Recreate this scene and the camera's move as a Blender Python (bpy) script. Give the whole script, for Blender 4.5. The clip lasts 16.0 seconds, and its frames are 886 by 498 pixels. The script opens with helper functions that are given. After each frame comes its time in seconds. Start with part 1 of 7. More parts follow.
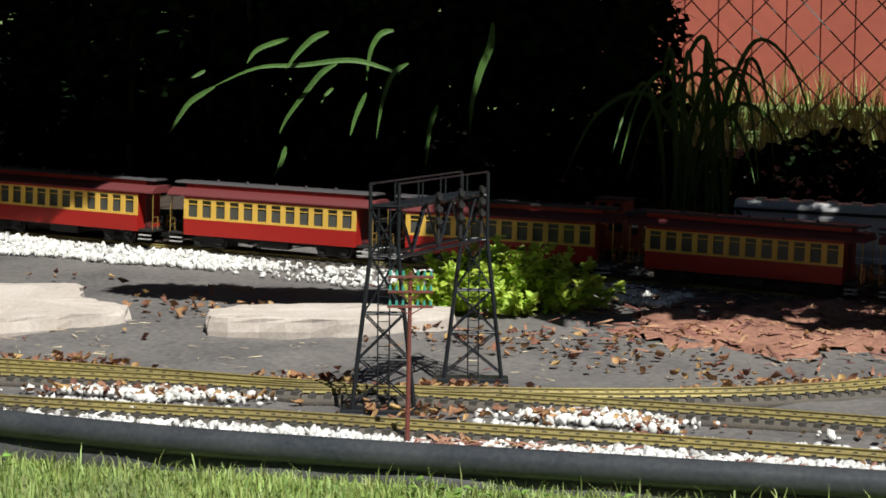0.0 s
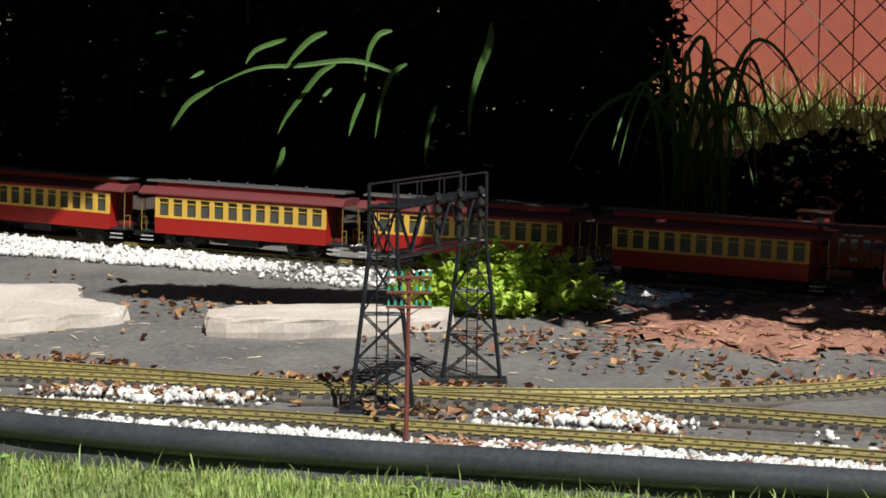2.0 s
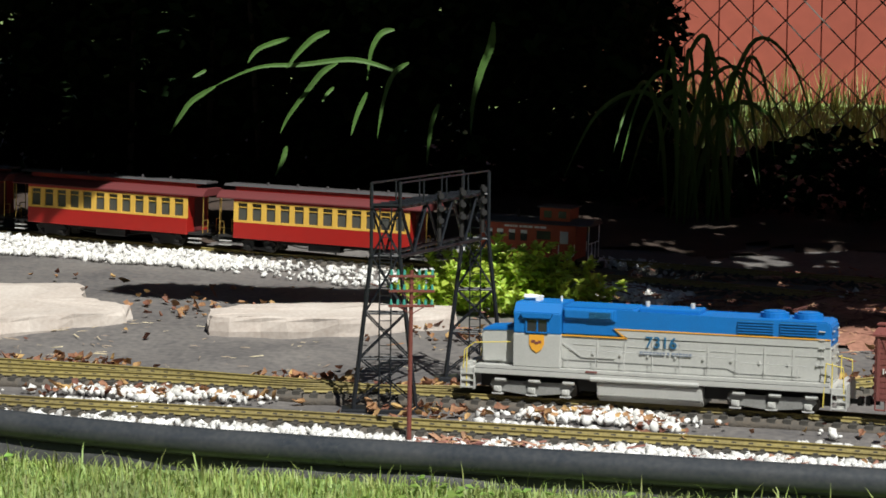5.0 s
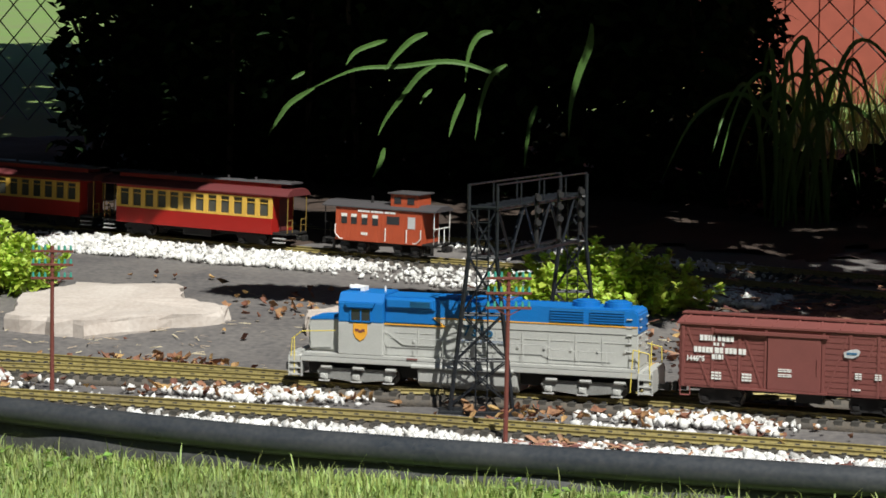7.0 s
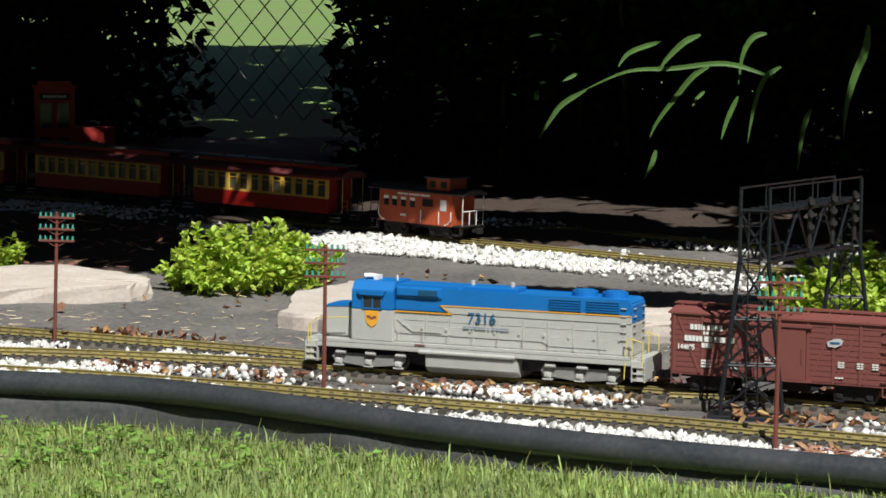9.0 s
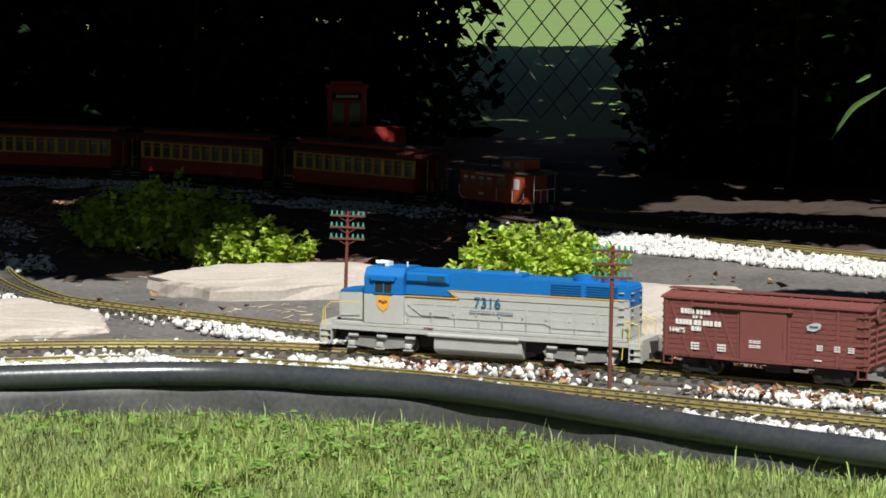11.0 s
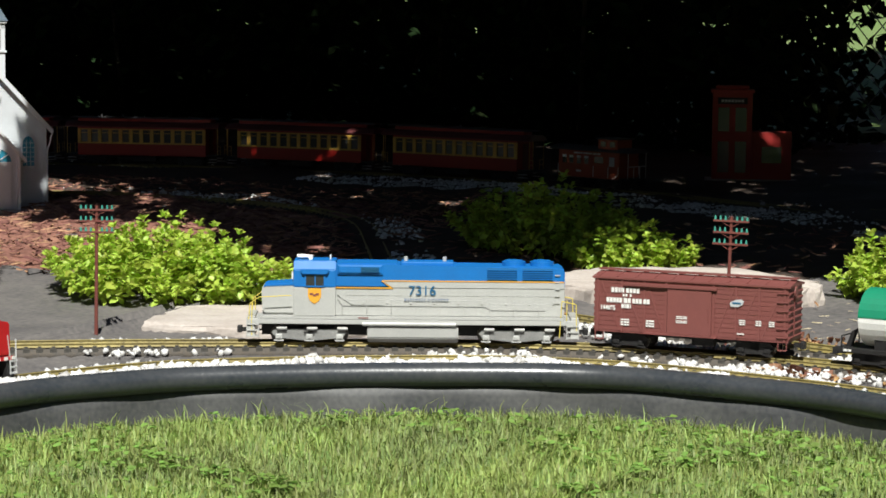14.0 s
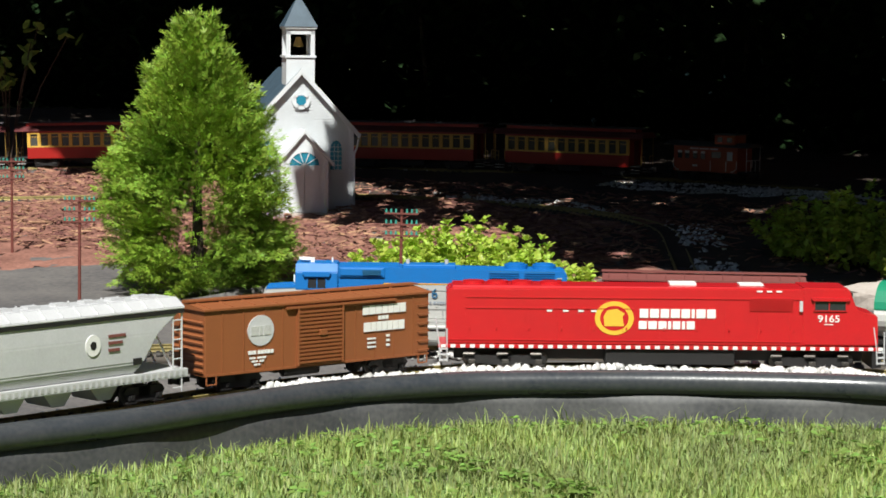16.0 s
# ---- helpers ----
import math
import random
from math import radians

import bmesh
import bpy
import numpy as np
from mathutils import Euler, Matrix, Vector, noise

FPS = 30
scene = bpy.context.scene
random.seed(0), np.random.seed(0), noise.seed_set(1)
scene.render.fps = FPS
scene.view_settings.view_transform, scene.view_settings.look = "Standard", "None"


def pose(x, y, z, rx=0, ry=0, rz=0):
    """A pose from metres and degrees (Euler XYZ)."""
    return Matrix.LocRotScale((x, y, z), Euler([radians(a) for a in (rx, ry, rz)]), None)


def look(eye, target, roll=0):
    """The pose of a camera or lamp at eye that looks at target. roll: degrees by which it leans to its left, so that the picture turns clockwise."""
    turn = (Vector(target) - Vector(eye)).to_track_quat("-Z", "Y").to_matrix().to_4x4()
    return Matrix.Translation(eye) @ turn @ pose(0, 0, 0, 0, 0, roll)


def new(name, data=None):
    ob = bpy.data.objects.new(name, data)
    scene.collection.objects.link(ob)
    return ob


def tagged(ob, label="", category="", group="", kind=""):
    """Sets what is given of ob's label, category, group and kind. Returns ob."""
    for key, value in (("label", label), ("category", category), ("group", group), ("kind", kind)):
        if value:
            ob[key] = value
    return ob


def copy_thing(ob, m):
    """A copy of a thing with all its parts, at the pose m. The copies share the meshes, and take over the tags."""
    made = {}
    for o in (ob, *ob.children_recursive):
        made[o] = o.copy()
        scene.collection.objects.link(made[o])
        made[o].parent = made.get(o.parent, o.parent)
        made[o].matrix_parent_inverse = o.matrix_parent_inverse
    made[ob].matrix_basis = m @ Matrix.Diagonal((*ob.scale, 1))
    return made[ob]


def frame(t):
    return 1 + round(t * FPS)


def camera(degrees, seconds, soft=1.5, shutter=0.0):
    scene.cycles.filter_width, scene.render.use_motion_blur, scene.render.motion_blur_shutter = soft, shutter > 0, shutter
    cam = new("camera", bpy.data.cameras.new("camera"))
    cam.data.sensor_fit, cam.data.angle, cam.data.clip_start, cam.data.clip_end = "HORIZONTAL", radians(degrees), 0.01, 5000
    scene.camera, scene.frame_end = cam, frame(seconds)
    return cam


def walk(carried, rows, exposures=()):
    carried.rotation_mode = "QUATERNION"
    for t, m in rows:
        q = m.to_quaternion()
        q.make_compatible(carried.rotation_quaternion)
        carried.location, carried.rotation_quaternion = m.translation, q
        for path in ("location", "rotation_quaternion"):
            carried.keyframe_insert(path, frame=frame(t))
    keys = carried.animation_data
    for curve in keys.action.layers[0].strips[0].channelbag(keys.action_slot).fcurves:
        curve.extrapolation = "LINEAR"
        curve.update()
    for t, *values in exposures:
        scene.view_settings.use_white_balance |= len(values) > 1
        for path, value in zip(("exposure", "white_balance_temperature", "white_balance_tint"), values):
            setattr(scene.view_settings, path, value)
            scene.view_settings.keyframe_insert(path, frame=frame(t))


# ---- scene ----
cam = camera(22.10, 16.0, soft=1.7, shutter=0.0)
EYE = (0.0, 0.0, 0.6669)
# the camera stands on a tripod and pans: seconds, yaw, pitch, roll
PAN = [
    (0, 0.070, -5.520, 0.614),
    (0.5, 0.048, -5.523, 0.620),
    (1, 0.052, -5.510, 0.595),
    (1.5, 0.027, -5.523, 0.613),
    (2, 0.036, -5.510, 0.594),
    (2.5, 0.014, -5.502, 0.586),
    (3, -0.014, -5.488, 0.572),
    (3.5, -0.030, -5.497, 0.565),
    (6, 0.316, -5.556, 0.469),
    (6.5, 0.822, -5.518, 0.497),
    (7, 2.567, -5.513, 0.471),
    (7.5, 4.061, -5.504, 0.481),
    (8, 5.769, -5.495, 0.494),
    (8.5, 7.558, -5.507, 0.461),
    (9, 9.410, -5.523, 0.463),
    (9.5, 11.306, -5.543, 0.416),
    (12, 19.795, -5.574, 0.441),
    (12.5, 21.191, -5.577, 0.420),
    (13, 22.695, -5.558, 0.520),
    (13.5, 24.462, -5.547, 0.548),
    (14, 26.369, -5.553, 0.571),
    (14.5, 28.254, -5.544, 0.565),
    (15, 30.145, -5.534, 0.546),
    (15.5, 32.058, -5.495, 0.627),
    (16, 34.031, -5.482, 0.604),
]


def pan_pose(yaw, pitch, roll):
    return pose(*EYE, 90 + pitch, 0, yaw) @ pose(0, 0, 0, 0, 0, roll)


walk(cam, [(t, pan_pose(a, b, c)) for t, a, b, c in PAN], exposures=[(0.0, 0.40, 6500, 5), (9.0, 0.36, 6500, 5), (12.5, 0.44, 6500, 5), (16.0, 0.52, 6500, 5)])

# ---- world, sun ----
SUN_TO = Vector((0.34, -0.69, 1.0)).normalized()
world = bpy.data.worlds.new("world")
scene.world = world
world.use_nodes = True
wn = world.node_tree.nodes
sky = wn.new("ShaderNodeTexSky")
sky.sky_type, sky.sun_disc = "NISHITA", False
sky.air_density, sky.dust_density = 0.6, 0.2
sky.sun_elevation = math.asin(SUN_TO.z)
sky.sun_rotation = math.atan2(SUN_TO.x, SUN_TO.y)
world.node_tree.links.new(sky.outputs[0], wn["Background"].inputs[0])
wn["Background"].inputs[1].default_value = 0.05
sun = new("sun", bpy.data.lights.new("sun", "SUN"))
sun.data.energy, sun.data.angle, sun.data.color = 5.0, radians(0.5), (1.0, 0.97, 0.93)
sun.matrix_basis = look(SUN_TO * 20, (0, 0, 0))

# ---- materials ----
def material(name, col, rough=0.6, metal=0.0, vary=0.25, scale=8.0, bump=0.15, fine=60.0, tint=None, per="island", spec=0.5, trans=0.0, coat=0.0):
    """Base colour with grain at two scales, bump, and a change from piece to piece."""
    m = bpy.data.materials.new(name)
    m.use_nodes = True
    nt = m.node_tree
    n, l = nt.nodes, nt.links
    b = n["Principled BSDF"]
    tc = n.new("ShaderNodeTexCoord")
    big, small = n.new("ShaderNodeTexNoise"), n.new("ShaderNodeTexNoise")
    big.inputs["Scale"].default_value, small.inputs["Scale"].default_value = scale, fine
    big.inputs["Detail"].default_value, small.inputs["Detail"].default_value = 5, 3
    for t in (big, small):
        l.new(tc.outputs["Object"], t.inputs["Vector"])
    add = n.new("ShaderNodeMath")
    add.operation = "ADD"
    l.new(big.outputs["Fac"], add.inputs[0])
    l.new(small.outputs["Fac"], add.inputs[1])
    rampin = n.new("ShaderNodeMath")
    rampin.operation = "MULTIPLY_ADD"
    rampin.inputs[1].default_value, rampin.inputs[2].default_value = 1.6, -1.1
    rampin.use_clamp = True
    l.new(add.outputs[0], rampin.inputs[0])
    mix = n.new("ShaderNodeMix")
    mix.data_type = "RGBA"
    c2 = tint or tuple(c * (1 - vary) for c in col)
    lo = tuple(min(1, c * (1 + vary * 0.6)) for c in col)
    mix.inputs[6].default_value, mix.inputs[7].default_value = (*lo, 1), (*c2, 1)
    l.new(rampin.outputs[0], mix.inputs[0])
    last = mix.outputs[2]
    if per:
        hsv = n.new("ShaderNodeHueSaturation")
        src = n.new("ShaderNodeNewGeometry") if per == "island" else n.new("ShaderNodeObjectInfo")
        rnd = src.outputs["Random Per Island"] if per == "island" else src.outputs["Random"]
        mr = n.new("ShaderNodeMapRange")
        mr.inputs[3].default_value, mr.inputs[4].default_value = 1 - vary, 1 + vary
        l.new(rnd, mr.inputs[0])
        l.new(mr.outputs[0], hsv.inputs["Value"])
        mh = n.new("ShaderNodeMapRange")
        mh.inputs[3].default_value, mh.inputs[4].default_value = 0.5 - vary * 0.06, 0.5 + vary * 0.06
        l.new(rnd, mh.inputs[0])
        l.new(mh.outputs[0], hsv.inputs["Hue"])
        l.new(last, hsv.inputs["Color"])
        last = hsv.outputs[0]
    l.new(last, b.inputs["Base Color"])
    mr2 = n.new("ShaderNodeMapRange")
    mr2.inputs[3].default_value, mr2.inputs[4].default_value = max(0.05, rough - 0.1), min(1, rough + 0.1)
    l.new(big.outputs["Fac"], mr2.inputs[0])
    l.new(mr2.outputs[0], b.inputs["Roughness"])
    b.inputs["Metallic"].default_value = metal
    b.inputs["Specular IOR Level"].default_value = spec
    b.inputs["Coat Weight"].default_value = coat
    if bump:
        bp = n.new("ShaderNodeBump")
        bp.inputs["Strength"].default_value, bp.inputs["Distance"].default_value = bump, 0.002
        l.new(small.outputs["Fac"], bp.inputs["Height"])
        l.new(bp.outputs[0], b.inputs["Normal"])
    if trans:
        tr, ms = n.new("ShaderNodeBsdfTranslucent"), n.new("ShaderNodeMixShader")
        ms.inputs[0].default_value = trans
        l.new(last, tr.inputs[0])
        l.new(b.outputs[0], ms.inputs[1])
        l.new(tr.outputs[0], ms.inputs[2])
        l.new(ms.outputs[0], n["Material Output"].inputs[0])
    return m


def plain(name, col, rough=0.45, metal=0.0, vary=0.08, **k):
    k.setdefault("bump", 0.05)
    return material(name, col, rough, metal, vary, scale=30, fine=300, per="", **k)


BRASS = material("weathered_brass", (0.29, 0.235, 0.075), 0.6, 0.25, 0.35, scale=5, fine=150, tint=(0.17, 0.135, 0.06), per="")
TIE = material("tie_plastic", (0.05, 0.045, 0.04), 0.7, 0, 0.4, scale=20, fine=200)
STONE_W = material("white_gravel", (0.66, 0.66, 0.655), 0.75, 0, 0.3, scale=30, fine=200, tint=(0.45, 0.43, 0.4))
FABRIC = material("landscape_fabric", (0.060, 0.056, 0.058), 0.8, 0, 0.45, scale=4.5, fine=70, tint=(0.17, 0.155, 0.145), per="", bump=0.6)
MULCH = material("bark_mulch", (0.28, 0.135, 0.095), 0.85, 0, 0.45, scale=10, fine=90, tint=(0.15, 0.065, 0.045))
LITTER = material("dry_leaf", (0.33, 0.175, 0.085), 0.75, 0, 0.5, scale=40, fine=220, tint=(0.17, 0.08, 0.04), trans=0.2)
SLAB = material("sandstone", (0.49, 0.44, 0.40), 0.85, 0, 0.12, scale=9, fine=110, tint=(0.40, 0.34, 0.30), per="", bump=0.35)
BALLAST = material("ballast_dust", (0.06, 0.055, 0.05), 0.95, 0, 0.4, scale=25, fine=160, tint=(0.11, 0.09, 0.07), per="", bump=0.9)
# Soil brown darkened so that the ground under the trees reads as shaded.
SHADED_SOIL = material("soil", (0.05, 0.032, 0.024), 0.95, 0, 0.4, scale=6, fine=60, tint=(0.03, 0.02, 0.015), per="", bump=0.8)
LAWN = material("lawn", (0.11, 0.20, 0.04), 0.9, 0, 0.35, scale=3, fine=50, tint=(0.16, 0.19, 0.08), per="", bump=0.6)
BLADE = material("grass_blade", (0.33, 0.40, 0.11), 0.55, 0, 0.4, scale=3, fine=20, tint=(0.20, 0.24, 0.09), trans=0.35)
CLOVER = material("clover_leaf", (0.21, 0.34, 0.07), 0.6, 0, 0.25, trans=0.3)
SKIRT = material("dusty_black_sheet", (0.030, 0.031, 0.034), 0.55, 0, 0.5, scale=7, fine=110, tint=(0.085, 0.084, 0.083), per="")
# Blue-grey lift in the black plastic: the sky's reflection, put into the colour.
EDGING = material("black_edging", (0.022, 0.026, 0.032), 0.30, 0, 0.5, scale=9, fine=120, tint=(0.060, 0.062, 0.066), per="")
SHRUB = material("mint_leaf", (0.50, 0.60, 0.10), 0.45, 0, 0.28, scale=9, fine=90, tint=(0.36, 0.50, 0.07), trans=0.45)
STEM = material("green_stem", (0.12, 0.16, 0.05), 0.7)
CONIFER = material("arborvitae", (0.27, 0.37, 0.04), 0.55, 0, 0.4, scale=6, fine=60, tint=(0.14, 0.25, 0.025), trans=0.15)
BARK = material("bark", (0.06, 0.045, 0.035), 0.95, 0, 0.4, scale=8, fine=60, per="", bump=0.9)
# Green taken almost to black: the deep tree shade is in the colour.
SHADED_LEAF = material("shaded_hedge_leaf", (0.016, 0.030, 0.010), 0.9, 0, 0.5, scale=3, fine=40, spec=0.1)
CANOPY = material("tree_leaf", (0.03, 0.06, 0.018), 0.65, 0, 0.4, scale=3, fine=40)
STRAP = material("strap_leaf", (0.09, 0.20, 0.045), 0.45, 0, 0.25, scale=6, fine=50, trans=0.3)
BARN = material("barn_red", (0.36, 0.085, 0.055), 0.8, 0, 0.12, scale=1.5, fine=20, per="")
STEEL = plain("galvanised_wire", (0.22, 0.20, 0.18), 0.5, 0.6, 0.3)
TOWER = plain("black_enamel", (0.012, 0.014, 0.018), 0.38, 0.0, 0.3)
POLE = plain("brown_red_plastic", (0.16, 0.045, 0.035), 0.55, 0, 0.2)
INSUL = plain("teal_insulator", (0.06, 0.28, 0.22), 0.3)
GREY = plain("loco_grey", (0.44, 0.44, 0.42), 0.42, coat=0.1)
GREYDK = plain("truck_grey", (0.46, 0.46, 0.44), 0.5, vary=0.2)
TRUCK = plain("truck_frame_grey", (0.23, 0.23, 0.22), 0.6, vary=0.25)
GREYBLUE = plain("faded_blue_lettering", (0.16, 0.20, 0.27), 0.5)
BLUE = plain("loco_blue", (0.006, 0.145, 0.45), 0.5)
ORANGE = plain("stripe_orange", (0.75, 0.36, 0.04), 0.45)
YELLOW = plain("safety_yellow", (0.66, 0.53, 0.10), 0.5)
NAVY = plain("letter_blue", (0.02, 0.12, 0.24), 0.5)
CPRED = plain("engine_red", (0.50, 0.012, 0.018), 0.36, coat=0.15)
WHITE = plain("white_paint", (0.78, 0.77, 0.74), 0.5)
GOLD = plain("emblem_yellow", (0.75, 0.46, 0.05), 0.45)
MAROON = plain("boxcar_maroon", (0.19, 0.062, 0.055), 0.5)
RUST = plain("boxcar_brown", (0.26, 0.085, 0.03), 0.5)
SILVER = plain("hopper_grey", (0.56, 0.56, 0.57), 0.42, 0.1)
BLACK = plain("underframe_black", (0.014, 0.013, 0.013), 0.6, vary=0.3)
IRON = plain("wheel_metal", (0.12, 0.11, 0.10), 0.4, 0.7, 0.3)
COACHRED = plain("coach_red", (0.33, 0.013, 0.010), 0.42)
CREAM = plain("coach_yellow", (0.68, 0.42, 0.075), 0.48)
PANE = plain("dark_glass", (0.03, 0.032, 0.035), 0.12)
ROOFRED = plain("coach_roof", (0.13, 0.03, 0.032), 0.5)
COACHPANE = plain("coach_glass", (0.07, 0.072, 0.065), 0.2)
ROOFGREY = plain("roof_grey", (0.065, 0.06, 0.064), 0.55)
CABRED = plain("caboose_red", (0.42, 0.075, 0.03), 0.5)
GOLDMETAL = plain("brass_fitting", (0.5, 0.34, 0.10), 0.4, 0.7)
GREEN = plain("tank_green", (0.015, 0.22, 0.12), 0.42)
CHURCHW = plain("church_white", (0.66, 0.685, 0.71), 0.6, vary=0.06)
SLATE = plain("blue_slate", (0.05, 0.085, 0.12), 0.55, vary=0.25)
AZURE = plain("stained_pane", (0.03, 0.22, 0.33), 0.2)
TILERED = plain("booth_red", (0.45, 0.035, 0.03), 0.5)


# ---- building helpers ----
def mesh_from(name, verts, faces, mat, smooth=False):
    me = bpy.data.meshes.new(name)
    me.from_pydata(verts, [], faces)
    me.materials.append(mat)
    if smooth:
        me.polygons.foreach_set("use_smooth", [True] * len(me.polygons))
    me.update()
    return me


def bulk(name, verts, tris, mat, parent=None, label="", category="", kind="stuff", smooth=False):
    """One object out of numpy arrays of corners and triangles."""
    me = bpy.data.meshes.new(name)
    verts, tris = np.asarray(verts, float).reshape(-1, 3), np.asarray(tris, int).reshape(-1, 3)
    me.vertices.add(len(verts))
    me.vertices.foreach_set("co", verts.ravel())
    me.loops.add(tris.size)
    me.loops.foreach_set("vertex_index", tris.ravel())
    me.polygons.add(len(tris))
    me.polygons.foreach_set("loop_start", np.arange(0, tris.size, 3))
    me.polygons.foreach_set("loop_total", np.full(len(tris), 3))
    if smooth:
        me.polygons.foreach_set("use_smooth", np.ones(len(tris), bool))
    me.materials.append(mat)
    me.update()
    me.validate()
    ob = new(name, me)
    if parent:
        ob.parent = parent
    return tagged(ob, label, category, "", kind)


SPLIT = {"ladder_rung", "stirrup", "step", "deck_plank", "platform_railing", "grab_iron", "journal_box", "brake_cylinder", "side_board", "clapboard", "sill_dash", "sill_slot", "brace", "roof_rib", "end_rib", "louvre", "lettering_bar", "hood_door", "roof_fan", "marker", "muntin", "roof_vent", "hopper_bay", "saddle", "siding_board", "stem", "limb", "emblem_mark", "panel_seam", "side_seam", "filter_grille", "handrail_post", "sash_bar"}


def islands(bm):
    left, out = set(bm.verts), []
    while left:
        todo, isle = [left.pop()], []
        while todo:
            w = todo.pop()
            isle.append(w)
            for e in w.link_edges:
                o = e.other_vert(w)
                if o in left:
                    left.discard(o)
                    todo.append(o)
        out.append(isle)
    return out


def part(name, bm, mat, parent, label="", smooth=False):
    """One mesh object under its thing; pieces that do not touch become parts of their own where the name says so."""
    if name in SPLIT:
        isles = islands(bm)
        if len(isles) > 1:
            for isle in sorted(isles, key=lambda w: min(tuple(v.co) for v in w)):
                sub = bmesh.new()
                made = {v: sub.verts.new(v.co) for v in isle}
                for fc in {fc for v in isle for fc in v.link_faces}:
                    sub.faces.new([made[v] for v in fc.verts])
                ob = part(name, sub, mat, parent, label, smooth)
            bm.free()
            return ob
    me = bpy.data.meshes.new(name)
    bmesh.ops.recalc_face_normals(bm, faces=bm.faces)
    bm.to_mesh(me)
    bm.free()
    me.materials.append(mat)
    if smooth:
        me.polygons.foreach_set("use_smooth", [True] * len(me.polygons))
    ob = new(name, me)
    if parent:
        ob.parent = parent
    return tagged(ob, label)


def thing(name, label, category, group="", kind=""):
    return tagged(new(name), label, category, group, kind)


def box(x0, x1, y0, y1, z0, z1, bevel=0.0, bm=None):
    bm = bm or bmesh.new()
    vs = [bm.verts.new((x, y, z)) for x in (x0, x1) for y in (y0, y1) for z in (z0, z1)]
    fs = [bm.faces.new([vs[i] for i in f]) for f in ((0, 1, 3, 2), (4, 6, 7, 5), (0, 4, 5, 1), (2, 3, 7, 6), (0, 2, 6, 4), (1, 5, 7, 3))]
    if bevel:
        es = {e for f in fs for e in f.edges}
        bmesh.ops.bevel(bm, geom=list(es), offset=bevel, segments=2, affect="EDGES", profile=0.6)
    return bm


def prism(outline, y0, y1, bm=None, bevel=0.0):
    """An x-z outline pushed along y."""
    bm = bm or bmesh.new()
    a = [bm.verts.new((x, y0, z)) for x, z in outline]
    b = [bm.verts.new((x, y1, z)) for x, z in outline]
    fs = [bm.faces.new(a), bm.faces.new(b[::-1])]
    k = len(a)
    for i in range(k):
        fs.append(bm.faces.new((a[i], b[i], b[(i + 1) % k], a[(i + 1) % k])))
    if bevel:
        bmesh.ops.bevel(bm, geom=list({e for f in fs for e in f.edges}), offset=bevel, segments=2, affect="EDGES")
    return bm


def profile(outline, x0, x1, bm=None, bevel=0.0):
    """A y-z outline pushed along x."""
    bm = bm or bmesh.new()
    a = [bm.verts.new((x0, y, z)) for y, z in outline]
    b = [bm.verts.new((x1, y, z)) for y, z in outline]
    fs = [bm.faces.new(a), bm.faces.new(b[::-1])]
    k = len(a)
    for i in range(k):
        fs.append(bm.faces.new((a[i], b[i], b[(i + 1) % k], a[(i + 1) % k])))
    if bevel:
        bmesh.ops.bevel(bm, geom=list({e for f in fs for e in f.edges}), offset=bevel, segments=2, affect="EDGES")
    return bm


def rod(p, q, r, n=6, r2=None, bm=None):
    """A round bar from p to q."""
    bm = bm or bmesh.new()
    p, q = Vector(p), Vector(q)
    d = (q - p).normalized()
    u = d.orthogonal().normalized()
    w = d.cross(u)
    r2 = r if r2 is None else r2
    a = [bm.verts.new(p + (u * math.cos(t) + w * math.sin(t)) * r) for t in (2 * math.pi * i / n for i in range(n))]
    b = [bm.verts.new(q + (u * math.cos(t) + w * math.sin(t)) * r2) for t in (2 * math.pi * i / n for i in range(n))]
    bm.faces.new(a[::-1])
    bm.faces.new(b)
    for i in range(n):
        bm.faces.new((a[i], a[(i + 1) % n], b[(i + 1) % n], b[i]))
    return bm


def bent(points, r, n=5, bm=None):
    bm = bm or bmesh.new()
    for p, q in zip(points, points[1:]):
        rod(p, q, r, n, bm=bm)
    return bm


def lettering(text, size, mat, parent, x, y, z, flip, thick=0.0006, bold=0.0):
    """Raised letters standing on a side wall; flip: reads from the +y side."""
    cu = bpy.data.curves.new("lettering", "FONT")
    cu.body, cu.size, cu.extrude, cu.align_x, cu.align_y, cu.offset = text, size, thick, "CENTER", "CENTER", bold
    tmp = new("tmp", cu)
    me = bpy.data.meshes.new_from_object(tmp.evaluated_get(bpy.context.evaluated_depsgraph_get()))
    bpy.data.objects.remove(tmp)
    me.materials.clear()
    me.materials.append(mat)
    ob = new("lettering", me)
    ob.parent = parent
    ob.matrix_basis = pose(x, y, z, 90, 0, 180 if flip else 0)
    return ob


def bars(widths, height, gap, mat, parent, x, y, z, sgn, name="lettering_bar"):
    """A row of plain bars the size of the letters, centred at x; sgn: +1 when the reader looks from +y (x runs to his left)."""
    total = sum(widths) + gap * (len(widths) - 1)
    c = -total / 2
    bm = bmesh.new()
    for w in widths:
        xs = sorted((x - sgn * c, x - sgn * (c + w)))
        if w > 0.0012:
            box(xs[0], xs[1], y - 0.0006, y + 0.0006, z - height / 2, z + height / 2, bm=bm)
        c += w + gap
    return part(name, bm, mat, parent)


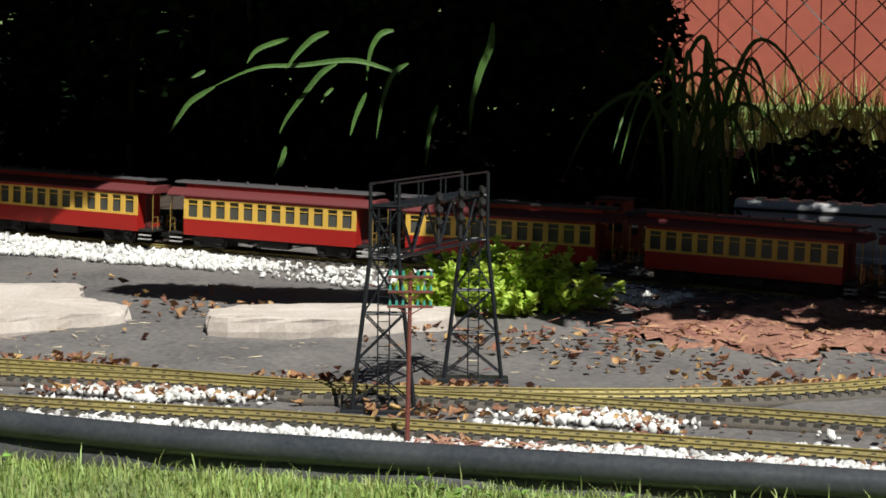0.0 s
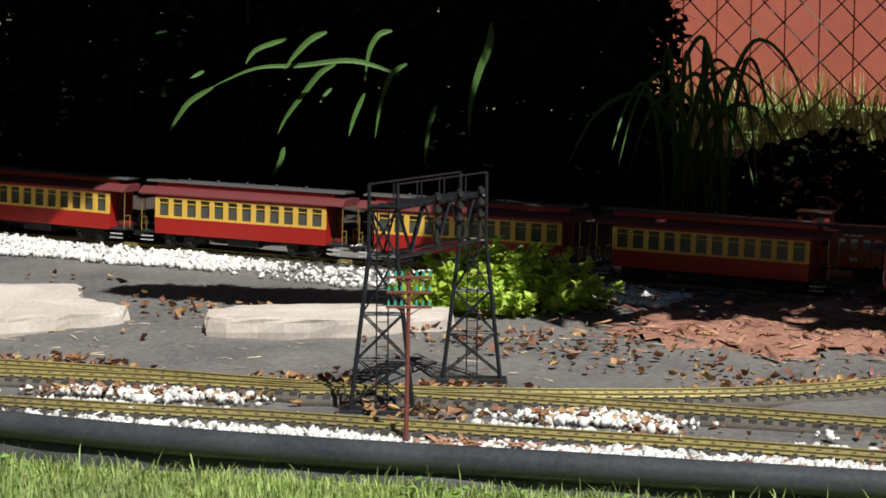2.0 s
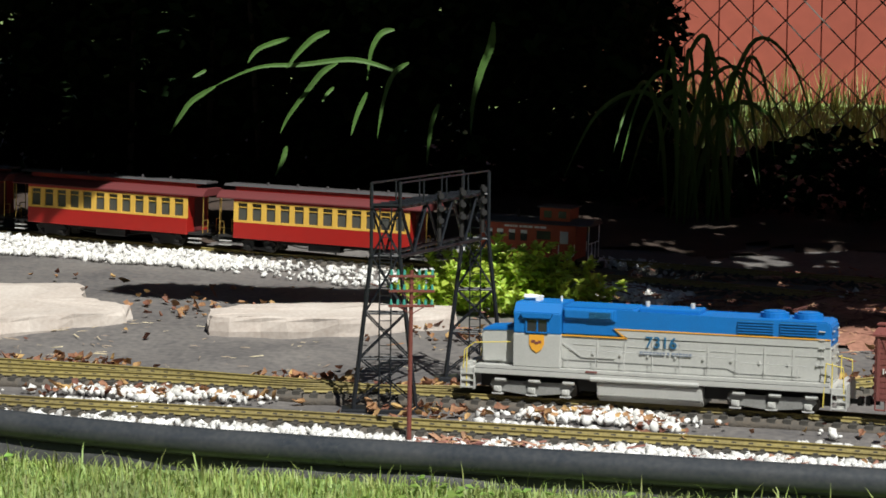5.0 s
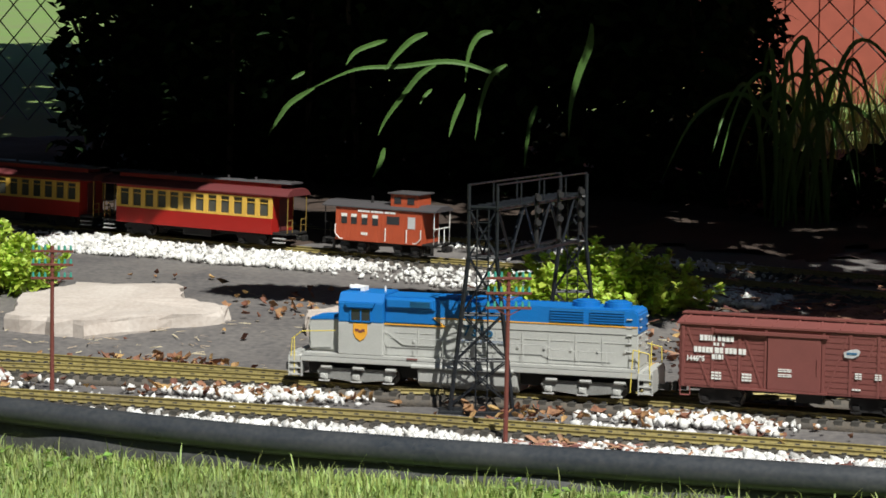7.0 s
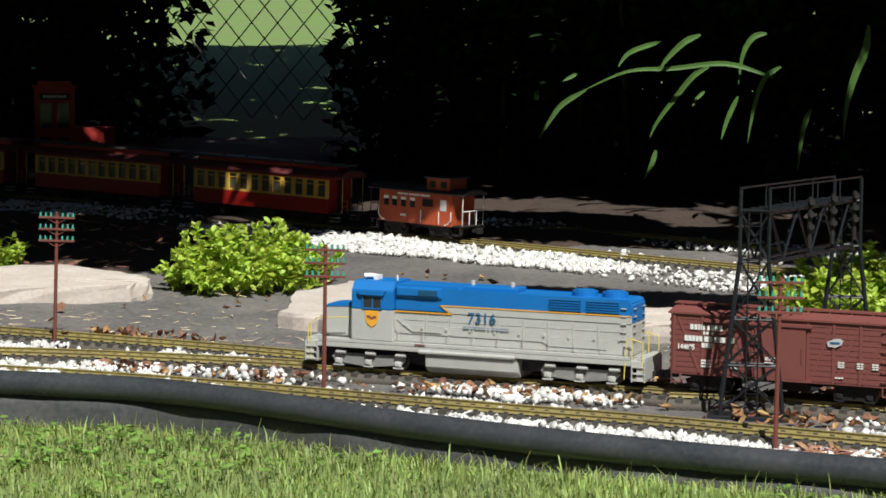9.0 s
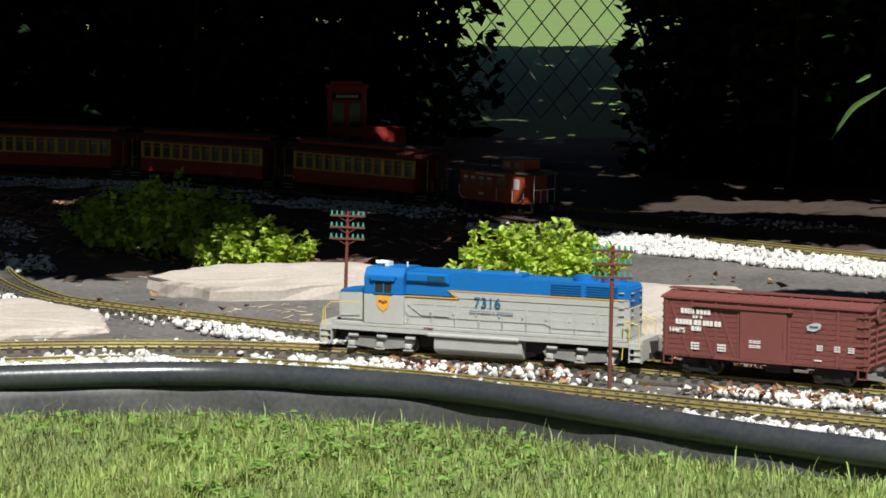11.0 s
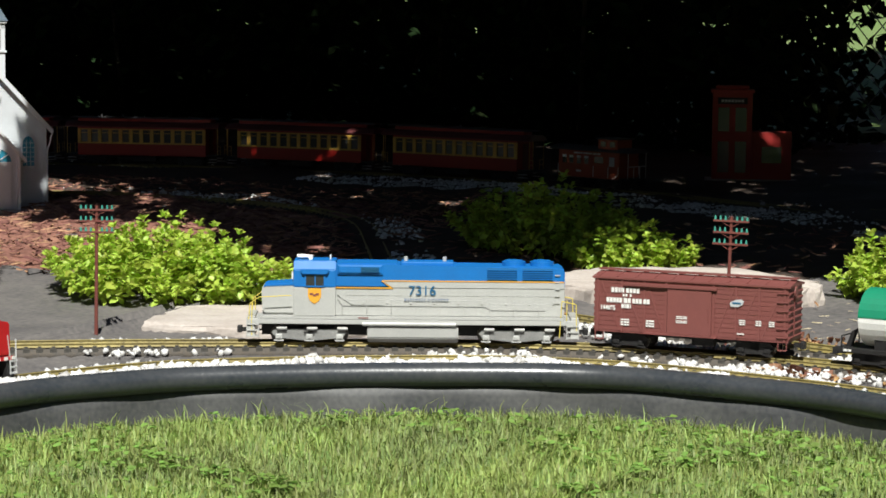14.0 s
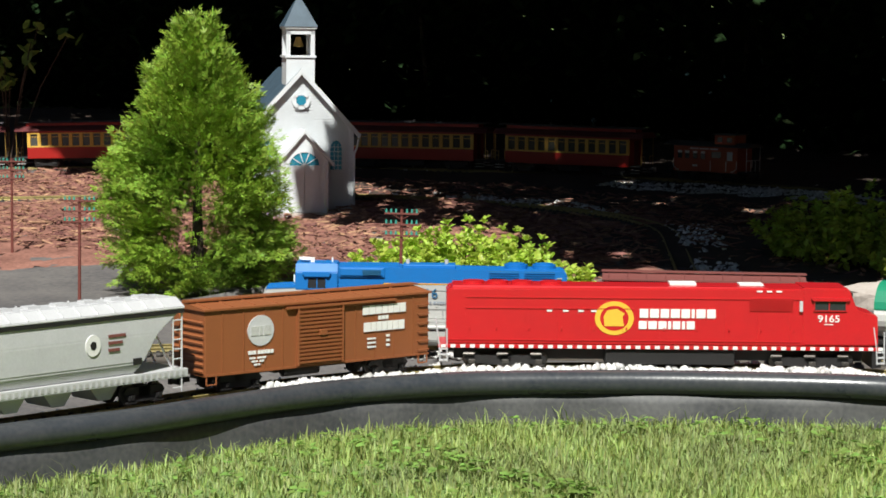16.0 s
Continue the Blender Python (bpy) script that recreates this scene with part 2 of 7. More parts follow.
def spline(pts, step=0.02):
    """A smooth line through plan points, and its length along the way."""
    p = np.array(pts, float)
    ext = np.vstack([2 * p[0] - p[1], p, 2 * p[-1] - p[-2]])
    out = []
    for i in range(1, len(ext) - 2):
        a, b, c, d = ext[i - 1], ext[i], ext[i + 1], ext[i + 2]
        k = max(2, int(np.linalg.norm(c - b) / step))
        t = np.linspace(0, 1, k, endpoint=False)[:, None]
        out.append(0.5 * (2 * b + (c - a) * t + (2 * a - 5 * b + 4 * c - d) * t**2 + (3 * b - a - 3 * c + d) * t**3))
    q = np.vstack(out + [p[-1:]])
    for _ in range(6):
        q[1:-1] = 0.25 * q[:-2] + 0.5 * q[1:-1] + 0.25 * q[2:]
    s = np.concatenate([[0], np.cumsum(np.linalg.norm(np.diff(q, axis=0), axis=1))])
    return q, s


def along(line, s):
    q, ss = line
    return np.array([np.interp(s, ss, q[:, 0]), np.interp(s, ss, q[:, 1])])


def heading(line, s):
    d = along(line, s + 0.01) - along(line, s - 0.01)
    return d / np.linalg.norm(d)


def edge_y(line, x):
    q = line[0]
    o = np.argsort(q[:, 0])
    return np.interp(x, q[o, 0], q[o, 1])


# ---- plan of the lines ----
RAIL = 0.0255
MAIN = spline([(3.685, 2.143), (2.737, 2.742), (1.969, 3.175), (1.295, 3.509), (0.744, 3.756), (0.408, 3.883), (0.017, 4.006), (-0.135, 4.045), (-0.396, 4.115), (-0.61, 4.169), (-0.828, 4.215), (-1.012, 4.249), (-1.23, 4.277), (-1.475, 4.293), (-1.728, 4.274), (-2.011, 4.183), (-2.253, 4.051), (-2.479, 3.915), (-2.699, 3.773), (-2.907, 3.6), (-3.091, 3.363), (-3.191, 3.032), (-3.181, 2.645), (-3.069, 2.087)])
FRONT = spline([(-3.02, -6.318), (-3.15, -3.315), (-3.063, -0.817), (-2.934, 0.88), (-2.744, 1.877), (-2.689, 2.293), (-2.653, 2.573), (-2.612, 2.818), (-2.579, 3.075), (-2.515, 3.343), (-2.409, 3.574), (-2.34, 3.668), (-2.126, 3.847), (-1.89, 3.992), (-1.756, 4.038), (-1.568, 4.059), (-1.292, 4.018), (-0.988, 3.947), (-0.549, 3.824), (-0.268, 3.753), (0.001, 3.666), (0.374, 3.555), (0.684, 3.447), (1.263, 3.224), (1.928, 2.943), (3.496, 2.046)])
SIDING = spline([(-0.105, 4.033), (-0.304, 4.115), (-0.567, 4.224), (-0.849, 4.32), (-1.12, 4.403), (-1.347, 4.457), (-1.612, 4.514), (-1.789, 4.553), (-2.238, 4.683), (-2.39, 4.755), (-2.608, 4.972), (-2.856, 5.35), (-3.08, 5.685), (-3.32, 5.869), (-3.567, 5.947), (-3.9, 5.982), (-4.308, 5.951), (-4.84, 5.734), (-5.308, 5.47), (-6.125, 4.967), (-6.99, 4.402)])
SPUR = spline([(-0.253, 4.047), (-0.007, 4.036), (0.22, 4.029), (0.424, 4.045), (0.58, 4.077), (0.748, 4.147), (0.828, 4.193), (1.297, 4.478), (1.912, 4.811), (3.035, 5.235)])
LOOP = spline([(4.295, 2.506), (3.267, 3.434), (2.523, 4.159), (1.902, 4.625), (1.315, 4.966), (0.856, 5.195), (0.675, 5.289), (0.394, 5.4), (0.096, 5.502), (-0.201, 5.606), (-0.545, 5.742), (-0.914, 5.89), (-1.37, 6.115), (-1.896, 6.353), (-2.059, 6.426), (-2.418, 6.564), (-2.746, 6.659), (-3.095, 6.738), (-3.54, 6.772), (-4.183, 6.748), (-4.914, 6.577), (-5.626, 6.261), (-6.453, 5.714), (-7.233, 5.003), (-7.279, 3.748)])
BACK = spline([(-1.807, 6.487), (-1.432, 6.396), (-1.112, 6.297), (-0.782, 6.183), (-0.515, 6.09), (-0.226, 5.965), (0.373, 5.646), (0.602, 5.555), (0.822, 5.468), (1.426, 5.282), (2.227, 5.09), (3.486, 4.754), (5.992, 3.846)])
BEAD = spline([(-2.815, -6.313), (-2.945, -3.311), (-2.876, -0.812), (-2.755, 0.886), (-2.617, 1.983), (-2.615, 2.433), (-2.583, 2.637), (-2.532, 2.812), (-2.499, 3.037), (-2.447, 3.282), (-2.335, 3.488), (-2.271, 3.56), (-2.067, 3.731), (-1.833, 3.877), (-1.673, 3.949), (-1.526, 3.968), (-1.185, 3.937), (-0.939, 3.827), (-0.697, 3.693), (-0.433, 3.574), (-0.157, 3.483), (0.102, 3.415), (0.354, 3.347), (0.649, 3.267), (1.25, 3.084), (1.914, 2.835), (3.403, 1.96)])


# ---- ground ----
def rise(x, y):
    """The garden climbs gently behind the front tracks."""
    u = np.maximum(0, np.asarray(y, float) - 4.3)
    u = u * u / (u + 0.35)
    v = 5 * np.tanh(u / 5)
    w = np.clip(x, -6, 2.5)
    return v * (0.07376 -0.00388 * v -0.00527 * w +2e-05 * w * w +0.00137 * v * w)


def lawn_z(x, y):
    front = -0.068 + 0.035 * np.clip((x + 1.3) / 1.0, 0, 1)
    return rise(x, y) + 0.07 * np.clip(y - 8.0, 0, 35) + np.where(y > 7, -0.06, front)


def grid_mesh(name, xs, ys, zf, mat):
    X, Y = np.meshgrid(xs, ys, indexing="ij")
    Z = zf(X, Y)
    v = np.stack([X, Y, Z], -1).reshape(-1, 3)
    a, b = len(xs), len(ys)
    i = (np.arange(a - 1)[:, None] * b + np.arange(b - 1)[None]).ravel()
    f = np.concatenate([np.stack([i, i + b, i + b + 1], 1), np.stack([i, i + b + 1, i + 1], 1)])
    return v, f


gx = np.concatenate([[-150, -80, -40, -20, -12], np.linspace(-8, 6, 57), [9, 14, 25, 50, 90, 150]])
gy = np.concatenate([[-150, -60, -20, -8, -3, 0], np.linspace(1.5, 10, 60), [11, 12, 13.5, 15, 20, 30, 50, 90, 150]])
v, f = grid_mesh("ground", gx, gy, lawn_z, LAWN)
ground = bulk("ground", v, f, LAWN, label="mown green lawn reaching to the horizon", category="lawn", kind="structure", smooth=True)


def rough(x, y, amp=0.006, k=5.0):
    return amp * (np.sin(k * x + 1.3 * np.sin(2.1 * k * y)) + np.sin(1.7 * k * y + 2 * np.sin(1.3 * k * x)) + 0.6 * np.sin(3.7 * k * x + 2.9 * k * y))


def bed_z(x, y):
    return rise(x, y) + rough(x, y, 0.0022, 9.0) + 0.015 * np.clip((y - 4.35) / 0.4, 0, 1) * (0.4 + 0.6 * np.sin(3 * x + 1) ** 2)


bx = np.concatenate([np.linspace(-7.5, -3.7, 30), np.linspace(-3.6, 1.5, 180), np.linspace(1.6, 4.2, 16)])
tt = np.concatenate([np.linspace(0, 0.25, 44), np.linspace(0.26, 1, 44)])
yb = np.where(bx < -3.55, -6.0, edge_y(BEAD, bx))
X = np.repeat(bx[:, None], len(tt), 1)
Y = yb[:, None] + (8.1 - yb[:, None]) * tt[None]
Z = bed_z(X, Y)
v = np.stack([X, Y, Z], -1).reshape(-1, 3)
k = len(tt)
i = (np.arange(len(bx) - 1)[:, None] * k + np.arange(k - 1)[None]).ravel()
f = np.concatenate([np.stack([i, i + k, i + k + 1], 1), np.stack([i, i + k + 1, i + 1], 1)])
bed = bulk("garden_bed", v, f, FABRIC, label="raised garden bed covered with dark grey landscape fabric", category="garden bed", kind="structure", smooth=True)


def blob(name, cx, cy, rx, ry, mat, lift, label, category, turn=0.0, seed=0, res=0.03, square=2.0):
    """A patch with a ragged outline, lying on the bed."""
    xs, ys = np.arange(-rx * 1.3, rx * 1.3, res), np.arange(-ry * 1.3, ry * 1.3, res)
    A, B = np.meshgrid(xs, ys, indexing="ij")
    c, s = math.cos(turn), math.sin(turn)
    X, Y = cx + A * c - B * s, cy + A * s + B * c
    r = (np.abs(A / rx) ** square + np.abs(B / ry) ** square) + 0.35 * rough(X * 1.7 + seed, Y * 1.7, 0.4, 6.0)
    Z = bed_z(X, Y) + lift * np.clip((1.1 - r) * 4, 0, 1) - 0.01 * np.clip((r - 1.05) * 5, 0, 1) + rough(X, Y, 0.002, 30)
    v = np.stack([X, Y, Z], -1).reshape(-1, 3)
    k = len(ys)
    i = (np.arange(len(xs) - 1)[:, None] * k + np.arange(k - 1)[None]).ravel()
    keep = r.reshape(-1)[i] < 1.2
    i = i[keep]
    f = np.concatenate([np.stack([i, i + k, i + k + 1], 1), np.stack([i, i + k + 1, i + 1], 1)])
    return bulk(name, v, f, mat, label=label, category=category, kind="structure", smooth=True)


blob("mulch_patch", 1.010, 4.928, 0.59, 0.32, MULCH, 0.012, "patch of reddish bark mulch on the bed", "mulch", turn=0.15)
blob("mulch_bank", -4.617, 5.615, 2.23, 1.04, MULCH, 0.005, "bank of reddish bark mulch round the church", "mulch", seed=3, turn=0.1, res=0.04)
blob("soil_strip", -1.749, 7.410, 7.66, 1.44, SHADED_SOIL, 0.012, "soil under the trees, tree shade painted into its dark brown", "soil", seed=5, res=0.06, turn=-0.03, square=4.0)
blob("soil_patch", -2.403, 5.635, 0.94, 0.56, SHADED_SOIL, 0.008, "soil between the tracks, tree shade painted into its dark brown", "soil", seed=9, res=0.04)

# ---- lawn edging ----
q, ss = BEAD
n = np.stack([-np.gradient(q[:, 1]), np.gradient(q[:, 0])], 1)
n /= np.linalg.norm(n, axis=1)[:, None]  # points into the bed
edging = thing("lawn_edging", "black plastic lawn edging with a rounded top bead", "edging", kind="structure")
ring = 12
ang = np.linspace(0, 2 * np.pi, ring, endpoint=False)
rad = 0.0235
v = np.concatenate([np.concatenate([q + n * (np.cos(a) * rad), np.full((len(q), 1), 0.010 + np.sin(a) * rad)], 1)[:, None] for a in ang], 1).reshape(-1, 3)
i = (np.arange(len(q) - 1)[:, None] * ring + np.arange(ring)[None]).ravel()
j = (np.arange(len(q) - 1)[:, None] * ring + (np.arange(ring)[None] + 1) % ring).ravel()
f = np.concatenate([np.stack([i, i + ring, j + ring], 1), np.stack([i, j + ring, j], 1)])
bulk("bead", v, f, EDGING, edging, kind="", smooth=True)
wob = 0.004 * np.sin(ss * 9) + 0.003 * np.sin(ss * 23 + 1)
cols = [(-0.006, 0.0), (-0.010, -0.03), (-0.016, -0.06), (-0.018, -0.115), (0.0, -0.115), (0.004, -0.03), (0.004, 0.0)]
v = np.concatenate([np.concatenate([q + n * (o + wob * (1 if z < -0.01 else 0))[:, None], np.full((len(q), 1), z)], 1)[:, None] for o, z in [(np.full(len(q), o), z) for o, z in cols]], 1).reshape(-1, 3)
ring = len(cols)
i = (np.arange(len(q) - 1)[:, None] * ring + np.arange(ring)[None]).ravel()
j = (np.arange(len(q) - 1)[:, None] * ring + (np.arange(ring)[None] + 1) % ring).ravel()
f = np.concatenate([np.stack([i, i + ring, j + ring], 1), np.stack([i, j + ring, j], 1)])
bulk("skirt", v, f, SKIRT, edging, kind="", smooth=True)


# ---- railway tracks ----
def sweep(line, offset, prof, s0, s1):
    """A small profile (across, up) run along a line."""
    q, ss = line
    k = (ss >= s0) & (ss <= s1)
    q = q[k]
    n = np.stack([-np.gradient(q[:, 1]), np.gradient(q[:, 0])], 1)
    n /= np.linalg.norm(n, axis=1)[:, None]
    r = len(prof)
    v = np.concatenate([np.concatenate([q + n * (offset + a), (z + rise(q[:, 0], q[:, 1]))[:, None]], 1)[:, None] for a, z in prof], 1).reshape(-1, 3)
    i = (np.arange(len(q) - 1)[:, None] * r + np.arange(r)[None]).ravel()
    j = (np.arange(len(q) - 1)[:, None] * r + (np.arange(r)[None] + 1) % r).ravel()
    return v, np.concatenate([np.stack([i, i + r, j + r], 1), np.stack([i, j + r, j], 1)])


R0 = RAIL - 0.0088
RAILPROF = [(-0.004, R0), (0.004, R0), (0.004, R0 + 0.0014), (0.0011, R0 + 0.0024), (0.0011, R0 + 0.006), (0.0019, R0 + 0.0066), (0.0019, RAIL), (-0.0019, RAIL), (-0.0019, R0 + 0.0066), (-0.0011, R0 + 0.006), (-0.0011, R0 + 0.0024), (-0.004, R0 + 0.0014)]


def sleeper_mesh():
    bm = box(-0.0068, 0.0068, -0.046, 0.046, -0.008, 0.0)
    for y in (-0.0245, 0.0245):
        for d in (-0.0062, 0.0062):
            box(-0.0035, 0.0035, y + d - 0.002, y + d + 0.002, 0.0, 0.0034, bm=bm)
    me = bpy.data.meshes.new("sleeper")
    bm.to_mesh(me)
    bm.free()
    me.materials.append(TIE)
    return me


SLEEPER = sleeper_mesh()
sv = np.array([w.co[:] for w in SLEEPER.vertices])
sf = np.array([(p.vertices[0], p.vertices[a], p.vertices[a + 1]) for p in SLEEPER.polygons for a in range(1, len(p.vertices) - 1)])


def track(line, name, label, near=None):
    th = thing(name, label, "railway track", "garden railway tracks")
    for o in (-0.0245, 0.0245):
        v, f = sweep(line, o, RAILPROF, 0, 1e9)
        bulk("rail", v, f, BRASS, th, kind="")
    v, f = sweep(line, 0.0, [(-0.054, -0.004), (-0.043, R0 - 0.0026), (0.043, R0 - 0.0026), (0.054, -0.004)], 0, 1e9)
    bulk("ballast", v, f, BALLAST, th, kind="", smooth=False)
    rnd = random.Random(len(label))
    V, Fc, c = [], [], 0
    for s in np.arange(0.02, line[1][-1], 0.0278):
        p, h = along(line, s), heading(line, s)
        a = math.atan2(h[1], h[0]) + rnd.uniform(-0.02, 0.02)
        if near and near[0] < p[0] < near[1] and p[1] > 2.8:
            ob = new("sleeper", SLEEPER)
            ob.parent = th
            ob.matrix_basis = Matrix.Translation((p[0], p[1], R0 + float(rise(p[0], p[1])))) @ Matrix.Rotation(a, 4, "Z")
        else:
            m = np.array([[math.cos(a), -math.sin(a), 0], [math.sin(a), math.cos(a), 0], [0, 0, 1]])
            V.append(sv @ m.T + [p[0], p[1], R0 + float(rise(p[0], p[1]))])
            Fc.append(sf + c)
            c += len(sv)
    bulk("sleeper_bed", np.concatenate(V), np.concatenate(Fc), TIE, th)
    return th


track(MAIN, "main_track", "curving brass garden railway track on dark sleepers", (-2.95, 1.0))
track(FRONT, "front_track", "brass garden railway track beside the lawn edging", (-2.95, 1.0))
track(SIDING, "siding_track", "brass siding branching off across the bed", (-2.6, 0.0))
track(SPUR, "spur_track", "brass spur track turning off towards the back", (-0.3, 0.95))
track(LOOP, "loop_track", "shaded brass loop track under the trees", (-2.2, 0.9))
track(BACK, "back_track", "shaded brass passing track behind the loop")


# ---- rolling stock: x ahead, z = 0 on the rail ----
def wheel_mesh(r):
    bm = rod((0, -0.0035, 0), (0, 0.0035, 0), r, 18)
    rod((0, -0.0035, 0), (0, -0.0055, 0), r * 0.45, 10, bm=bm)
    rod((0, 0.0035, 0), (0, 0.0055, 0), r * 0.45, 10, bm=bm)
    me = bpy.data.meshes.new("wheel")
    bm.to_mesh(me)
    bm.free()
    me.materials.append(IRON)
    return me


WHEELS = {r: wheel_mesh(r) for r in (0.0155, 0.0175)}


def bogie(parent, x, axles, r, half, mat, boxmat, heavy=False):
    """A truck: side frames with journals, springs, axles and wheels."""
    L = (axles[-1] - axles[0]) / 2 + 0.014
    bm = bmesh.new()
    for s in (-1, 1):
        y = s * half
        prism([(x - L, r + 0.004), (x - L + 0.008, r - 0.006), (x - 0.016, 0.006), (x + 0.016, 0.006), (x + L - 0.008, r - 0.006), (x + L, r + 0.004), (x + L - 0.006, r + 0.011), (x - L + 0.006, r + 0.011)], min(y, y - s * 0.005), max(y, y - s * 0.005), bm)
    box(x - 0.011, x + 0.011, -half, half, r - 0.003, r + 0.012, bm=bm)
    ob = part("bogie", bm, mat, parent)
    for a in axles:
        for s in (-1, 1):
            w = new("wheel", WHEELS[r])
            w.parent = ob
            w.location = (x + a, s * 0.0245, r)
        j = bmesh.new()
        for s in (-1, 1):
            y0, y1 = sorted((s * (half - 0.002), s * (half + 0.004)))
            box(x + a - 0.0065, x + a + 0.0065, y0, y1, 0.008, r + 0.001, 0.0015, bm=j)
            rod((x + a, s * (half + 0.003), r * 0.5 + 0.005), (x + a, s * (half + 0.006), r * 0.5 + 0.005), 0.0036, 8, bm=j)
            box(x + a - 0.0095, x + a + 0.0095, y0, y1, 0.0045, 0.0068, bm=j)
        part("journal_box", j, boxmat, ob)
        if heavy:
            c = bmesh.new()
            for s in (-1, 1):
                rod((x + a - 0.016, s * (half + 0.004), r + 0.013), (x + a + 0.004, s * (half + 0.004), r + 0.013), 0.0034, 8, bm=c)
            part("brake_cylinder", c, boxmat, ob)
    return ob


def coupler(parent, x, sgn):
    bm = box(min(x, x + sgn * 0.018), max(x, x + sgn * 0.018), -0.004, 0.004, 0.018, 0.026)
    box(min(x + sgn * 0.014, x + sgn * 0.024), max(x + sgn * 0.014, x + sgn * 0.024), -0.009, 0.009, 0.016, 0.030, 0.002, bm)
    return part("coupler", bm, BLACK, parent)


def blue_loco():
    t = thing("diesel_locomotive", "blue and grey model diesel locomotive with orange stripe", "locomotive")
    w = 0.039
    # frame and walkway
    part("frame", box(-0.325, 0.325, -0.051, 0.051, 0.040, 0.050, 0.0015), GREY, t)
    part("walkway", box(-0.300, 0.302, -0.0515, 0.0515, 0.0505, 0.056), GREY, t)
    part("end_sill", box(0.312, 0.328, -0.050, 0.050, 0.014, 0.056, 0.002), GREY, t)
    part("end_sill", box(-0.328, -0.312, -0.050, 0.050, 0.014, 0.056, 0.002), GREY, t)
    # hoods in two colours
    part("hood_side", box(-0.300, 0.154, -w, w, 0.0565, 0.1135, 0.002), GREY, t)
    part("hood_top", prism([(-0.300, 0.114), (0.154, 0.114), (0.154, 0.163), (0.03, 0.163), (0.028, 0.157), (-0.294, 0.157), (-0.300, 0.150)], -w, w, bevel=0.0025), BLUE, t)
    bm = prism([(-0.299, 0.114), (0.040, 0.114), (0.062, 0.1275), (-0.299, 0.1275)], -w - 0.0012, w + 0.0012)
    part("upper_panel", bm, GREY, t)
    st = bmesh.new()
    for s in (-1, 1):
        y0, y1 = sorted((s * (w + 0.0008), s * (w + 0.0022)))
        box(-0.299, 0.0615, y0, y1, 0.1268, 0.1288, bm=st)
        prism([(0.0605, 0.1268), (0.0395, 0.1120), (0.0430, 0.1120), (0.0645, 0.1288)], y0, y1, st)
        box(0.0425, 0.154, y0, y1, 0.1120, 0.1142, bm=st)
    part("stripe", st, ORANGE, t)
    part("nose", prism([(0.232, 0.0565), (0.298, 0.0565), (0.301, 0.108), (0.295, 0.117), (0.232, 0.1215)], -0.030, 0.030, bevel=0.004), GREY, t)
    part("nose_top", prism([(0.228, 0.1145), (0.297, 0.1115), (0.294, 0.1185), (0.228, 0.1235)], -0.031, 0.031, bevel=0.002), BLUE, t)
    # cab
    cab = part("cab", box(0.153, 0.236, -0.0495, 0.0495, 0.0565, 0.114, 0.0015), GREY, t)
    part("cab_top", profile([(-0.0495, 0.1142), (0.0495, 0.1142), (0.0495, 0.150), (0.037, 0.1665), (-0.037, 0.1665), (-0.0495, 0.150)], 0.153, 0.236, bevel=0.0015), BLUE, cab)
    for s in (-1, 1):
        y = s * 0.0497
        part("side_window", box(0.176, 0.212, min(y, y + s * 0.0008), max(y, y + s * 0.0008), 0.1175, 0.139), PANE, cab, "dark cab window")
        fr = bmesh.new()
        for a, b, c, d in ((0.174, 0.214, 0.1155, 0.1178), (0.174, 0.214, 0.1388, 0.141), (0.174, 0.1765, 0.1155, 0.141), (0.2115, 0.214, 0.1155, 0.141), (0.1925, 0.1945, 0.117, 0.14)):
            box(a, b, min(y, y + s * 0.0022), max(y, y + s * 0.0022), c, d, bm=fr)
        part("window_frame", fr, BLUE, cab)
        part("sunshade", prism([(0.166, 0.150), (0.222, 0.150), (0.218, 0.142), (0.170, 0.142)], min(y, y + s * 0.006), max(y, y + s * 0.006)), BLUE, cab)
        # shield emblem as a plain shape
        part("emblem", prism([(0.2075, 0.1125), (0.1815, 0.1125), (0.1815, 0.096), (0.186, 0.087), (0.1945, 0.081), (0.203, 0.087), (0.2075, 0.096)], min(y, y + s * 0.0012), max(y, y + s * 0.0012)), ORANGE, cab, "plain orange shield emblem")
        e = bmesh.new()
        for xx, zz, ww in ((0.2005, 0.101, 0.007), (0.1945, 0.0985, 0.006), (0.189, 0.1005, 0.006)):
            box(xx - ww / 2, xx + ww / 2, min(y + s * 0.001, y + s * 0.0018), max(y + s * 0.001, y + s * 0.0018), zz - 0.0022, zz + 0.0022, bm=e)
        part("emblem_mark", e, MAROON, cab)
    for a, b in ((-0.040, -0.014), (0.014, 0.040)):
        part("windscreen", box(0.2362, 0.2372, a, b, 0.126, 0.149), PANE, cab)
    part("number_board", box(0.2362, 0.239, -0.012, 0.012, 0.151, 0.160), BLACK, cab)
    lamp = bmesh.new()
    box(0.236, 0.242, -0.006, 0.006, 0.126, 0.140, bm=lamp)
    part("headlight", lamp, WHITE, cab)
    # roof gear
    horn = bmesh.new()
    for k, dx in ((-0.008, 0.02), (0, 0.026), (0.008, 0.02)):
        rod((0.205, k, 0.1725), (0.205 + dx, k, 0.1725), 0.0022, 6, 0.0042, horn)
    box(0.200, 0.208, -0.011, 0.011, 0.166, 0.1745, bm=horn)
    part("air_horn", horn, WHITE, t)
    part("antenna", rod((0.165, 0, 0.166), (0.165, 0, 0.176), 0.0018), WHITE, t)
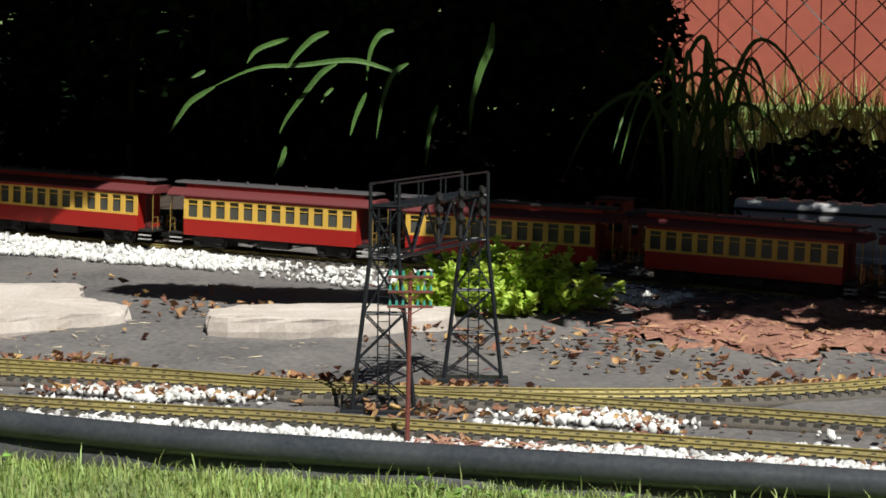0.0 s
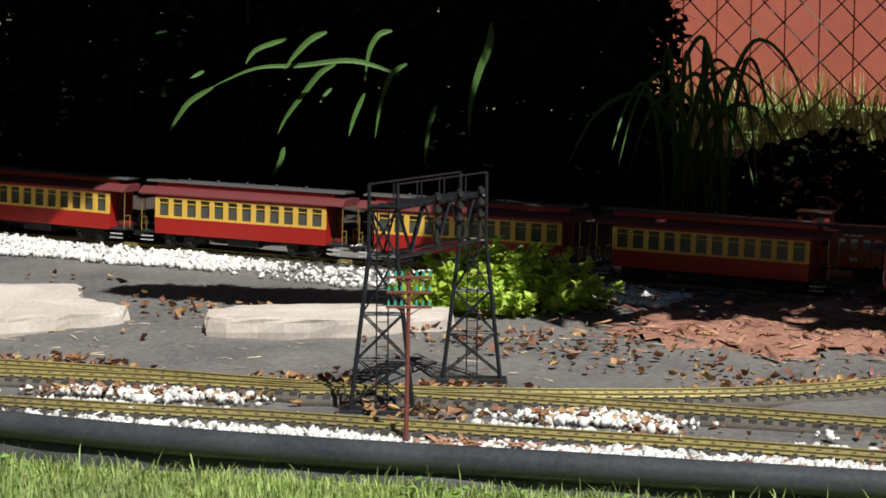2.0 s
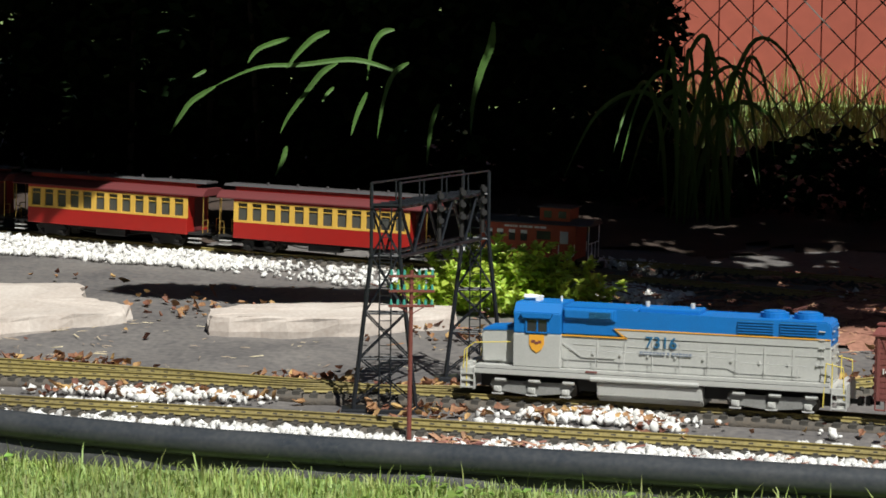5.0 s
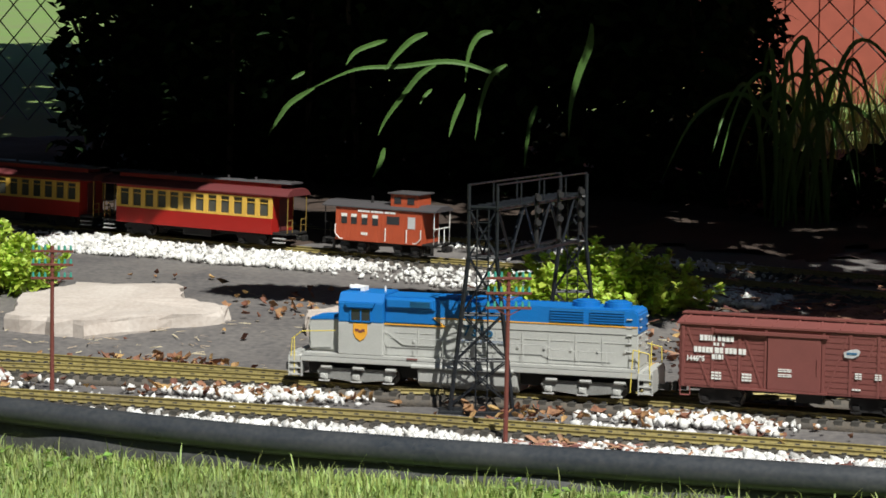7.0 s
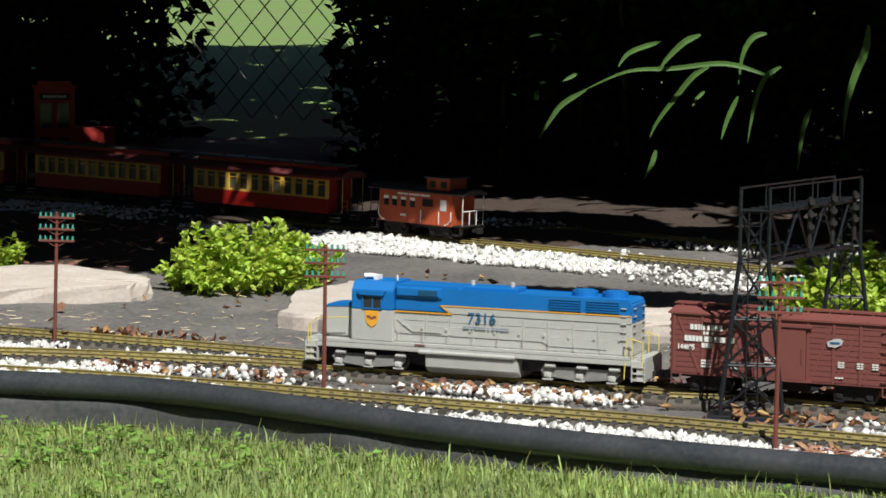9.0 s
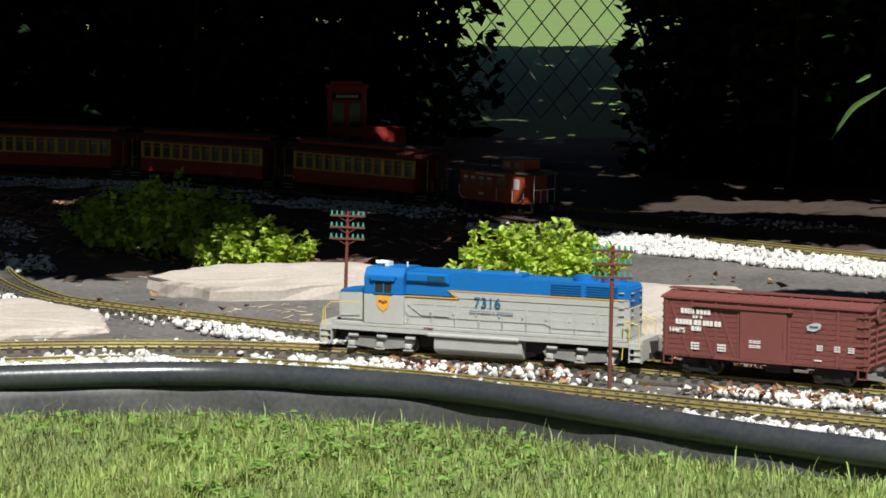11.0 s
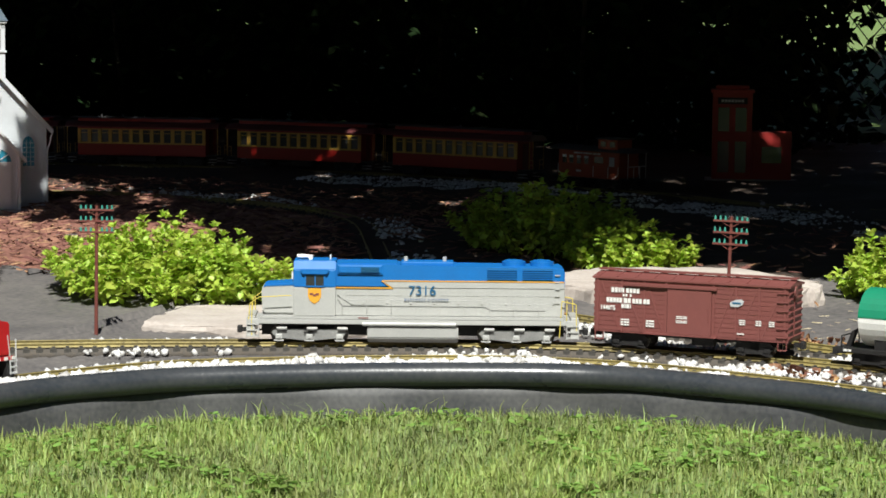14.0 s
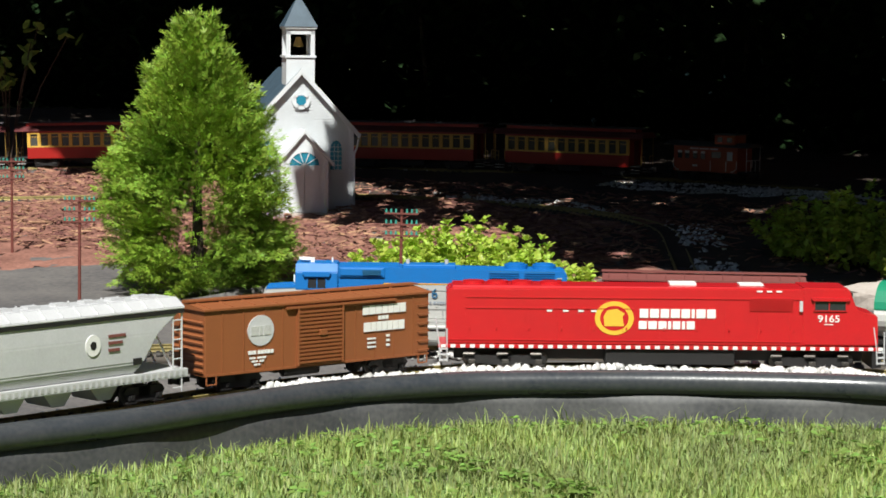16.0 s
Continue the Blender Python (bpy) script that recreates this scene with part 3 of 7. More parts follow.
    part("blower_housing", box(0.060, 0.150, -w - 0.004, w + 0.004, 0.140, 0.160, 0.002), BLUE, t)
    part("exhaust_box", box(-0.080, 0.024, -0.024, 0.024, 0.156, 0.165, 0.002), BLUE, t)
    for x in (0.015, -0.062):
        part("exhaust_stack", rod((x, 0, 0.164), (x, 0, 0.1735), 0.004, 8), GREYDK, t)
    for x in (-0.200, -0.256):
        fan = rod((x, 0, 0.156), (x, 0, 0.1655), 0.0235, 20)
        rod((x, 0, 0.1655), (x, 0, 0.168), 0.018, 16, bm=fan)
        part("roof_fan", fan, BLUE, t)
    for x0, x1 in ((-0.205, -0.146), (-0.276, -0.216)):
        for s in (-1, 1):
            y = s * w
            lv = bmesh.new()
            for k in range(5):
                z = 0.1322 + k * 0.0046
                box(x0, x1, min(y, y + s * 0.003), max(y, y + s * 0.003), z, z + 0.0020, bm=lv)
            part("louvre", lv, BLUE, t)
            bk = box(x0, x1, min(y, y + s * 0.0006), max(y, y + s * 0.0006), 0.1305, 0.1545)
            part("louvre_back", bk, NAVY, t)
    for s in (-1, 1):
        y = s * w
        d = bmesh.new()
        for k in range(9):
            x = -0.285 + k * 0.047
            box(x, x + 0.0008, min(y, y + s * 0.0012), max(y, y + s * 0.0012), 0.062, 0.111, bm=d)
            box(x + 0.006, x + 0.009, min(y, y + s * 0.0026), max(y, y + s * 0.0026), 0.082, 0.086, bm=d)
            box(x + 0.004, x + 0.043, min(y, y + s * 0.0008), max(y, y + s * 0.0008), 0.098, 0.0988, bm=d)
        part("hood_door", d, GREYDK, t)
        part("air_filter_box", box(0.064, 0.148, *sorted((y, s * (w + 0.006))), 0.1435, 0.158, 0.0015), BLUE, t)
        gr = bmesh.new()
        for k in range(5):
            box(0.068, 0.104, *sorted((s * (w + 0.006), s * (w + 0.0075))), 0.1455 + k * 0.0022, 0.1467 + k * 0.0022, bm=gr)
        part("filter_grille", gr, NAVY, t)
        rail = bmesh.new()
        ry = s * 0.0505
        xs = [0.140 - k * 0.0485 for k in range(9)]
        for x in xs:
            rod((x, ry, 0.056), (x, ry, 0.088 if x > -0.2 else 0.083), 0.0006, 5, bm=rail)
        bent([(0.150, ry, 0.103), (0.139, ry, 0.090), (-0.14, ry, 0.090), (-0.154, ry, 0.083), (-0.262, ry, 0.083)], 0.00065, 5, rail)
        part("handrail", rail, GREY, t)
        for pts in (
            [(0.240, ry, 0.098), (0.304, ry, 0.094), (0.322, ry, 0.080), (0.324, ry, 0.048)],
            [(0.318, ry, 0.016), (0.318, ry, 0.084)],
            [(-0.290, ry, 0.016), (-0.294, ry, 0.090), (-0.322, ry, 0.084), (-0.324, ry, 0.03)],
            [(-0.304, ry, 0.05), (-0.304, ry, 0.092)]):
            end = bmesh.new()
            bent(pts, 0.001, 5, end)
            part("end_handrail", end, YELLOW, t, "yellow end handrail")
        for xc in (0.316, -0.316):
            sp = bmesh.new()
            for zz in (0.014, 0.026, 0.038):
                box(xc - 0.011, xc + 0.011, *sorted((s * 0.040, s * 0.053)), zz, zz + 0.0025, bm=sp)
            box(xc - 0.0125, xc - 0.011, *sorted((s * 0.045, s * 0.053)), 0.012, 0.05, bm=sp)
            box(xc + 0.011, xc + 0.0125, *sorted((s * 0.045, s * 0.053)), 0.012, 0.05, bm=sp)
            part("step", sp, GREY, t)
        ln = bmesh.new()
        bent([(0.150, s * (w + 0.002), 0.100), (0.118, s * (w + 0.002), 0.078), (0.06, s * (w + 0.002), 0.078)], 0.0008, 4, ln)
        part("pipe", ln, GREYDK, t)
    grab = bmesh.new()
    for k in range(5):
        z = 0.085 + k * 0.014
        for s in (-1, 1):
            rod((-0.302, s * 0.020, z), (-0.302, s * 0.033, z), 0.0012, 5, bm=grab)
            rod((-0.29, s * (w + 0.002), z), (-0.280, s * (w + 0.002), z), 0.0012, 5, bm=grab)
    part("grab_iron", grab, GREY, t)
    part("fuel_tank", profile([(-0.030, 0.001), (0.030, 0.001), (0.046, 0.012), (0.048, 0.036), (-0.048, 0.036), (-0.046, 0.012)], -0.090, 0.090, bevel=0.002), GREY, t)
    part("air_tank", rod((-0.085, 0.049, 0.041), (0.10, 0.049, 0.041), 0.0045, 10), GREY, t)
    part("air_tank", rod((-0.085, -0.049, 0.041), (0.10, -0.049, 0.041), 0.0045, 10), GREY, t)
    part("belly", box(-0.30, 0.30, -0.024, 0.024, 0.015, 0.040), BLACK, t)
    for x in (0.205, -0.205):
        bogie(t, x, (-0.060, 0.0, 0.060), 0.0175, 0.040, TRUCK, GREYDK, True)
    coupler(t, 0.326, 1)
    coupler(t, -0.326, -1)
    lettering("7316", 0.0275, NAVY, t, -0.018, w + 0.0022, 0.1075, True, bold=0.0001)
    bars([0.0055, 0.0035, 0.0035, 0.004, 0.005, 0.004, 0.004, 0.0035, 0.0011, 0.004, 0.0011, 0.0055, 0.004, 0.0045, 0.0035, 0.0045, 0.0045], 0.0050, 0.0014, GREYBLUE, t, -0.026, w + 0.0018, 0.0895, 1)
    bars([0.003] * 5, 0.003, 0.001, MAROON, t, 0.098, 0.0522, 0.0535, 1)
    return t


def red_loco():
    t = thing("red_locomotive", "bright red model diesel locomotive with white sill dashes", "locomotive")
    w = 0.050
    S = -1
    part("frame", box(-0.41, 0.41, -0.052, 0.052, 0.044, 0.052, 0.001), CPRED, t)
    body = prism([(-0.395, 0.052), (0.33, 0.052), (0.33, 0.176), (-0.385, 0.172), (-0.395, 0.166)], -w, w, bevel=0.003)
    part("hood", body, CPRED, t)
    part("roof_edge", profile([(-0.049, 0.168), (0.049, 0.168), (0.041, 0.1765), (-0.041, 0.1765)], -0.384, 0.20, bevel=0.001), CPRED, t)
    cab = part("cab", prism([(0.262, 0.054), (0.405, 0.054), (0.403, 0.120), (0.362, 0.130), (0.349, 0.1775), (0.262, 0.1785)], -0.0515, 0.0515, bevel=0.003), CPRED, t)
    for s in (-1, 1):
        y = s * 0.0517
        part("side_window", box(0.285, 0.343, *sorted((y, y + s * 0.0008)), 0.130, 0.150), PANE, cab, "dark cab window")
        f = bmesh.new()
        for a, b, c, d in ((0.283, 0.345, 0.1285, 0.1305), (0.283, 0.345, 0.1495, 0.153), (0.283, 0.2855, 0.1285, 0.152), (0.3425, 0.345, 0.1285, 0.152), (0.311, 0.3125, 0.129, 0.15)):
            box(a, b, *sorted((y, y + s * 0.0025)), c, d, bm=f)
        part("window_frame", f, CPRED, cab)
        part("sunshade", prism([(0.278, 0.157), (0.350, 0.157), (0.347, 0.151), (0.281, 0.151)], *sorted((y, y + s * 0.006))), CPRED, cab)
        mir = box(0.257, 0.263, *sorted((y, y + s * 0.004)), 0.128, 0.150)
        part("mirror", mir, SILVER, cab)
        # white dashes along the sill
        d = bmesh.new()
        for k in range(46):
            x = -0.405 + k * 0.018
            box(x, x + 0.009, *sorted((s * 0.052, s * 0.0528)), 0.0448, 0.0515, bm=d)
        part("sill_dash", d, WHITE, t, "white dashes along the sill")
        seams = bmesh.new()
        for x in (-0.36, -0.31, -0.25, -0.19, -0.13, -0.07, 0.0, 0.06, 0.12, 0.18, 0.24):
            box(x, x + 0.0009, *sorted((s * w, s * (w + 0.0012))), 0.056, 0.128, bm=seams)
            box(x + 0.006, x + 0.009, *sorted((s * w, s * (w + 0.0028))), 0.085, 0.090, bm=seams)
        for z, a, b in ((0.129, -0.36, -0.05), (0.152, -0.36, 0.26), (0.061, -0.395, 0.26)):
            box(a, b, *sorted((s * w, s * (w + 0.0016))), z, z + 0.0016, bm=seams)
        part("panel_seam", seams, CPRED, t)
        lv = bmesh.new()
        for k in range(7):
            box(0.165, 0.245, *sorted((s * w, s * (w + 0.002))), 0.128 + k * 0.0042, 0.1302 + k * 0.0042, bm=lv)
        part("louvre", lv, CPRED, t)
        lamps = bmesh.new()
        for x in (0.178, 0.196, 0.214, -0.21, -0.18, -0.152, -0.128):
            z = 0.168 if x > 0 else 0.123
            box(x, x + 0.010, *sorted((s * w, s * (w + 0.0015))), z, z + 0.0035, bm=lamps)
        part("marker", lamps, WHITE, t)
        for xe in (0.408, -0.402):
            r = bmesh.new()
            y2 = s * 0.051
            bent([(xe - 0.012, y2, 0.095), (xe - 0.006, y2, 0.050), (xe - 0.004, y2, 0.014)], 0.0014, 6, r)
            bent([(xe + 0.008, y2, 0.085), (xe + 0.009, y2, 0.014)], 0.0014, 6, r)
            for z in (0.016, 0.028, 0.040):
                box(xe - 0.006, xe + 0.010, *sorted((s * 0.043, s * 0.053)), z, z + 0.003, bm=r)
            part("step", r, SILVER, t, "silver steps and handrail")
    for a, b in ((-0.042, -0.004), (0.004, 0.042)):
        part("windscreen", box(0.355, 0.357, a, b, 0.140, 0.166), PANE, cab)
    gear = bmesh.new()
    for x in (-0.345, -0.30, -0.255, -0.20):
        rod((x, 0, 0.1755), (x, 0, 0.1825), 0.020, 20, bm=gear)
    part("roof_fan", gear, CPRED, t)
    part("exhaust_box", box(0.02, 0.07, -0.018, 0.018, 0.176, 0.183, 0.002), WHITE, t)
    part("antenna_plate", box(0.15, 0.195, -0.02, 0.02, 0.177, 0.181, 0.001), WHITE, t)
    part("fuel_tank", box(-0.10, 0.14, -0.046, 0.046, 0.010, 0.044, 0.003), BLACK, t)
    part("belly", box(-0.38, 0.38, -0.026, 0.026, 0.018, 0.044), BLACK, t)
    part("pilot", prism([(0.395, 0.006), (0.412, 0.008), (0.412, 0.052), (0.395, 0.052)], -0.050, 0.050), BLACK, t)
    for x in (0.285, -0.285):
        bogie(t, x, (-0.062, 0.0, 0.062), 0.0175, 0.040, BLACK, IRON, True)
    coupler(t, 0.410, 1)
    coupler(t, -0.410, -1)
    y = S * (w + 0.0012)
    disc = rod((-0.085, S * w, 0.110), (-0.085, S * (w + 0.0012), 0.110), 0.036, 40)
    part("emblem", disc, GOLD, t, "round plain yellow emblem")
    inner = rod((-0.085, S * w, 0.110), (-0.085, S * (w + 0.0016), 0.110), 0.0265, 32)
    part("emblem_ring", inner, CPRED, t)
    sh = prism([(-0.103, 0.093), (-0.067, 0.093), (-0.070, 0.112), (-0.066, 0.120), (-0.080, 0.130), (-0.098, 0.127), (-0.105, 0.114)], *sorted((S * w, S * (w + 0.0022))))
    part("emblem_shape", sh, GOLD, t)
    bars([0.016, 0.017, 0.016, 0.017, 0.016, 0.006, 0.017, 0.016], 0.019, 0.0028, WHITE, t, 0.032, y, 0.121, -1)
    bars([0.015, 0.016, 0.015, 0.006, 0.014, 0.006, 0.015], 0.017, 0.0028, WHITE, t, 0.012, y, 0.096, -1)
    lettering("9165", 0.021, WHITE, t, 0.312, S * 0.0525, 0.112, False, bold=0.0002)
    bars([0.016], 0.0018, 0.001, WHITE, t, 0.312, S * 0.0522, 0.1005, -1)
    return t


def boxcar_shell(t, L, mat, w=0.049, z0=0.030, z1=0.128, ridge=0.137):
    part("body", box(-L / 2, L / 2, -w, w, z0, z1, 0.0015), mat, t)
    roof = profile([(-w - 0.004, z1 - 0.001), (w + 0.004, z1 - 0.001), (w + 0.004, z1 + 0.002), (0.004, ridge), (-0.004, ridge), (-w - 0.004, z1 + 0.002)], -L / 2 - 0.004, L / 2 + 0.004)
    part("roof", roof, mat, t)
    rb = bmesh.new()
    for x in np.linspace(-L / 2 + 0.01, L / 2 - 0.01, 11):
        for s in (-1, 1):
            rod((x, s * w, z1 + 0.0028), (x, s * 0.008, ridge + 0.0002), 0.0014, 5, bm=rb)
    part("roof_rib", rb, mat, t)
    rw = bmesh.new()
    for y in (-0.0075, 0.0, 0.0075):
        box(-L / 2 - 0.006, L / 2 + 0.006, y - 0.0032, y + 0.0032, ridge + 0.002, ridge + 0.0045, bm=rw)
    part("roof_walk", rw, mat, t)
    e = bmesh.new()
    for s in (-1, 1):
        for k in range(8):
            z = z0 + 0.008 + k * 0.0112
            rod((s * L / 2, -w + 0.003, z), (s * L / 2, w - 0.003, z), 0.0032, 6, bm=e)
    part("end_rib", e, mat, t)
    lad = bmesh.new()
    for sx in (-1, 1):
        for s in (-1, 1):
            x = sx * (L / 2 - 0.012)
            if sx * s < 0:
                for k in range(6):
                    z = z0 + 0.010 + k * 0.0155
                    bent([(x - 0.011, s * w, z), (x - 0.011, s * (w + 0.0035), z), (x + 0.011, s * (w + 0.0035), z), (x + 0.011, s * w, z)], 0.0011, 5, lad)
            st = x
            bent([(st - 0.009, s * w, z0 + 0.002), (st - 0.009, s * w, z0 - 0.013), (st + 0.009, s * w, z0 - 0.013), (st + 0.009, s * w, z0 + 0.002)], 0.0014, 5, lad)
    part("ladder", lad, mat, t)
    bw = rod((-L / 2 - 0.006, 0.02, 0.118), (-L / 2 - 0.009, 0.02, 0.118), 0.011, 16)
    rod((-L / 2 - 0.004, 0.02, 0.04), (-L / 2 - 0.004, 0.02, 0.12), 0.0014, 6, bm=bw)
    part("brake_wheel", bw, mat, t)
    und = box(-L / 2 + 0.01, L / 2 - 0.01, -0.012, 0.012, 0.022, 0.031)
    box(-0.05, 0.0, 0.015, 0.035, 0.014, 0.03, 0.002, und)
    rod((-0.06, -0.025, 0.022), (0.01, -0.025, 0.022), 0.008, 10, bm=und)
    part("underframe", und, BLACK, t)
    for x in (L / 2 - 0.075, -L / 2 + 0.075):
        bogie(t, x, (-0.028, 0.028), 0.0155, 0.036, BLACK, BLACK)
    coupler(t, L / 2, 1)
    coupler(t, -L / 2, -1)


def maroon_boxcar():
    L, w, S = 0.425, 0.049, 1
    t = thing("maroon_boxcar", "maroon wooden-sided model boxcar with white lettering marks", "boxcar")
    boxcar_shell(t, L, MAROON)
    for s in (-1, 1):
        y = s * w
        pl = bmesh.new()
        for k in range(11):
            z = 0.034 + k * 0.0085
            box(-L / 2 + 0.002, L / 2 - 0.002, *sorted((y, y + s * 0.0007)), z, z + 0.0072, bm=pl)
        part("side_board", pl, MAROON, t)
        br = bmesh.new()
        for x in (-0.205, -0.15, -0.1, -0.052, 0.052, 0.1, 0.15, 0.205):
            box(x - 0.0025, x + 0.0025, *sorted((y, y + s * 0.0022)), 0.031, 0.126, bm=br)
        for a, b in ((0.198, 0.155), (0.145, 0.105), (0.095, 0.058), (-0.198, -0.155), (-0.145, -0.105), (-0.095, -0.058)):
            prism([(a - 0.002, 0.122), (a + 0.002, 0.122), (b + 0.002, 0.034), (b - 0.002, 0.034)], *sorted((y, y + s * 0.0018)), br)
        part("brace", br, MAROON, t)
        d = box(-0.048, 0.048, *sorted((y, y + s * 0.005)), 0.034, 0.117, 0.001)
        part("door", d, MAROON, t)
        tr = box(-0.06, 0.145, *sorted((y, y + s * 0.0075)), 0.1165, 0.121)
        box(-0.06, 0.10, *sorted((y, y + s * 0.0065)), 0.031, 0.034, bm=tr)
        part("door_track", tr, MAROON, t)
        h = bent([(-0.042, y + s * 0.006, 0.060), (-0.042, y + s * 0.006, 0.085)], 0.001, 5)
        part("door_handle", h, MAROON, t)
    y = w + 0.0026
    z = 0.105
    bars([0.006, 0.006, 0.003, 0.002, 0.004, 0.0011, 0.006, 0.006, 0.006, 0.006], 0.0085, 0.0018, WHITE, t, 0.142, y, 0.1075, 1)
    bars([0.004, 0.004, 0.0011, 0.004], 0.0045, 0.0022, WHITE, t, 0.138, y, 0.0985, 1)
    bars([0.006, 0.006, 0.006, 0.005, 0.006, 0.0011, 0.008, 0.006, 0.0011, 0.006, 0.006, 0.006, 0.0011, 0.006, 0.006], 0.0085, 0.0014, WHITE, t, 0.136, y, 0.089, 1)
    bars([0.006, 0.002, 0.006, 0.002], 0.0075, 0.0016, WHITE, t, 0.140, y, 0.079, 1)
    lettering("144695", 0.0115, WHITE, t, 0.181, y, 0.0745, True, bold=0.0003)
    for xx, k in ((0.142, 4), (0.086, 4)):
        for r in range(3):
            bars([0.005, 0.0065, 0.004][: k - 1], 0.0028, 0.0012, WHITE, t, xx, y, 0.0545 - r * 0.0045, 1)
    for xx, zz in ((0.016, 0.066), (0.016, 0.0585)):
        for r in range(2):
            bars([0.007, 0.006, 0.009], 0.0016, 0.001, WHITE, t, xx, w + 0.0056, zz - r * 0.0028, 1)
    for xx in (-0.115, -0.150, -0.178):
        for r in range(3):
            bars([0.006, 0.005], 0.002, 0.001, WHITE, t, xx, y, 0.066 - r * 0.0034, 1)
    bars([0.004, 0.005, 0.004], 0.0022, 0.001, WHITE, t, -0.112, y, 0.042, 1)
    em = prism([(-0.088, 0.097), (-0.1, 0.102), (-0.112, 0.1035), (-0.118, 0.1), (-0.115, 0.0935), (-0.104, 0.089), (-0.09, 0.09)], y, y + 0.0012)
    part("emblem", em, SILVER, t, "plain grey-white slanted emblem")
    bars([0.018], 0.003, 0.001, NAVY, t, -0.103, y + 0.0014, 0.0963, 1)
    return t


def brown_boxcar():
    L, w, S = 0.445, 0.050, -1
    t = thing("brown_boxcar", "orange-brown steel model boxcar with white lettering and round grey emblem", "boxcar")
    boxcar_shell(t, L, RUST, w, 0.030, 0.137, 0.145)
    for s in (-1, 1):
        y = s * w
        sm = bmesh.new()
        for x in (-0.19, -0.15, -0.11, -0.075, 0.07, 0.11, 0.15, 0.19):
            box(x - 0.0008, x + 0.0008, *sorted((y, y + s * 0.0011)), 0.031, 0.135, bm=sm)
        box(-L / 2, L / 2, *sorted((y, y + s * 0.0016)), 0.0305, 0.034, bm=sm)
        part("side_seam", sm, RUST, t)
        d = box(-0.048, 0.042, *sorted((y, y + s * 0.0035)), 0.034, 0.129, 0.001)
        for k in range(14):
            box(-0.045, 0.039, *sorted((y + s * 0.003, y + s * 0.0058)), 0.0375 + k * 0.0064, 0.0408 + k * 0.0064, bm=d)
        for x in (-0.047, 0.041):
            box(x - 0.0015, x + 0.0015, *sorted((y, y + s * 0.0065)), 0.034, 0.129, bm=d)
        part("door", d, RUST, t, "ribbed sliding door")
        part("door_latch", box(-0.006, 0.008, *sorted((y, y + s * 0.0085)), 0.082, 0.092, 0.001), RUST, t)
        tr = box(-0.07, 0.15, *sorted((y, y + s * 0.007)), 0.129, 0.1325)
        part("door_track", tr, RUST, t)
    y = S * (w + 0.0016)
    part("emblem", rod((-0.118, S * w, 0.098), (-0.118, S * (w + 0.0018), 0.098), 0.025, 32), SILVER, t, "round plain grey emblem")
    bars([0.014, 0.006, 0.014], 0.015, 0.002, GREYDK, t, -0.118, S * (w + 0.0022), 0.098, -1)
    bars([0.012, 0.013, 0.012, 0.011, 0.010, 0.012, 0.012], 0.0155, 0.0012, WHITE, t, 0.128, y, 0.116, -1)
    bars([0.006, 0.006, 0.006], 0.0065, 0.0014, WHITE, t, 0.126, y, 0.1015, -1)
    bars([0.014, 0.010, 0.010, 0.010, 0.010, 0.011, 0.012], 0.0155, 0.0012, WHITE, t, 0.128, y, 0.087, -1)
    bars([0.005, 0.002, 0.005, 0.0011, 0.005, 0.005, 0.005, 0.005, 0.005], 0.006, 0.0012, WHITE, t, -0.118, y, 0.063, -1)
    for r in range(3):
        bars([0.006, 0.004, 0.0011, 0.008, 0.007][: 5 - r], 0.003, 0.0014, WHITE, t, -0.124, y, 0.054 - r * 0.0055, -1)
        bars([0.009, 0.007], 0.003, 0.0014, WHITE, t, 0.102, y, 0.067 - r * 0.007, -1)
        bars([0.007], 0.004, 0.0014, WHITE, t, 0.136, y, 0.070 - r * 0.008, -1)
    return t


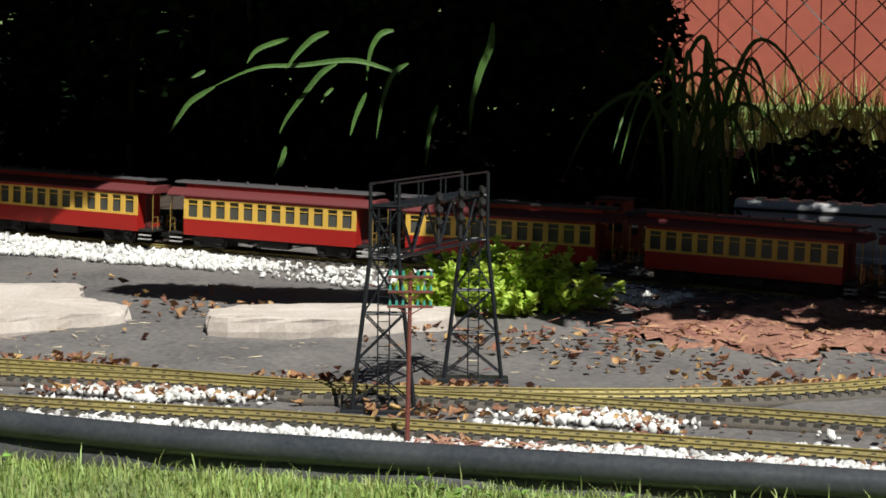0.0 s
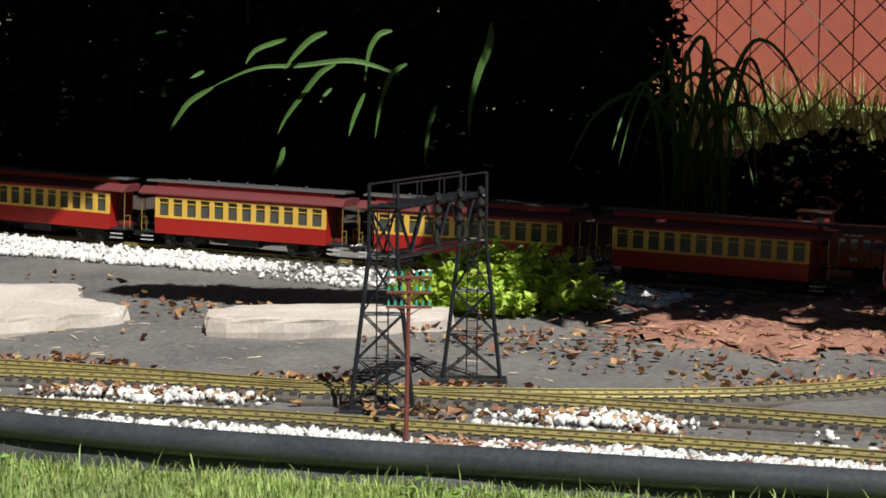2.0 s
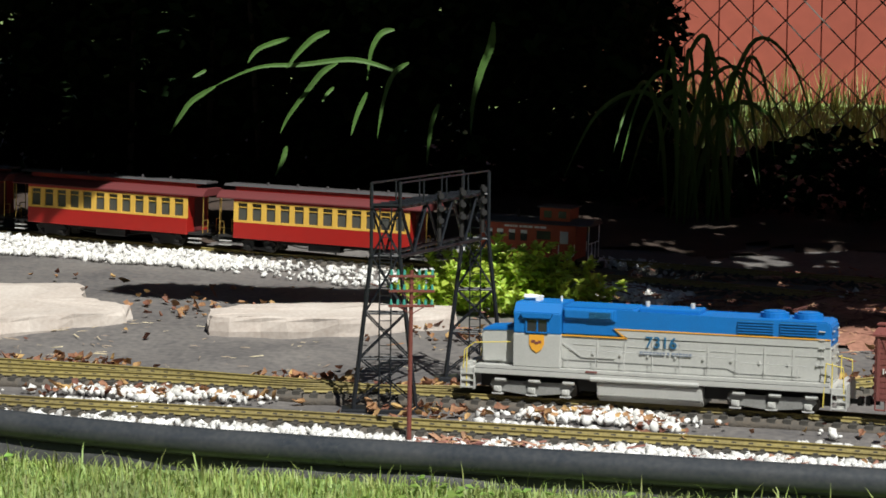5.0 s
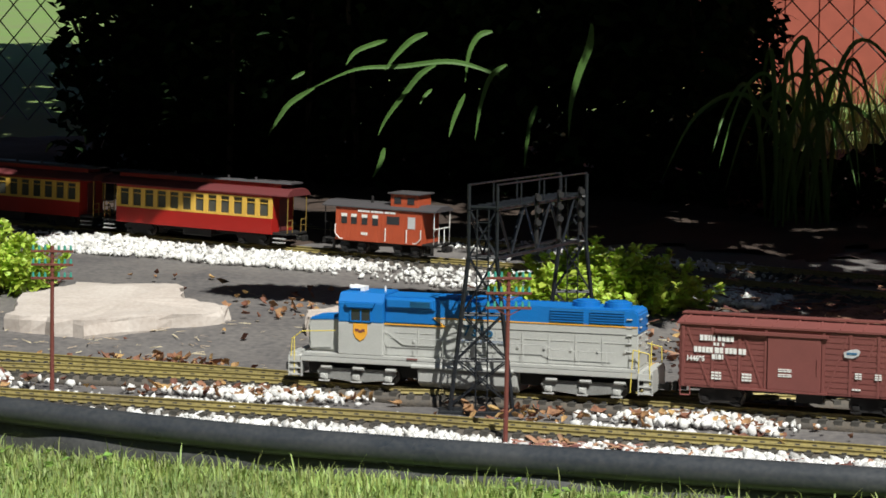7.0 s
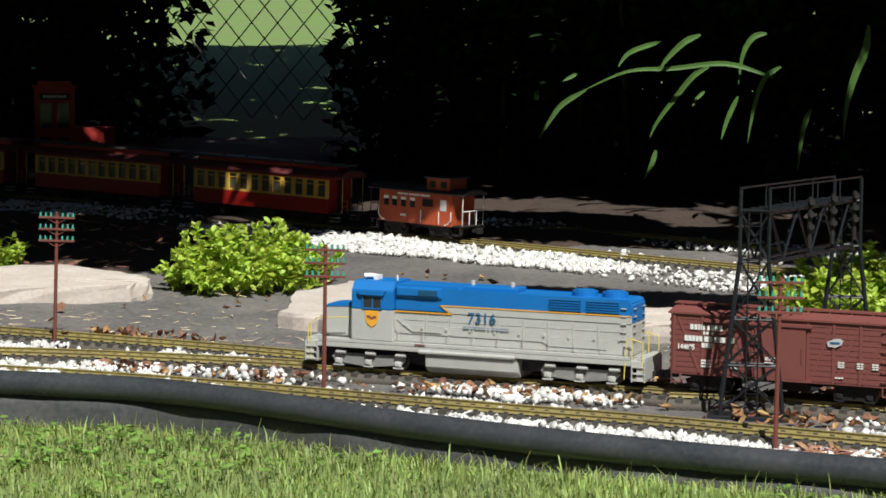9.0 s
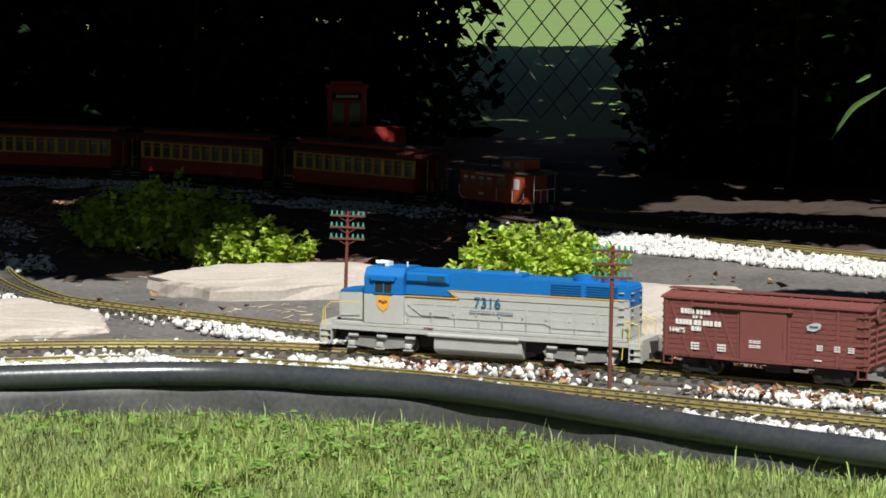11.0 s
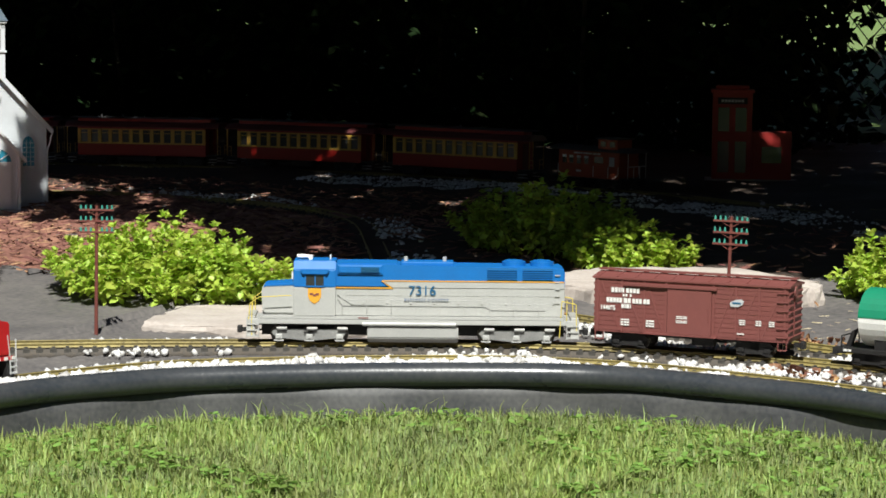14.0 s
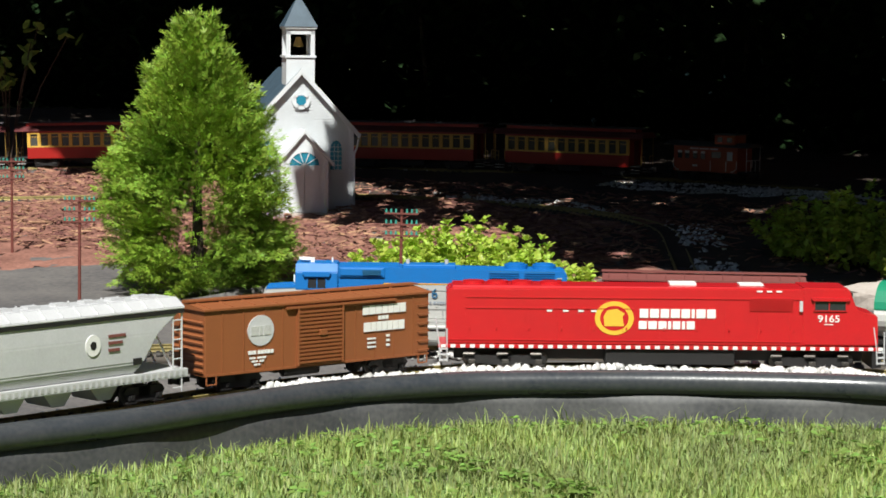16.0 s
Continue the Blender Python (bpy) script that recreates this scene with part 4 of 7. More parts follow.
def hopper_car(main=True):
    L, S = 0.50, -1
    t = thing("covered_hopper", "silver-grey covered hopper car with dark roof line", "hopper car")
    sec = [(-0.036, 0.040), (0.036, 0.040), (0.0505, 0.062), (0.0515, 0.100), (0.0500, 0.130), (-0.0500, 0.130), (-0.0515, 0.100), (-0.0505, 0.062)]
    body = profile(sec, -L / 2 + 0.045, L / 2 - 0.045, bevel=0.002)
    for v in body.verts:
        if v.co.z < 0.11 and abs(v.co.x) > L / 2 - 0.06:
            v.co.x -= math.copysign((0.125 - v.co.z) * 0.75, v.co.x)
        elif abs(v.co.x) > L / 2 - 0.06:
            v.co.x += math.copysign(0.03, v.co.x)
    part("body", body, SILVER, t)
    part("roof", profile([(-0.052, 0.1302), (0.052, 0.1302), (0.052, 0.1335), (0.03, 0.145), (-0.03, 0.145), (-0.052, 0.1335)], -L / 2 + 0.008, L / 2 - 0.008, bevel=0.001), SILVER, t)
    part("roof_line", box(-L / 2 + 0.01, L / 2 - 0.01, -0.0524, 0.0524, 0.1245, 0.1298), BLACK, t)
    rib = bmesh.new()
    for x in np.linspace(-0.2, 0.2, 13):
        rod((x, -0.05, 0.1345), (x, -0.03, 0.1462), 0.0016, 5, bm=rib)
        rod((x, 0.05, 0.1345), (x, 0.03, 0.1462), 0.0016, 5, bm=rib)
    for x in np.linspace(-0.19, 0.19, 8):
        box(x - 0.012, x + 0.012, -0.01, 0.01, 0.145, 0.149, bm=rib)
    part("roof_rib", rib, SILVER, t)
    sill = box(-L / 2, L / 2, -0.050, 0.050, 0.034, 0.046, 0.001)
    part("sill", sill, SILVER, t)
    d = bmesh.new()
    for k in range(40):
        x = -0.24 + k * 0.0122
        for s in (-1, 1):
            box(x, x + 0.006, *sorted((s * 0.0502, s * 0.0509)), 0.037, 0.0435, bm=d)
    part("sill_slot", d, GREYDK, t)
    post = bmesh.new()
    for sx in (-1, 1):
        for s in (-1, 1):
            x = sx * (L / 2 - 0.012)
            rod((x, s * 0.048, 0.044), (x, s * 0.048, 0.131), 0.0018, 6, bm=post)
            rod((x - sx * 0.018, s * 0.048, 0.044), (x - sx * 0.018, s * 0.048, 0.131), 0.0014, 6, bm=post)
            for k in range(8):
                rod((x, s * 0.048, 0.02 + k * 0.0135), (x - sx * 0.018, s * 0.048, 0.02 + k * 0.0135), 0.0011, 5, bm=post)
            rod((x, s * 0.048, 0.014), (x, s * 0.048, 0.046), 0.0015, 5, bm=post)
            rod((x, s * 0.02, 0.046), (x - sx * 0.05, s * 0.02, 0.12), 0.002, 5, bm=post)
    part("end_ladder", post, SILVER, t)
    for s in (-1, 1):
        part("emblem", rod((0.055 * -S, s * 0.0505, 0.093), (0.055 * -S, s * 0.0530, 0.093), 0.0145, 24), WHITE, t, "round plain white emblem")
        part("emblem_mark", rod((0.055 * -S, s * 0.0528, 0.093), (0.055 * -S, s * 0.0536, 0.093), 0.0065, 6), BLACK, t)
    for r in range(3):
        bars([0.034 - 0.006 * r], 0.004, 0.002, MAROON, t, 0.102 - r * 0.003, S * 0.0526, 0.1035 - r * 0.0095, -1)
    part("placard", box(0.135, 0.152, -0.0528, -0.0515, 0.060, 0.069), BLACK, t)
    bays = bmesh.new()
    for x in (-0.09, 0.0, 0.09):
        prism([(x - 0.036, 0.042), (x + 0.036, 0.042), (x + 0.012, 0.014), (x - 0.012, 0.014)], -0.034, 0.034, bays)
    part("hopper_bay", bays, SILVER, t)
    for x in (L / 2 - 0.08, -L / 2 + 0.08):
        bogie(t, x, (-0.028, 0.028), 0.0155, 0.036, BLACK, BLACK)
    coupler(t, L / 2, 1)
    coupler(t, -L / 2, -1)
    return t


def tank_car():
    L = 0.40
    t = thing("tank_car", "black-framed tank car with a green and white tank", "tank car")
    fr = box(-L / 2, L / 2, -0.046, 0.046, 0.027, 0.036, 0.001)
    part("frame", fr, BLACK, t)
    part("tank_bottom", rod((-0.15, 0, 0.095), (0.150, 0, 0.095), 0.0565, 28), WHITE, t, smooth=False)
    top = rod((-0.1505, 0, 0.095), (0.1505, 0, 0.095), 0.0573, 28)
    bmesh.ops.bisect_plane(top, geom=top.verts[:] + top.edges[:] + top.faces[:], plane_co=(0, 0, 0.098), plane_no=(0, 0, -1), clear_outer=True)
    part("tank_top", top, GREEN, t, "green upper half of the tank")
    part("dome", rod((0, 0, 0.135), (0, 0, 0.155), 0.022, 20), GREEN, t)
    sad = bmesh.new()
    for x in (-0.11, 0.11):
        box(x - 0.012, x + 0.012, -0.04, 0.04, 0.035, 0.062, bm=sad)
    part("saddle", sad, BLACK, t)
    lev = bmesh.new()
    prism([(0.178, 0.036), (0.188, 0.036), (0.176, 0.066), (0.166, 0.072)], 0.014, 0.026, lev)
    bent([(0.19, 0.04, 0.036), (0.19, 0.04, 0.058), (0.19, -0.04, 0.058), (0.19, -0.04, 0.036)], 0.0015, 5, lev)
    part("brake_stand", lev, BLACK, t)
    bars([0.008, 0.006], 0.004, 0.0016, WHITE, t, 0.175, 0.0466, 0.0315, 1)
    for x in (L / 2 - 0.07, -L / 2 + 0.07):
        bogie(t, x, (-0.028, 0.028), 0.0155, 0.036, BLACK, BLACK)
    coupler(t, L / 2, 1)
    coupler(t, -L / 2, -1)
    return t


def coach():
    B, w = 0.408, 0.050   # body length, half width
    t = thing("passenger_coach", "red and yellow clerestory-roofed model passenger coach", "passenger coach", "coaches of the red train")
    part("lower_body", box(-B / 2, B / 2, -w, w, 0.030, 0.0665, 0.001), COACHRED, t)
    part("core", box(-B / 2 + 0.004, B / 2 - 0.004, -w + 0.005, w - 0.005, 0.067, 0.113), COACHPANE, t)
    part("letter_board", box(-B / 2, B / 2, -w, w, 0.1140, 0.1195, 0.001), COACHRED, t)
    win = bmesh.new()
    n = 12
    pitch = (B - 0.010) / n
    for s in (-1, 1):
        y0, y1 = sorted((s * w, s * (w - 0.004)))
        box(-B / 2, B / 2, y0, y1, 0.0667, 0.0715, bm=win)
        box(-B / 2, B / 2, y0, y1, 0.1105, 0.1138, bm=win)
        for k in range(n + 1):
            x = -B / 2 + 0.005 + k * pitch
            ww = 0.0055 if 0 < k < n else 0.005
            box(x - ww, x + ww, y0, y1, 0.0715, 0.1106, bm=win)
    part("window_band", win, CREAM, t, "yellow window band")
    for s in (-1, 1):
        part("end_wall", box(*sorted((s * B / 2, s * (B / 2 - 0.004))), -w + 0.0042, w - 0.0042, 0.0668, 0.1137), COACHRED, t)
    sash = bmesh.new()
    for s in (-1, 1):
        y0, y1 = sorted((s * (w - 0.0046), s * (w - 0.003)))
        for k in range(n):
            x = -B / 2 + 0.005 + (k + 0.5) * pitch
            box(x - 0.012, x + 0.012, y0, y1, 0.1000, 0.1017, bm=sash)
    part("sash_bar", sash, CREAM, t)
    R = B / 2 + 0.040
    part("roof", profile([(-w - 0.004, 0.1192), (w + 0.004, 0.1192), (w + 0.004, 0.1215), (w - 0.008, 0.131), (w - 0.022, 0.136), (-w + 0.022, 0.136), (-w + 0.008, 0.131), (-w - 0.004, 0.1215)], -R, R), ROOFRED, t)
    part("clerestory", box(-B / 2 - 0.008, B / 2 + 0.008, -0.0245, 0.0245, 0.1362, 0.146, 0.001), COACHRED, t)
    top = profile([(-0.029, 0.1462), (0.029, 0.1462), (0.024, 0.1505), (-0.024, 0.1505)], -R + 0.006, R - 0.006)
    part("clerestory_roof", top, ROOFGREY, t)
    vents = bmesh.new()
    for x in (-0.14, -0.07, 0.0, 0.07, 0.14):
        rod((x, 0.012, 0.15), (x, 0.012, 0.157), 0.003, 8, bm=vents)
    part("roof_vent", vents, ROOFGREY, t)
    for s in (-1, 1):
        x0, x1 = sorted((s * B / 2, s * (B / 2 + 0.038)))
        pf = part("platform", box(x0, x1, -0.045, 0.045, 0.030, 0.035, 0.001), BLACK, t)
        rl = bmesh.new()
        xe = s * (B / 2 + 0.036)
        for y in (-0.043, -0.020, 0.020, 0.043):
            rod((xe, y, 0.035), (xe, y, 0.064), 0.0011, 5, bm=rl)
        for a, b in ((-0.043, -0.020), (0.020, 0.043)):
            rod((xe, a, 0.064), (xe, b, 0.064), 0.0013, 5, bm=rl)
            rod((xe, a, 0.05), (xe, b, 0.05), 0.001, 5, bm=rl)
        for y in (-0.043, 0.043):
            rod((xe, y, 0.035), (xe, y, 0.119), 0.0012, 5, bm=rl)
        part("platform_railing", rl, GOLDMETAL, pf)
        st = bmesh.new()
        for y in (-1, 1):
            box(x0 + 0.006, x1 - 0.004, *sorted((y * 0.040, y * 0.052)), 0.012, 0.014, bm=st)
            box(x0 + 0.006, x1 - 0.004, *sorted((y * 0.040, y * 0.050)), 0.021, 0.023, bm=st)
        part("step", st, GREYDK, pf)
        part("end_door", box(*sorted((s * B / 2, s * (B / 2 + 0.0015))), -0.016, 0.016, 0.037, 0.110), ROOFRED, t)
    und = box(-0.19, 0.19, -0.02, 0.02, 0.020, 0.030)
    for s in (-1, 1):
        bent([(-0.12, s * 0.035, 0.029), (-0.05, s * 0.035, 0.017), (0.05, s * 0.035, 0.017), (0.12, s * 0.035, 0.029)], 0.0012, 5, und)
    box(-0.045, 0.03, 0.018, 0.042, 0.012, 0.029, 0.002, und)
    part("underframe", und, BLACK, t)
    for x in (0.148, -0.148):
        bogie(t, x, (-0.026, 0.026), 0.0155, 0.038, BLACK, BLACK)
    coupler(t, B / 2 + 0.038, 1)
    coupler(t, -B / 2 - 0.038, -1)
    return t


def caboose():
    B, w = 0.225, 0.046
    t = thing("caboose", "red-orange wooden model caboose with cupola and white grab irons", "caboose")
    part("body", box(-B / 2, B / 2, -w, w, 0.030, 0.105, 0.001), CABRED, t)
    R = B / 2 + 0.036
    part("roof", profile([(-w - 0.004, 0.1052), (w + 0.004, 0.1052), (w + 0.004, 0.1075), (0.02, 0.117), (-0.02, 0.117), (-w - 0.004, 0.1075)], -R, R), ROOFGREY, t)
    cx = -0.060
    cup = part("cupola", box(cx - 0.036, cx + 0.036, -0.034, 0.034, 0.110, 0.140, 0.001), CABRED, t)
    part("cupola_roof", box(cx - 0.042, cx + 0.042, -0.040, 0.040, 0.1402, 0.1435, 0.0012), ROOFGREY, cup)
    for s in (-1, 1):
        for x in (cx - 0.017, cx + 0.017):
            part("cupola_window", box(x - 0.009, x + 0.009, *sorted((s * 0.034, s * 0.0348)), 0.119, 0.134), PANE, cup)
        bd = bmesh.new()
        for k in range(22):
            x = -B / 2 + 0.004 + k * 0.0101
            box(x, x + 0.0088, *sorted((s * w, s * (w + 0.0006))), 0.031, 0.104, bm=bd)
        part("side_board", bd, CABRED, t)
        for x in (0.090, 0.064, 0.036, 0.008):
            part("side_window", box(x - 0.0075, x + 0.0075, *sorted((s * w, s * (w + 0.0012))), 0.068, 0.091), PANE, t)
            part("window_shade", box(x - 0.0075, x + 0.0075, *sorted((s * (w + 0.001), s * (w + 0.0018))), 0.084, 0.091), WHITE, t)
        part("wide_window", box(-0.055, -0.022, *sorted((s * w, s * (w + 0.0012))), 0.073, 0.091), PANE, t)
        part("emblem", box(-0.096, -0.077, *sorted((s * (w + 0.0006), s * (w + 0.0014))), 0.066, 0.092, 0.0003), SILVER, t, "plain pale emblem plate")
        bars([0.012, 0.004, 0.004, 0.006, 0.0011, 0.006, 0.012, 0.010, 0.0011, 0.012, 0.014], 0.0045, 0.0016, WHITE, t, 0.005, s * (w + 0.001), 0.0985, s)
        bars([0.005, 0.005, 0.005], 0.006, 0.001, WHITE, t, 0.036, s * (w + 0.001), 0.048, s)
        g = bmesh.new()
        y = s * (w + 0.003)
        bent([(0.112, y, 0.066), (0.112, y, 0.045), (0.100, y, 0.034), (0.092, y, 0.034)], 0.0013, 5, g)
        bent([(-0.112, y, 0.066), (-0.112, y, 0.045), (-0.100, y, 0.034), (-0.092, y, 0.034)], 0.0013, 5, g)
        bent([(-0.020, y, 0.034), (-0.020, y, 0.064)], 0.0013, 5, g)
        bent([(-0.075, y, 0.034), (-0.075, y, 0.064)], 0.0013, 5, g)
        part("grab_iron", g, WHITE, t, "white grab irons")
    for s in (-1, 1):
        x0, x1 = sorted((s * B / 2, s * (B / 2 + 0.032)))
        pf = part("platform", box(x0, x1, -0.043, 0.043, 0.030, 0.034, 0.001), BLACK, t)
        rl = bmesh.new()
        xe = s * (B / 2 + 0.030)
        for y in (-0.042, -0.014, 0.014, 0.042):
            rod((xe, y, 0.034), (xe, y, 0.068), 0.0012, 5, bm=rl)
        rod((xe, -0.042, 0.068), (xe, 0.042, 0.068), 0.0013, 5, bm=rl)
        for y in (-0.042, 0.042):
            rod((xe, y, 0.034), (xe, y, 0.106), 0.0012, 5, bm=rl)
        part("platform_railing", rl, WHITE if s < 0 else BLACK, pf)
        st = bmesh.new()
        for y in (-1, 1):
            box(x0 + 0.004, x1 - 0.002, *sorted((y * 0.036, y * 0.048)), 0.010, 0.013, bm=st)
            box(x0 + 0.004, x0 + 0.006, *sorted((y * 0.036, y * 0.048)), 0.010, 0.031, bm=st)
        part("step", st, BLACK, pf)
    part("smoke_pipe", rod((0.03, 0.02, 0.112), (0.03, 0.02, 0.132), 0.003, 8), BLACK, t)
    part("underframe", box(-B / 2, B / 2, -0.02, 0.02, 0.020, 0.030), BLACK, t)
    for x in (0.07, -0.07):
        bogie(t, x, (-0.022, 0.022), 0.0155, 0.036, BLACK, BLACK)
    coupler(t, B / 2 + 0.032, 1)
    coupler(t, -B / 2 - 0.032, -1)
    return t


# ---- loose stones, leaves, plants ----
RNG = np.random.default_rng(7)
ICO = bmesh.new()
bmesh.ops.create_icosphere(ICO, subdivisions=1, radius=1.0)
ico_v = np.array([w.co[:] for w in ICO.verts])
ico_f = np.array([[w.index for w in fc.verts] for fc in ICO.faces])
ICO.free()


def turns(n, tilt=math.pi):
    """Random rotation matrices: any heading, leaning up to tilt."""
    a, b, c = RNG.uniform(0, 2 * np.pi, n), RNG.uniform(-tilt, tilt, n), RNG.uniform(-tilt, tilt, n)
    ca, sa, cb, sb, cc, sc = np.cos(a), np.sin(a), np.cos(b), np.sin(b), np.cos(c), np.sin(c)
    return np.stack([np.stack([ca * cc - sa * sb * sc, -sa * cb, ca * sc + sa * sb * cc], -1), np.stack([sa * cc + ca * sb * sc, ca * cb, sa * sc - ca * sb * cc], -1), np.stack([-cb * sc, sb, cb * cc], -1)], -2)


def scatter(centres, shape_v, shape_f, size, tilt=math.pi, jitter=0.0, squash=None):
    """Copies of one small shape, turned, sized and roughened, as corners and triangles."""
    n = len(centres)
    S = np.repeat(shape_v[None], n, 0)
    if jitter:
        S = S * RNG.uniform(1 - jitter, 1 + jitter, (n, len(shape_v), 1))
    if squash is not None:
        S = S * (1 + squash * RNG.uniform(-1, 1, (n, 1, 3)))
    S = S * np.reshape(size, (-1, 1, 1))
    S = np.einsum("nij,nkj->nki", turns(n, tilt), S) + np.asarray(centres)[:, None]
    F = shape_f[None] + (np.arange(n) * len(shape_v))[:, None, None]
    return S.reshape(-1, 3), F.reshape(-1, 3)


def beside(line, s0, s1, lo, hi, n):
    """Random plan points along a line, between two distances to its left side (negative: right)."""
    q, ss = line
    s = RNG.uniform(s0, s1, n)
    p = np.stack([np.interp(s, ss, q[:, 0]), np.interp(s, ss, q[:, 1])], 1)
    d = np.stack([np.interp(s + 0.01, ss, q[:, 0]), np.interp(s + 0.01, ss, q[:, 1])], 1) - p
    d /= np.linalg.norm(d, axis=1)[:, None] + 1e-9
    return p + np.stack([-d[:, 1], d[:, 0]], 1) * RNG.uniform(lo, hi, (n, 1))


def clumpy(p, k=7.0, level=0.0, seed=0.0):
    v = np.sin(k * p[:, 0] + 2 * np.sin(k * 0.7 * p[:, 1] + seed)) + np.sin(1.6 * k * p[:, 1] + 1.7 * np.sin(k * 1.1 * p[:, 0] + seed)) + RNG.normal(0, 0.6, len(p))
    return p[v > level]


def stones(name, pts, lo, hi, label, lift=0.004):
    z = bed_z(pts[:, 0], pts[:, 1]) + lift + RNG.uniform(-0.002, 0.004, len(pts))
    v, f = scatter(np.concatenate([pts, z[:, None]], 1), ico_v, ico_f, RNG.uniform(lo, hi, len(pts)), jitter=0.42, squash=0.5)
    return bulk(name, v, f, STONE_W, label=label, category="gravel")


# white gravel beside and between the tracks
fs = FRONT[1][-1]
pts = np.concatenate([
    clumpy(beside(FRONT, fs - 6.94, fs - 3.50, -0.075, 0.12, 9000), 7, -0.8),
    clumpy(beside(FRONT, fs - 3.69, fs - 1.96, -0.10, -0.045, 4200), 8, -0.3),
    clumpy(beside(FRONT, fs - 3.69, fs - 1.96, 0.045, 0.12, 2600), 8, 0.0),
    clumpy(beside(FRONT, fs - 8.97, fs - 6.70, -0.07, 0.09, 1500), 7, -0.2),
])
pts = pts[(pts[:, 1] > np.where(pts[:, 0] > -3.0, edge_y(BEAD, pts[:, 0]) + 0.03, 1.0))]
stones("track_gravel", pts, 0.0028, 0.0078, "white crushed gravel along the front tracks")
pts = clumpy(beside(LOOP, LOOP[1][-1] * 0.320, LOOP[1][-1] * 0.640, 0.075, 0.27, 15000), 5, -1.1)
pts = np.concatenate([pts, clumpy(beside(LOOP, LOOP[1][-1] * 0.259, LOOP[1][-1] * 0.740, -0.10, 0.05, 900), 5, 0.4), clumpy(beside(SIDING, 2.77, 4.93, -0.14, -0.02, 1400), 5, -0.6), clumpy(beside(BACK, 0.60, 2.82, -0.09, 0.1, 1500), 5, -0.2)])
stones("loop_gravel", pts, 0.0032, 0.0082, "white crushed gravel along the loop track", 0.006)

# gravel between the front tracks and at the siding
pts = np.concatenate([
    clumpy(beside(MAIN, 3.4, 7.0, 0.05, 0.15, 5200), 6, 0.7),
    clumpy(beside(MAIN, 5.2, 7.0, -0.10, -0.045, 1500), 6, 0.0),
    clumpy(beside(SIDING, 0.9, 2.6, 0.045, 0.11, 1500), 6, 0.3),
    clumpy(beside(FRONT, fs - 4.6, fs - 2.2, -0.115, -0.04, 3600), 5, 0.0),
])
pts = pts[pts[:, 1] > edge_y(BEAD, pts[:, 0]) + 0.03]
stones("siding_gravel", pts, 0.003, 0.0085, "white crushed gravel strewn between the front tracks", 0.008)

# the ridge of gravel heaped against the edging, up to the rail tops
for lift, lo, hi, n in ((0.006, -0.095, -0.030, 3200), (0.015, -0.088, -0.036, 3000), (0.022, -0.078, -0.042, 2000), (0.008, -0.016, 0.016, 900)):
    pts = beside(FRONT, fs - 6.94, fs - 3.50, lo, hi, n)
    pts = pts[(pts[:, 0] > -2.6) & (pts[:, 0] < -1.05)]
    pts = pts[pts[:, 1] > edge_y(BEAD, pts[:, 0]) + 0.02]
    stones("gravel_ridge", pts, 0.004, 0.0095, "white crushed gravel heaped against the edging", lift)

# dry leaves
leaf_v = np.array([(-1, 0, 0.1), (-0.45, 0.6, 0.55), (-0.4, -0.45, 0.2), (0.1, 0.1, -0.15), (0.4, 0.5, 0.7), (0.45, -0.65, 0.45), (0.9, 0.05, 0.5)])
leaf_f = np.array([(0, 3, 1), (0, 2, 3), (1, 3, 4), (2, 5, 3), (3, 6, 4), (3, 5, 6)])
pl = np.concatenate([
    clumpy(beside(MAIN, 2.41, 5.57, 0.055, 0.15, 1200), 6, 0.5),
    clumpy(beside(SIDING, 0.10, 1.49, -0.13, -0.05, 600), 7, 0.2),
    clumpy(beside(SPUR, 0.10, 1.32, 0.05, 0.13, 600), 7, 0.2),
    clumpy(np.stack([RNG.uniform(-0.31, 0.70, 600), RNG.uniform(4.25, 4.77, 600)], 1), 6, 0.8),
    np.stack([RNG.normal(-0.026, 0.068, 60), RNG.normal(3.885, 0.042, 60)], 1),
    np.stack([RNG.normal(-0.571, 0.082, 40), RNG.normal(4.969, 0.066, 40)], 1),
    clumpy(beside(FRONT, fs - 3.89, fs - 1.96, -0.07, 0.12, 240), 6, 0.4),
    clumpy(np.stack([RNG.uniform(-1.04, 0.40, 70), RNG.uniform(5.15, 5.37, 70)], 1), 5, 0.2),
    np.stack([RNG.uniform(-2.28, -0.62, 45), RNG.uniform(4.51, 5.12, 45)], 1),
    np.stack([RNG.uniform(0.30, 1.31, 160), RNG.uniform(4.44, 5.07, 160)], 1),
])
pl = pl[pl[:, 1] > edge_y(BEAD, pl[:, 0]) + 0.05]
z = bed_z(pl[:, 0], pl[:, 1]) + RNG.uniform(0.003, 0.016, len(pl))
v, f = scatter(np.concatenate([pl, z[:, None]], 1), leaf_v, leaf_f, RNG.uniform(0.005, 0.0135, len(pl)), tilt=0.6, jitter=0.5)
bulk("dry_leaves", v, f, LITTER, label="curled brown dry leaves strewn on the bed", category="leaf litter", smooth=True)

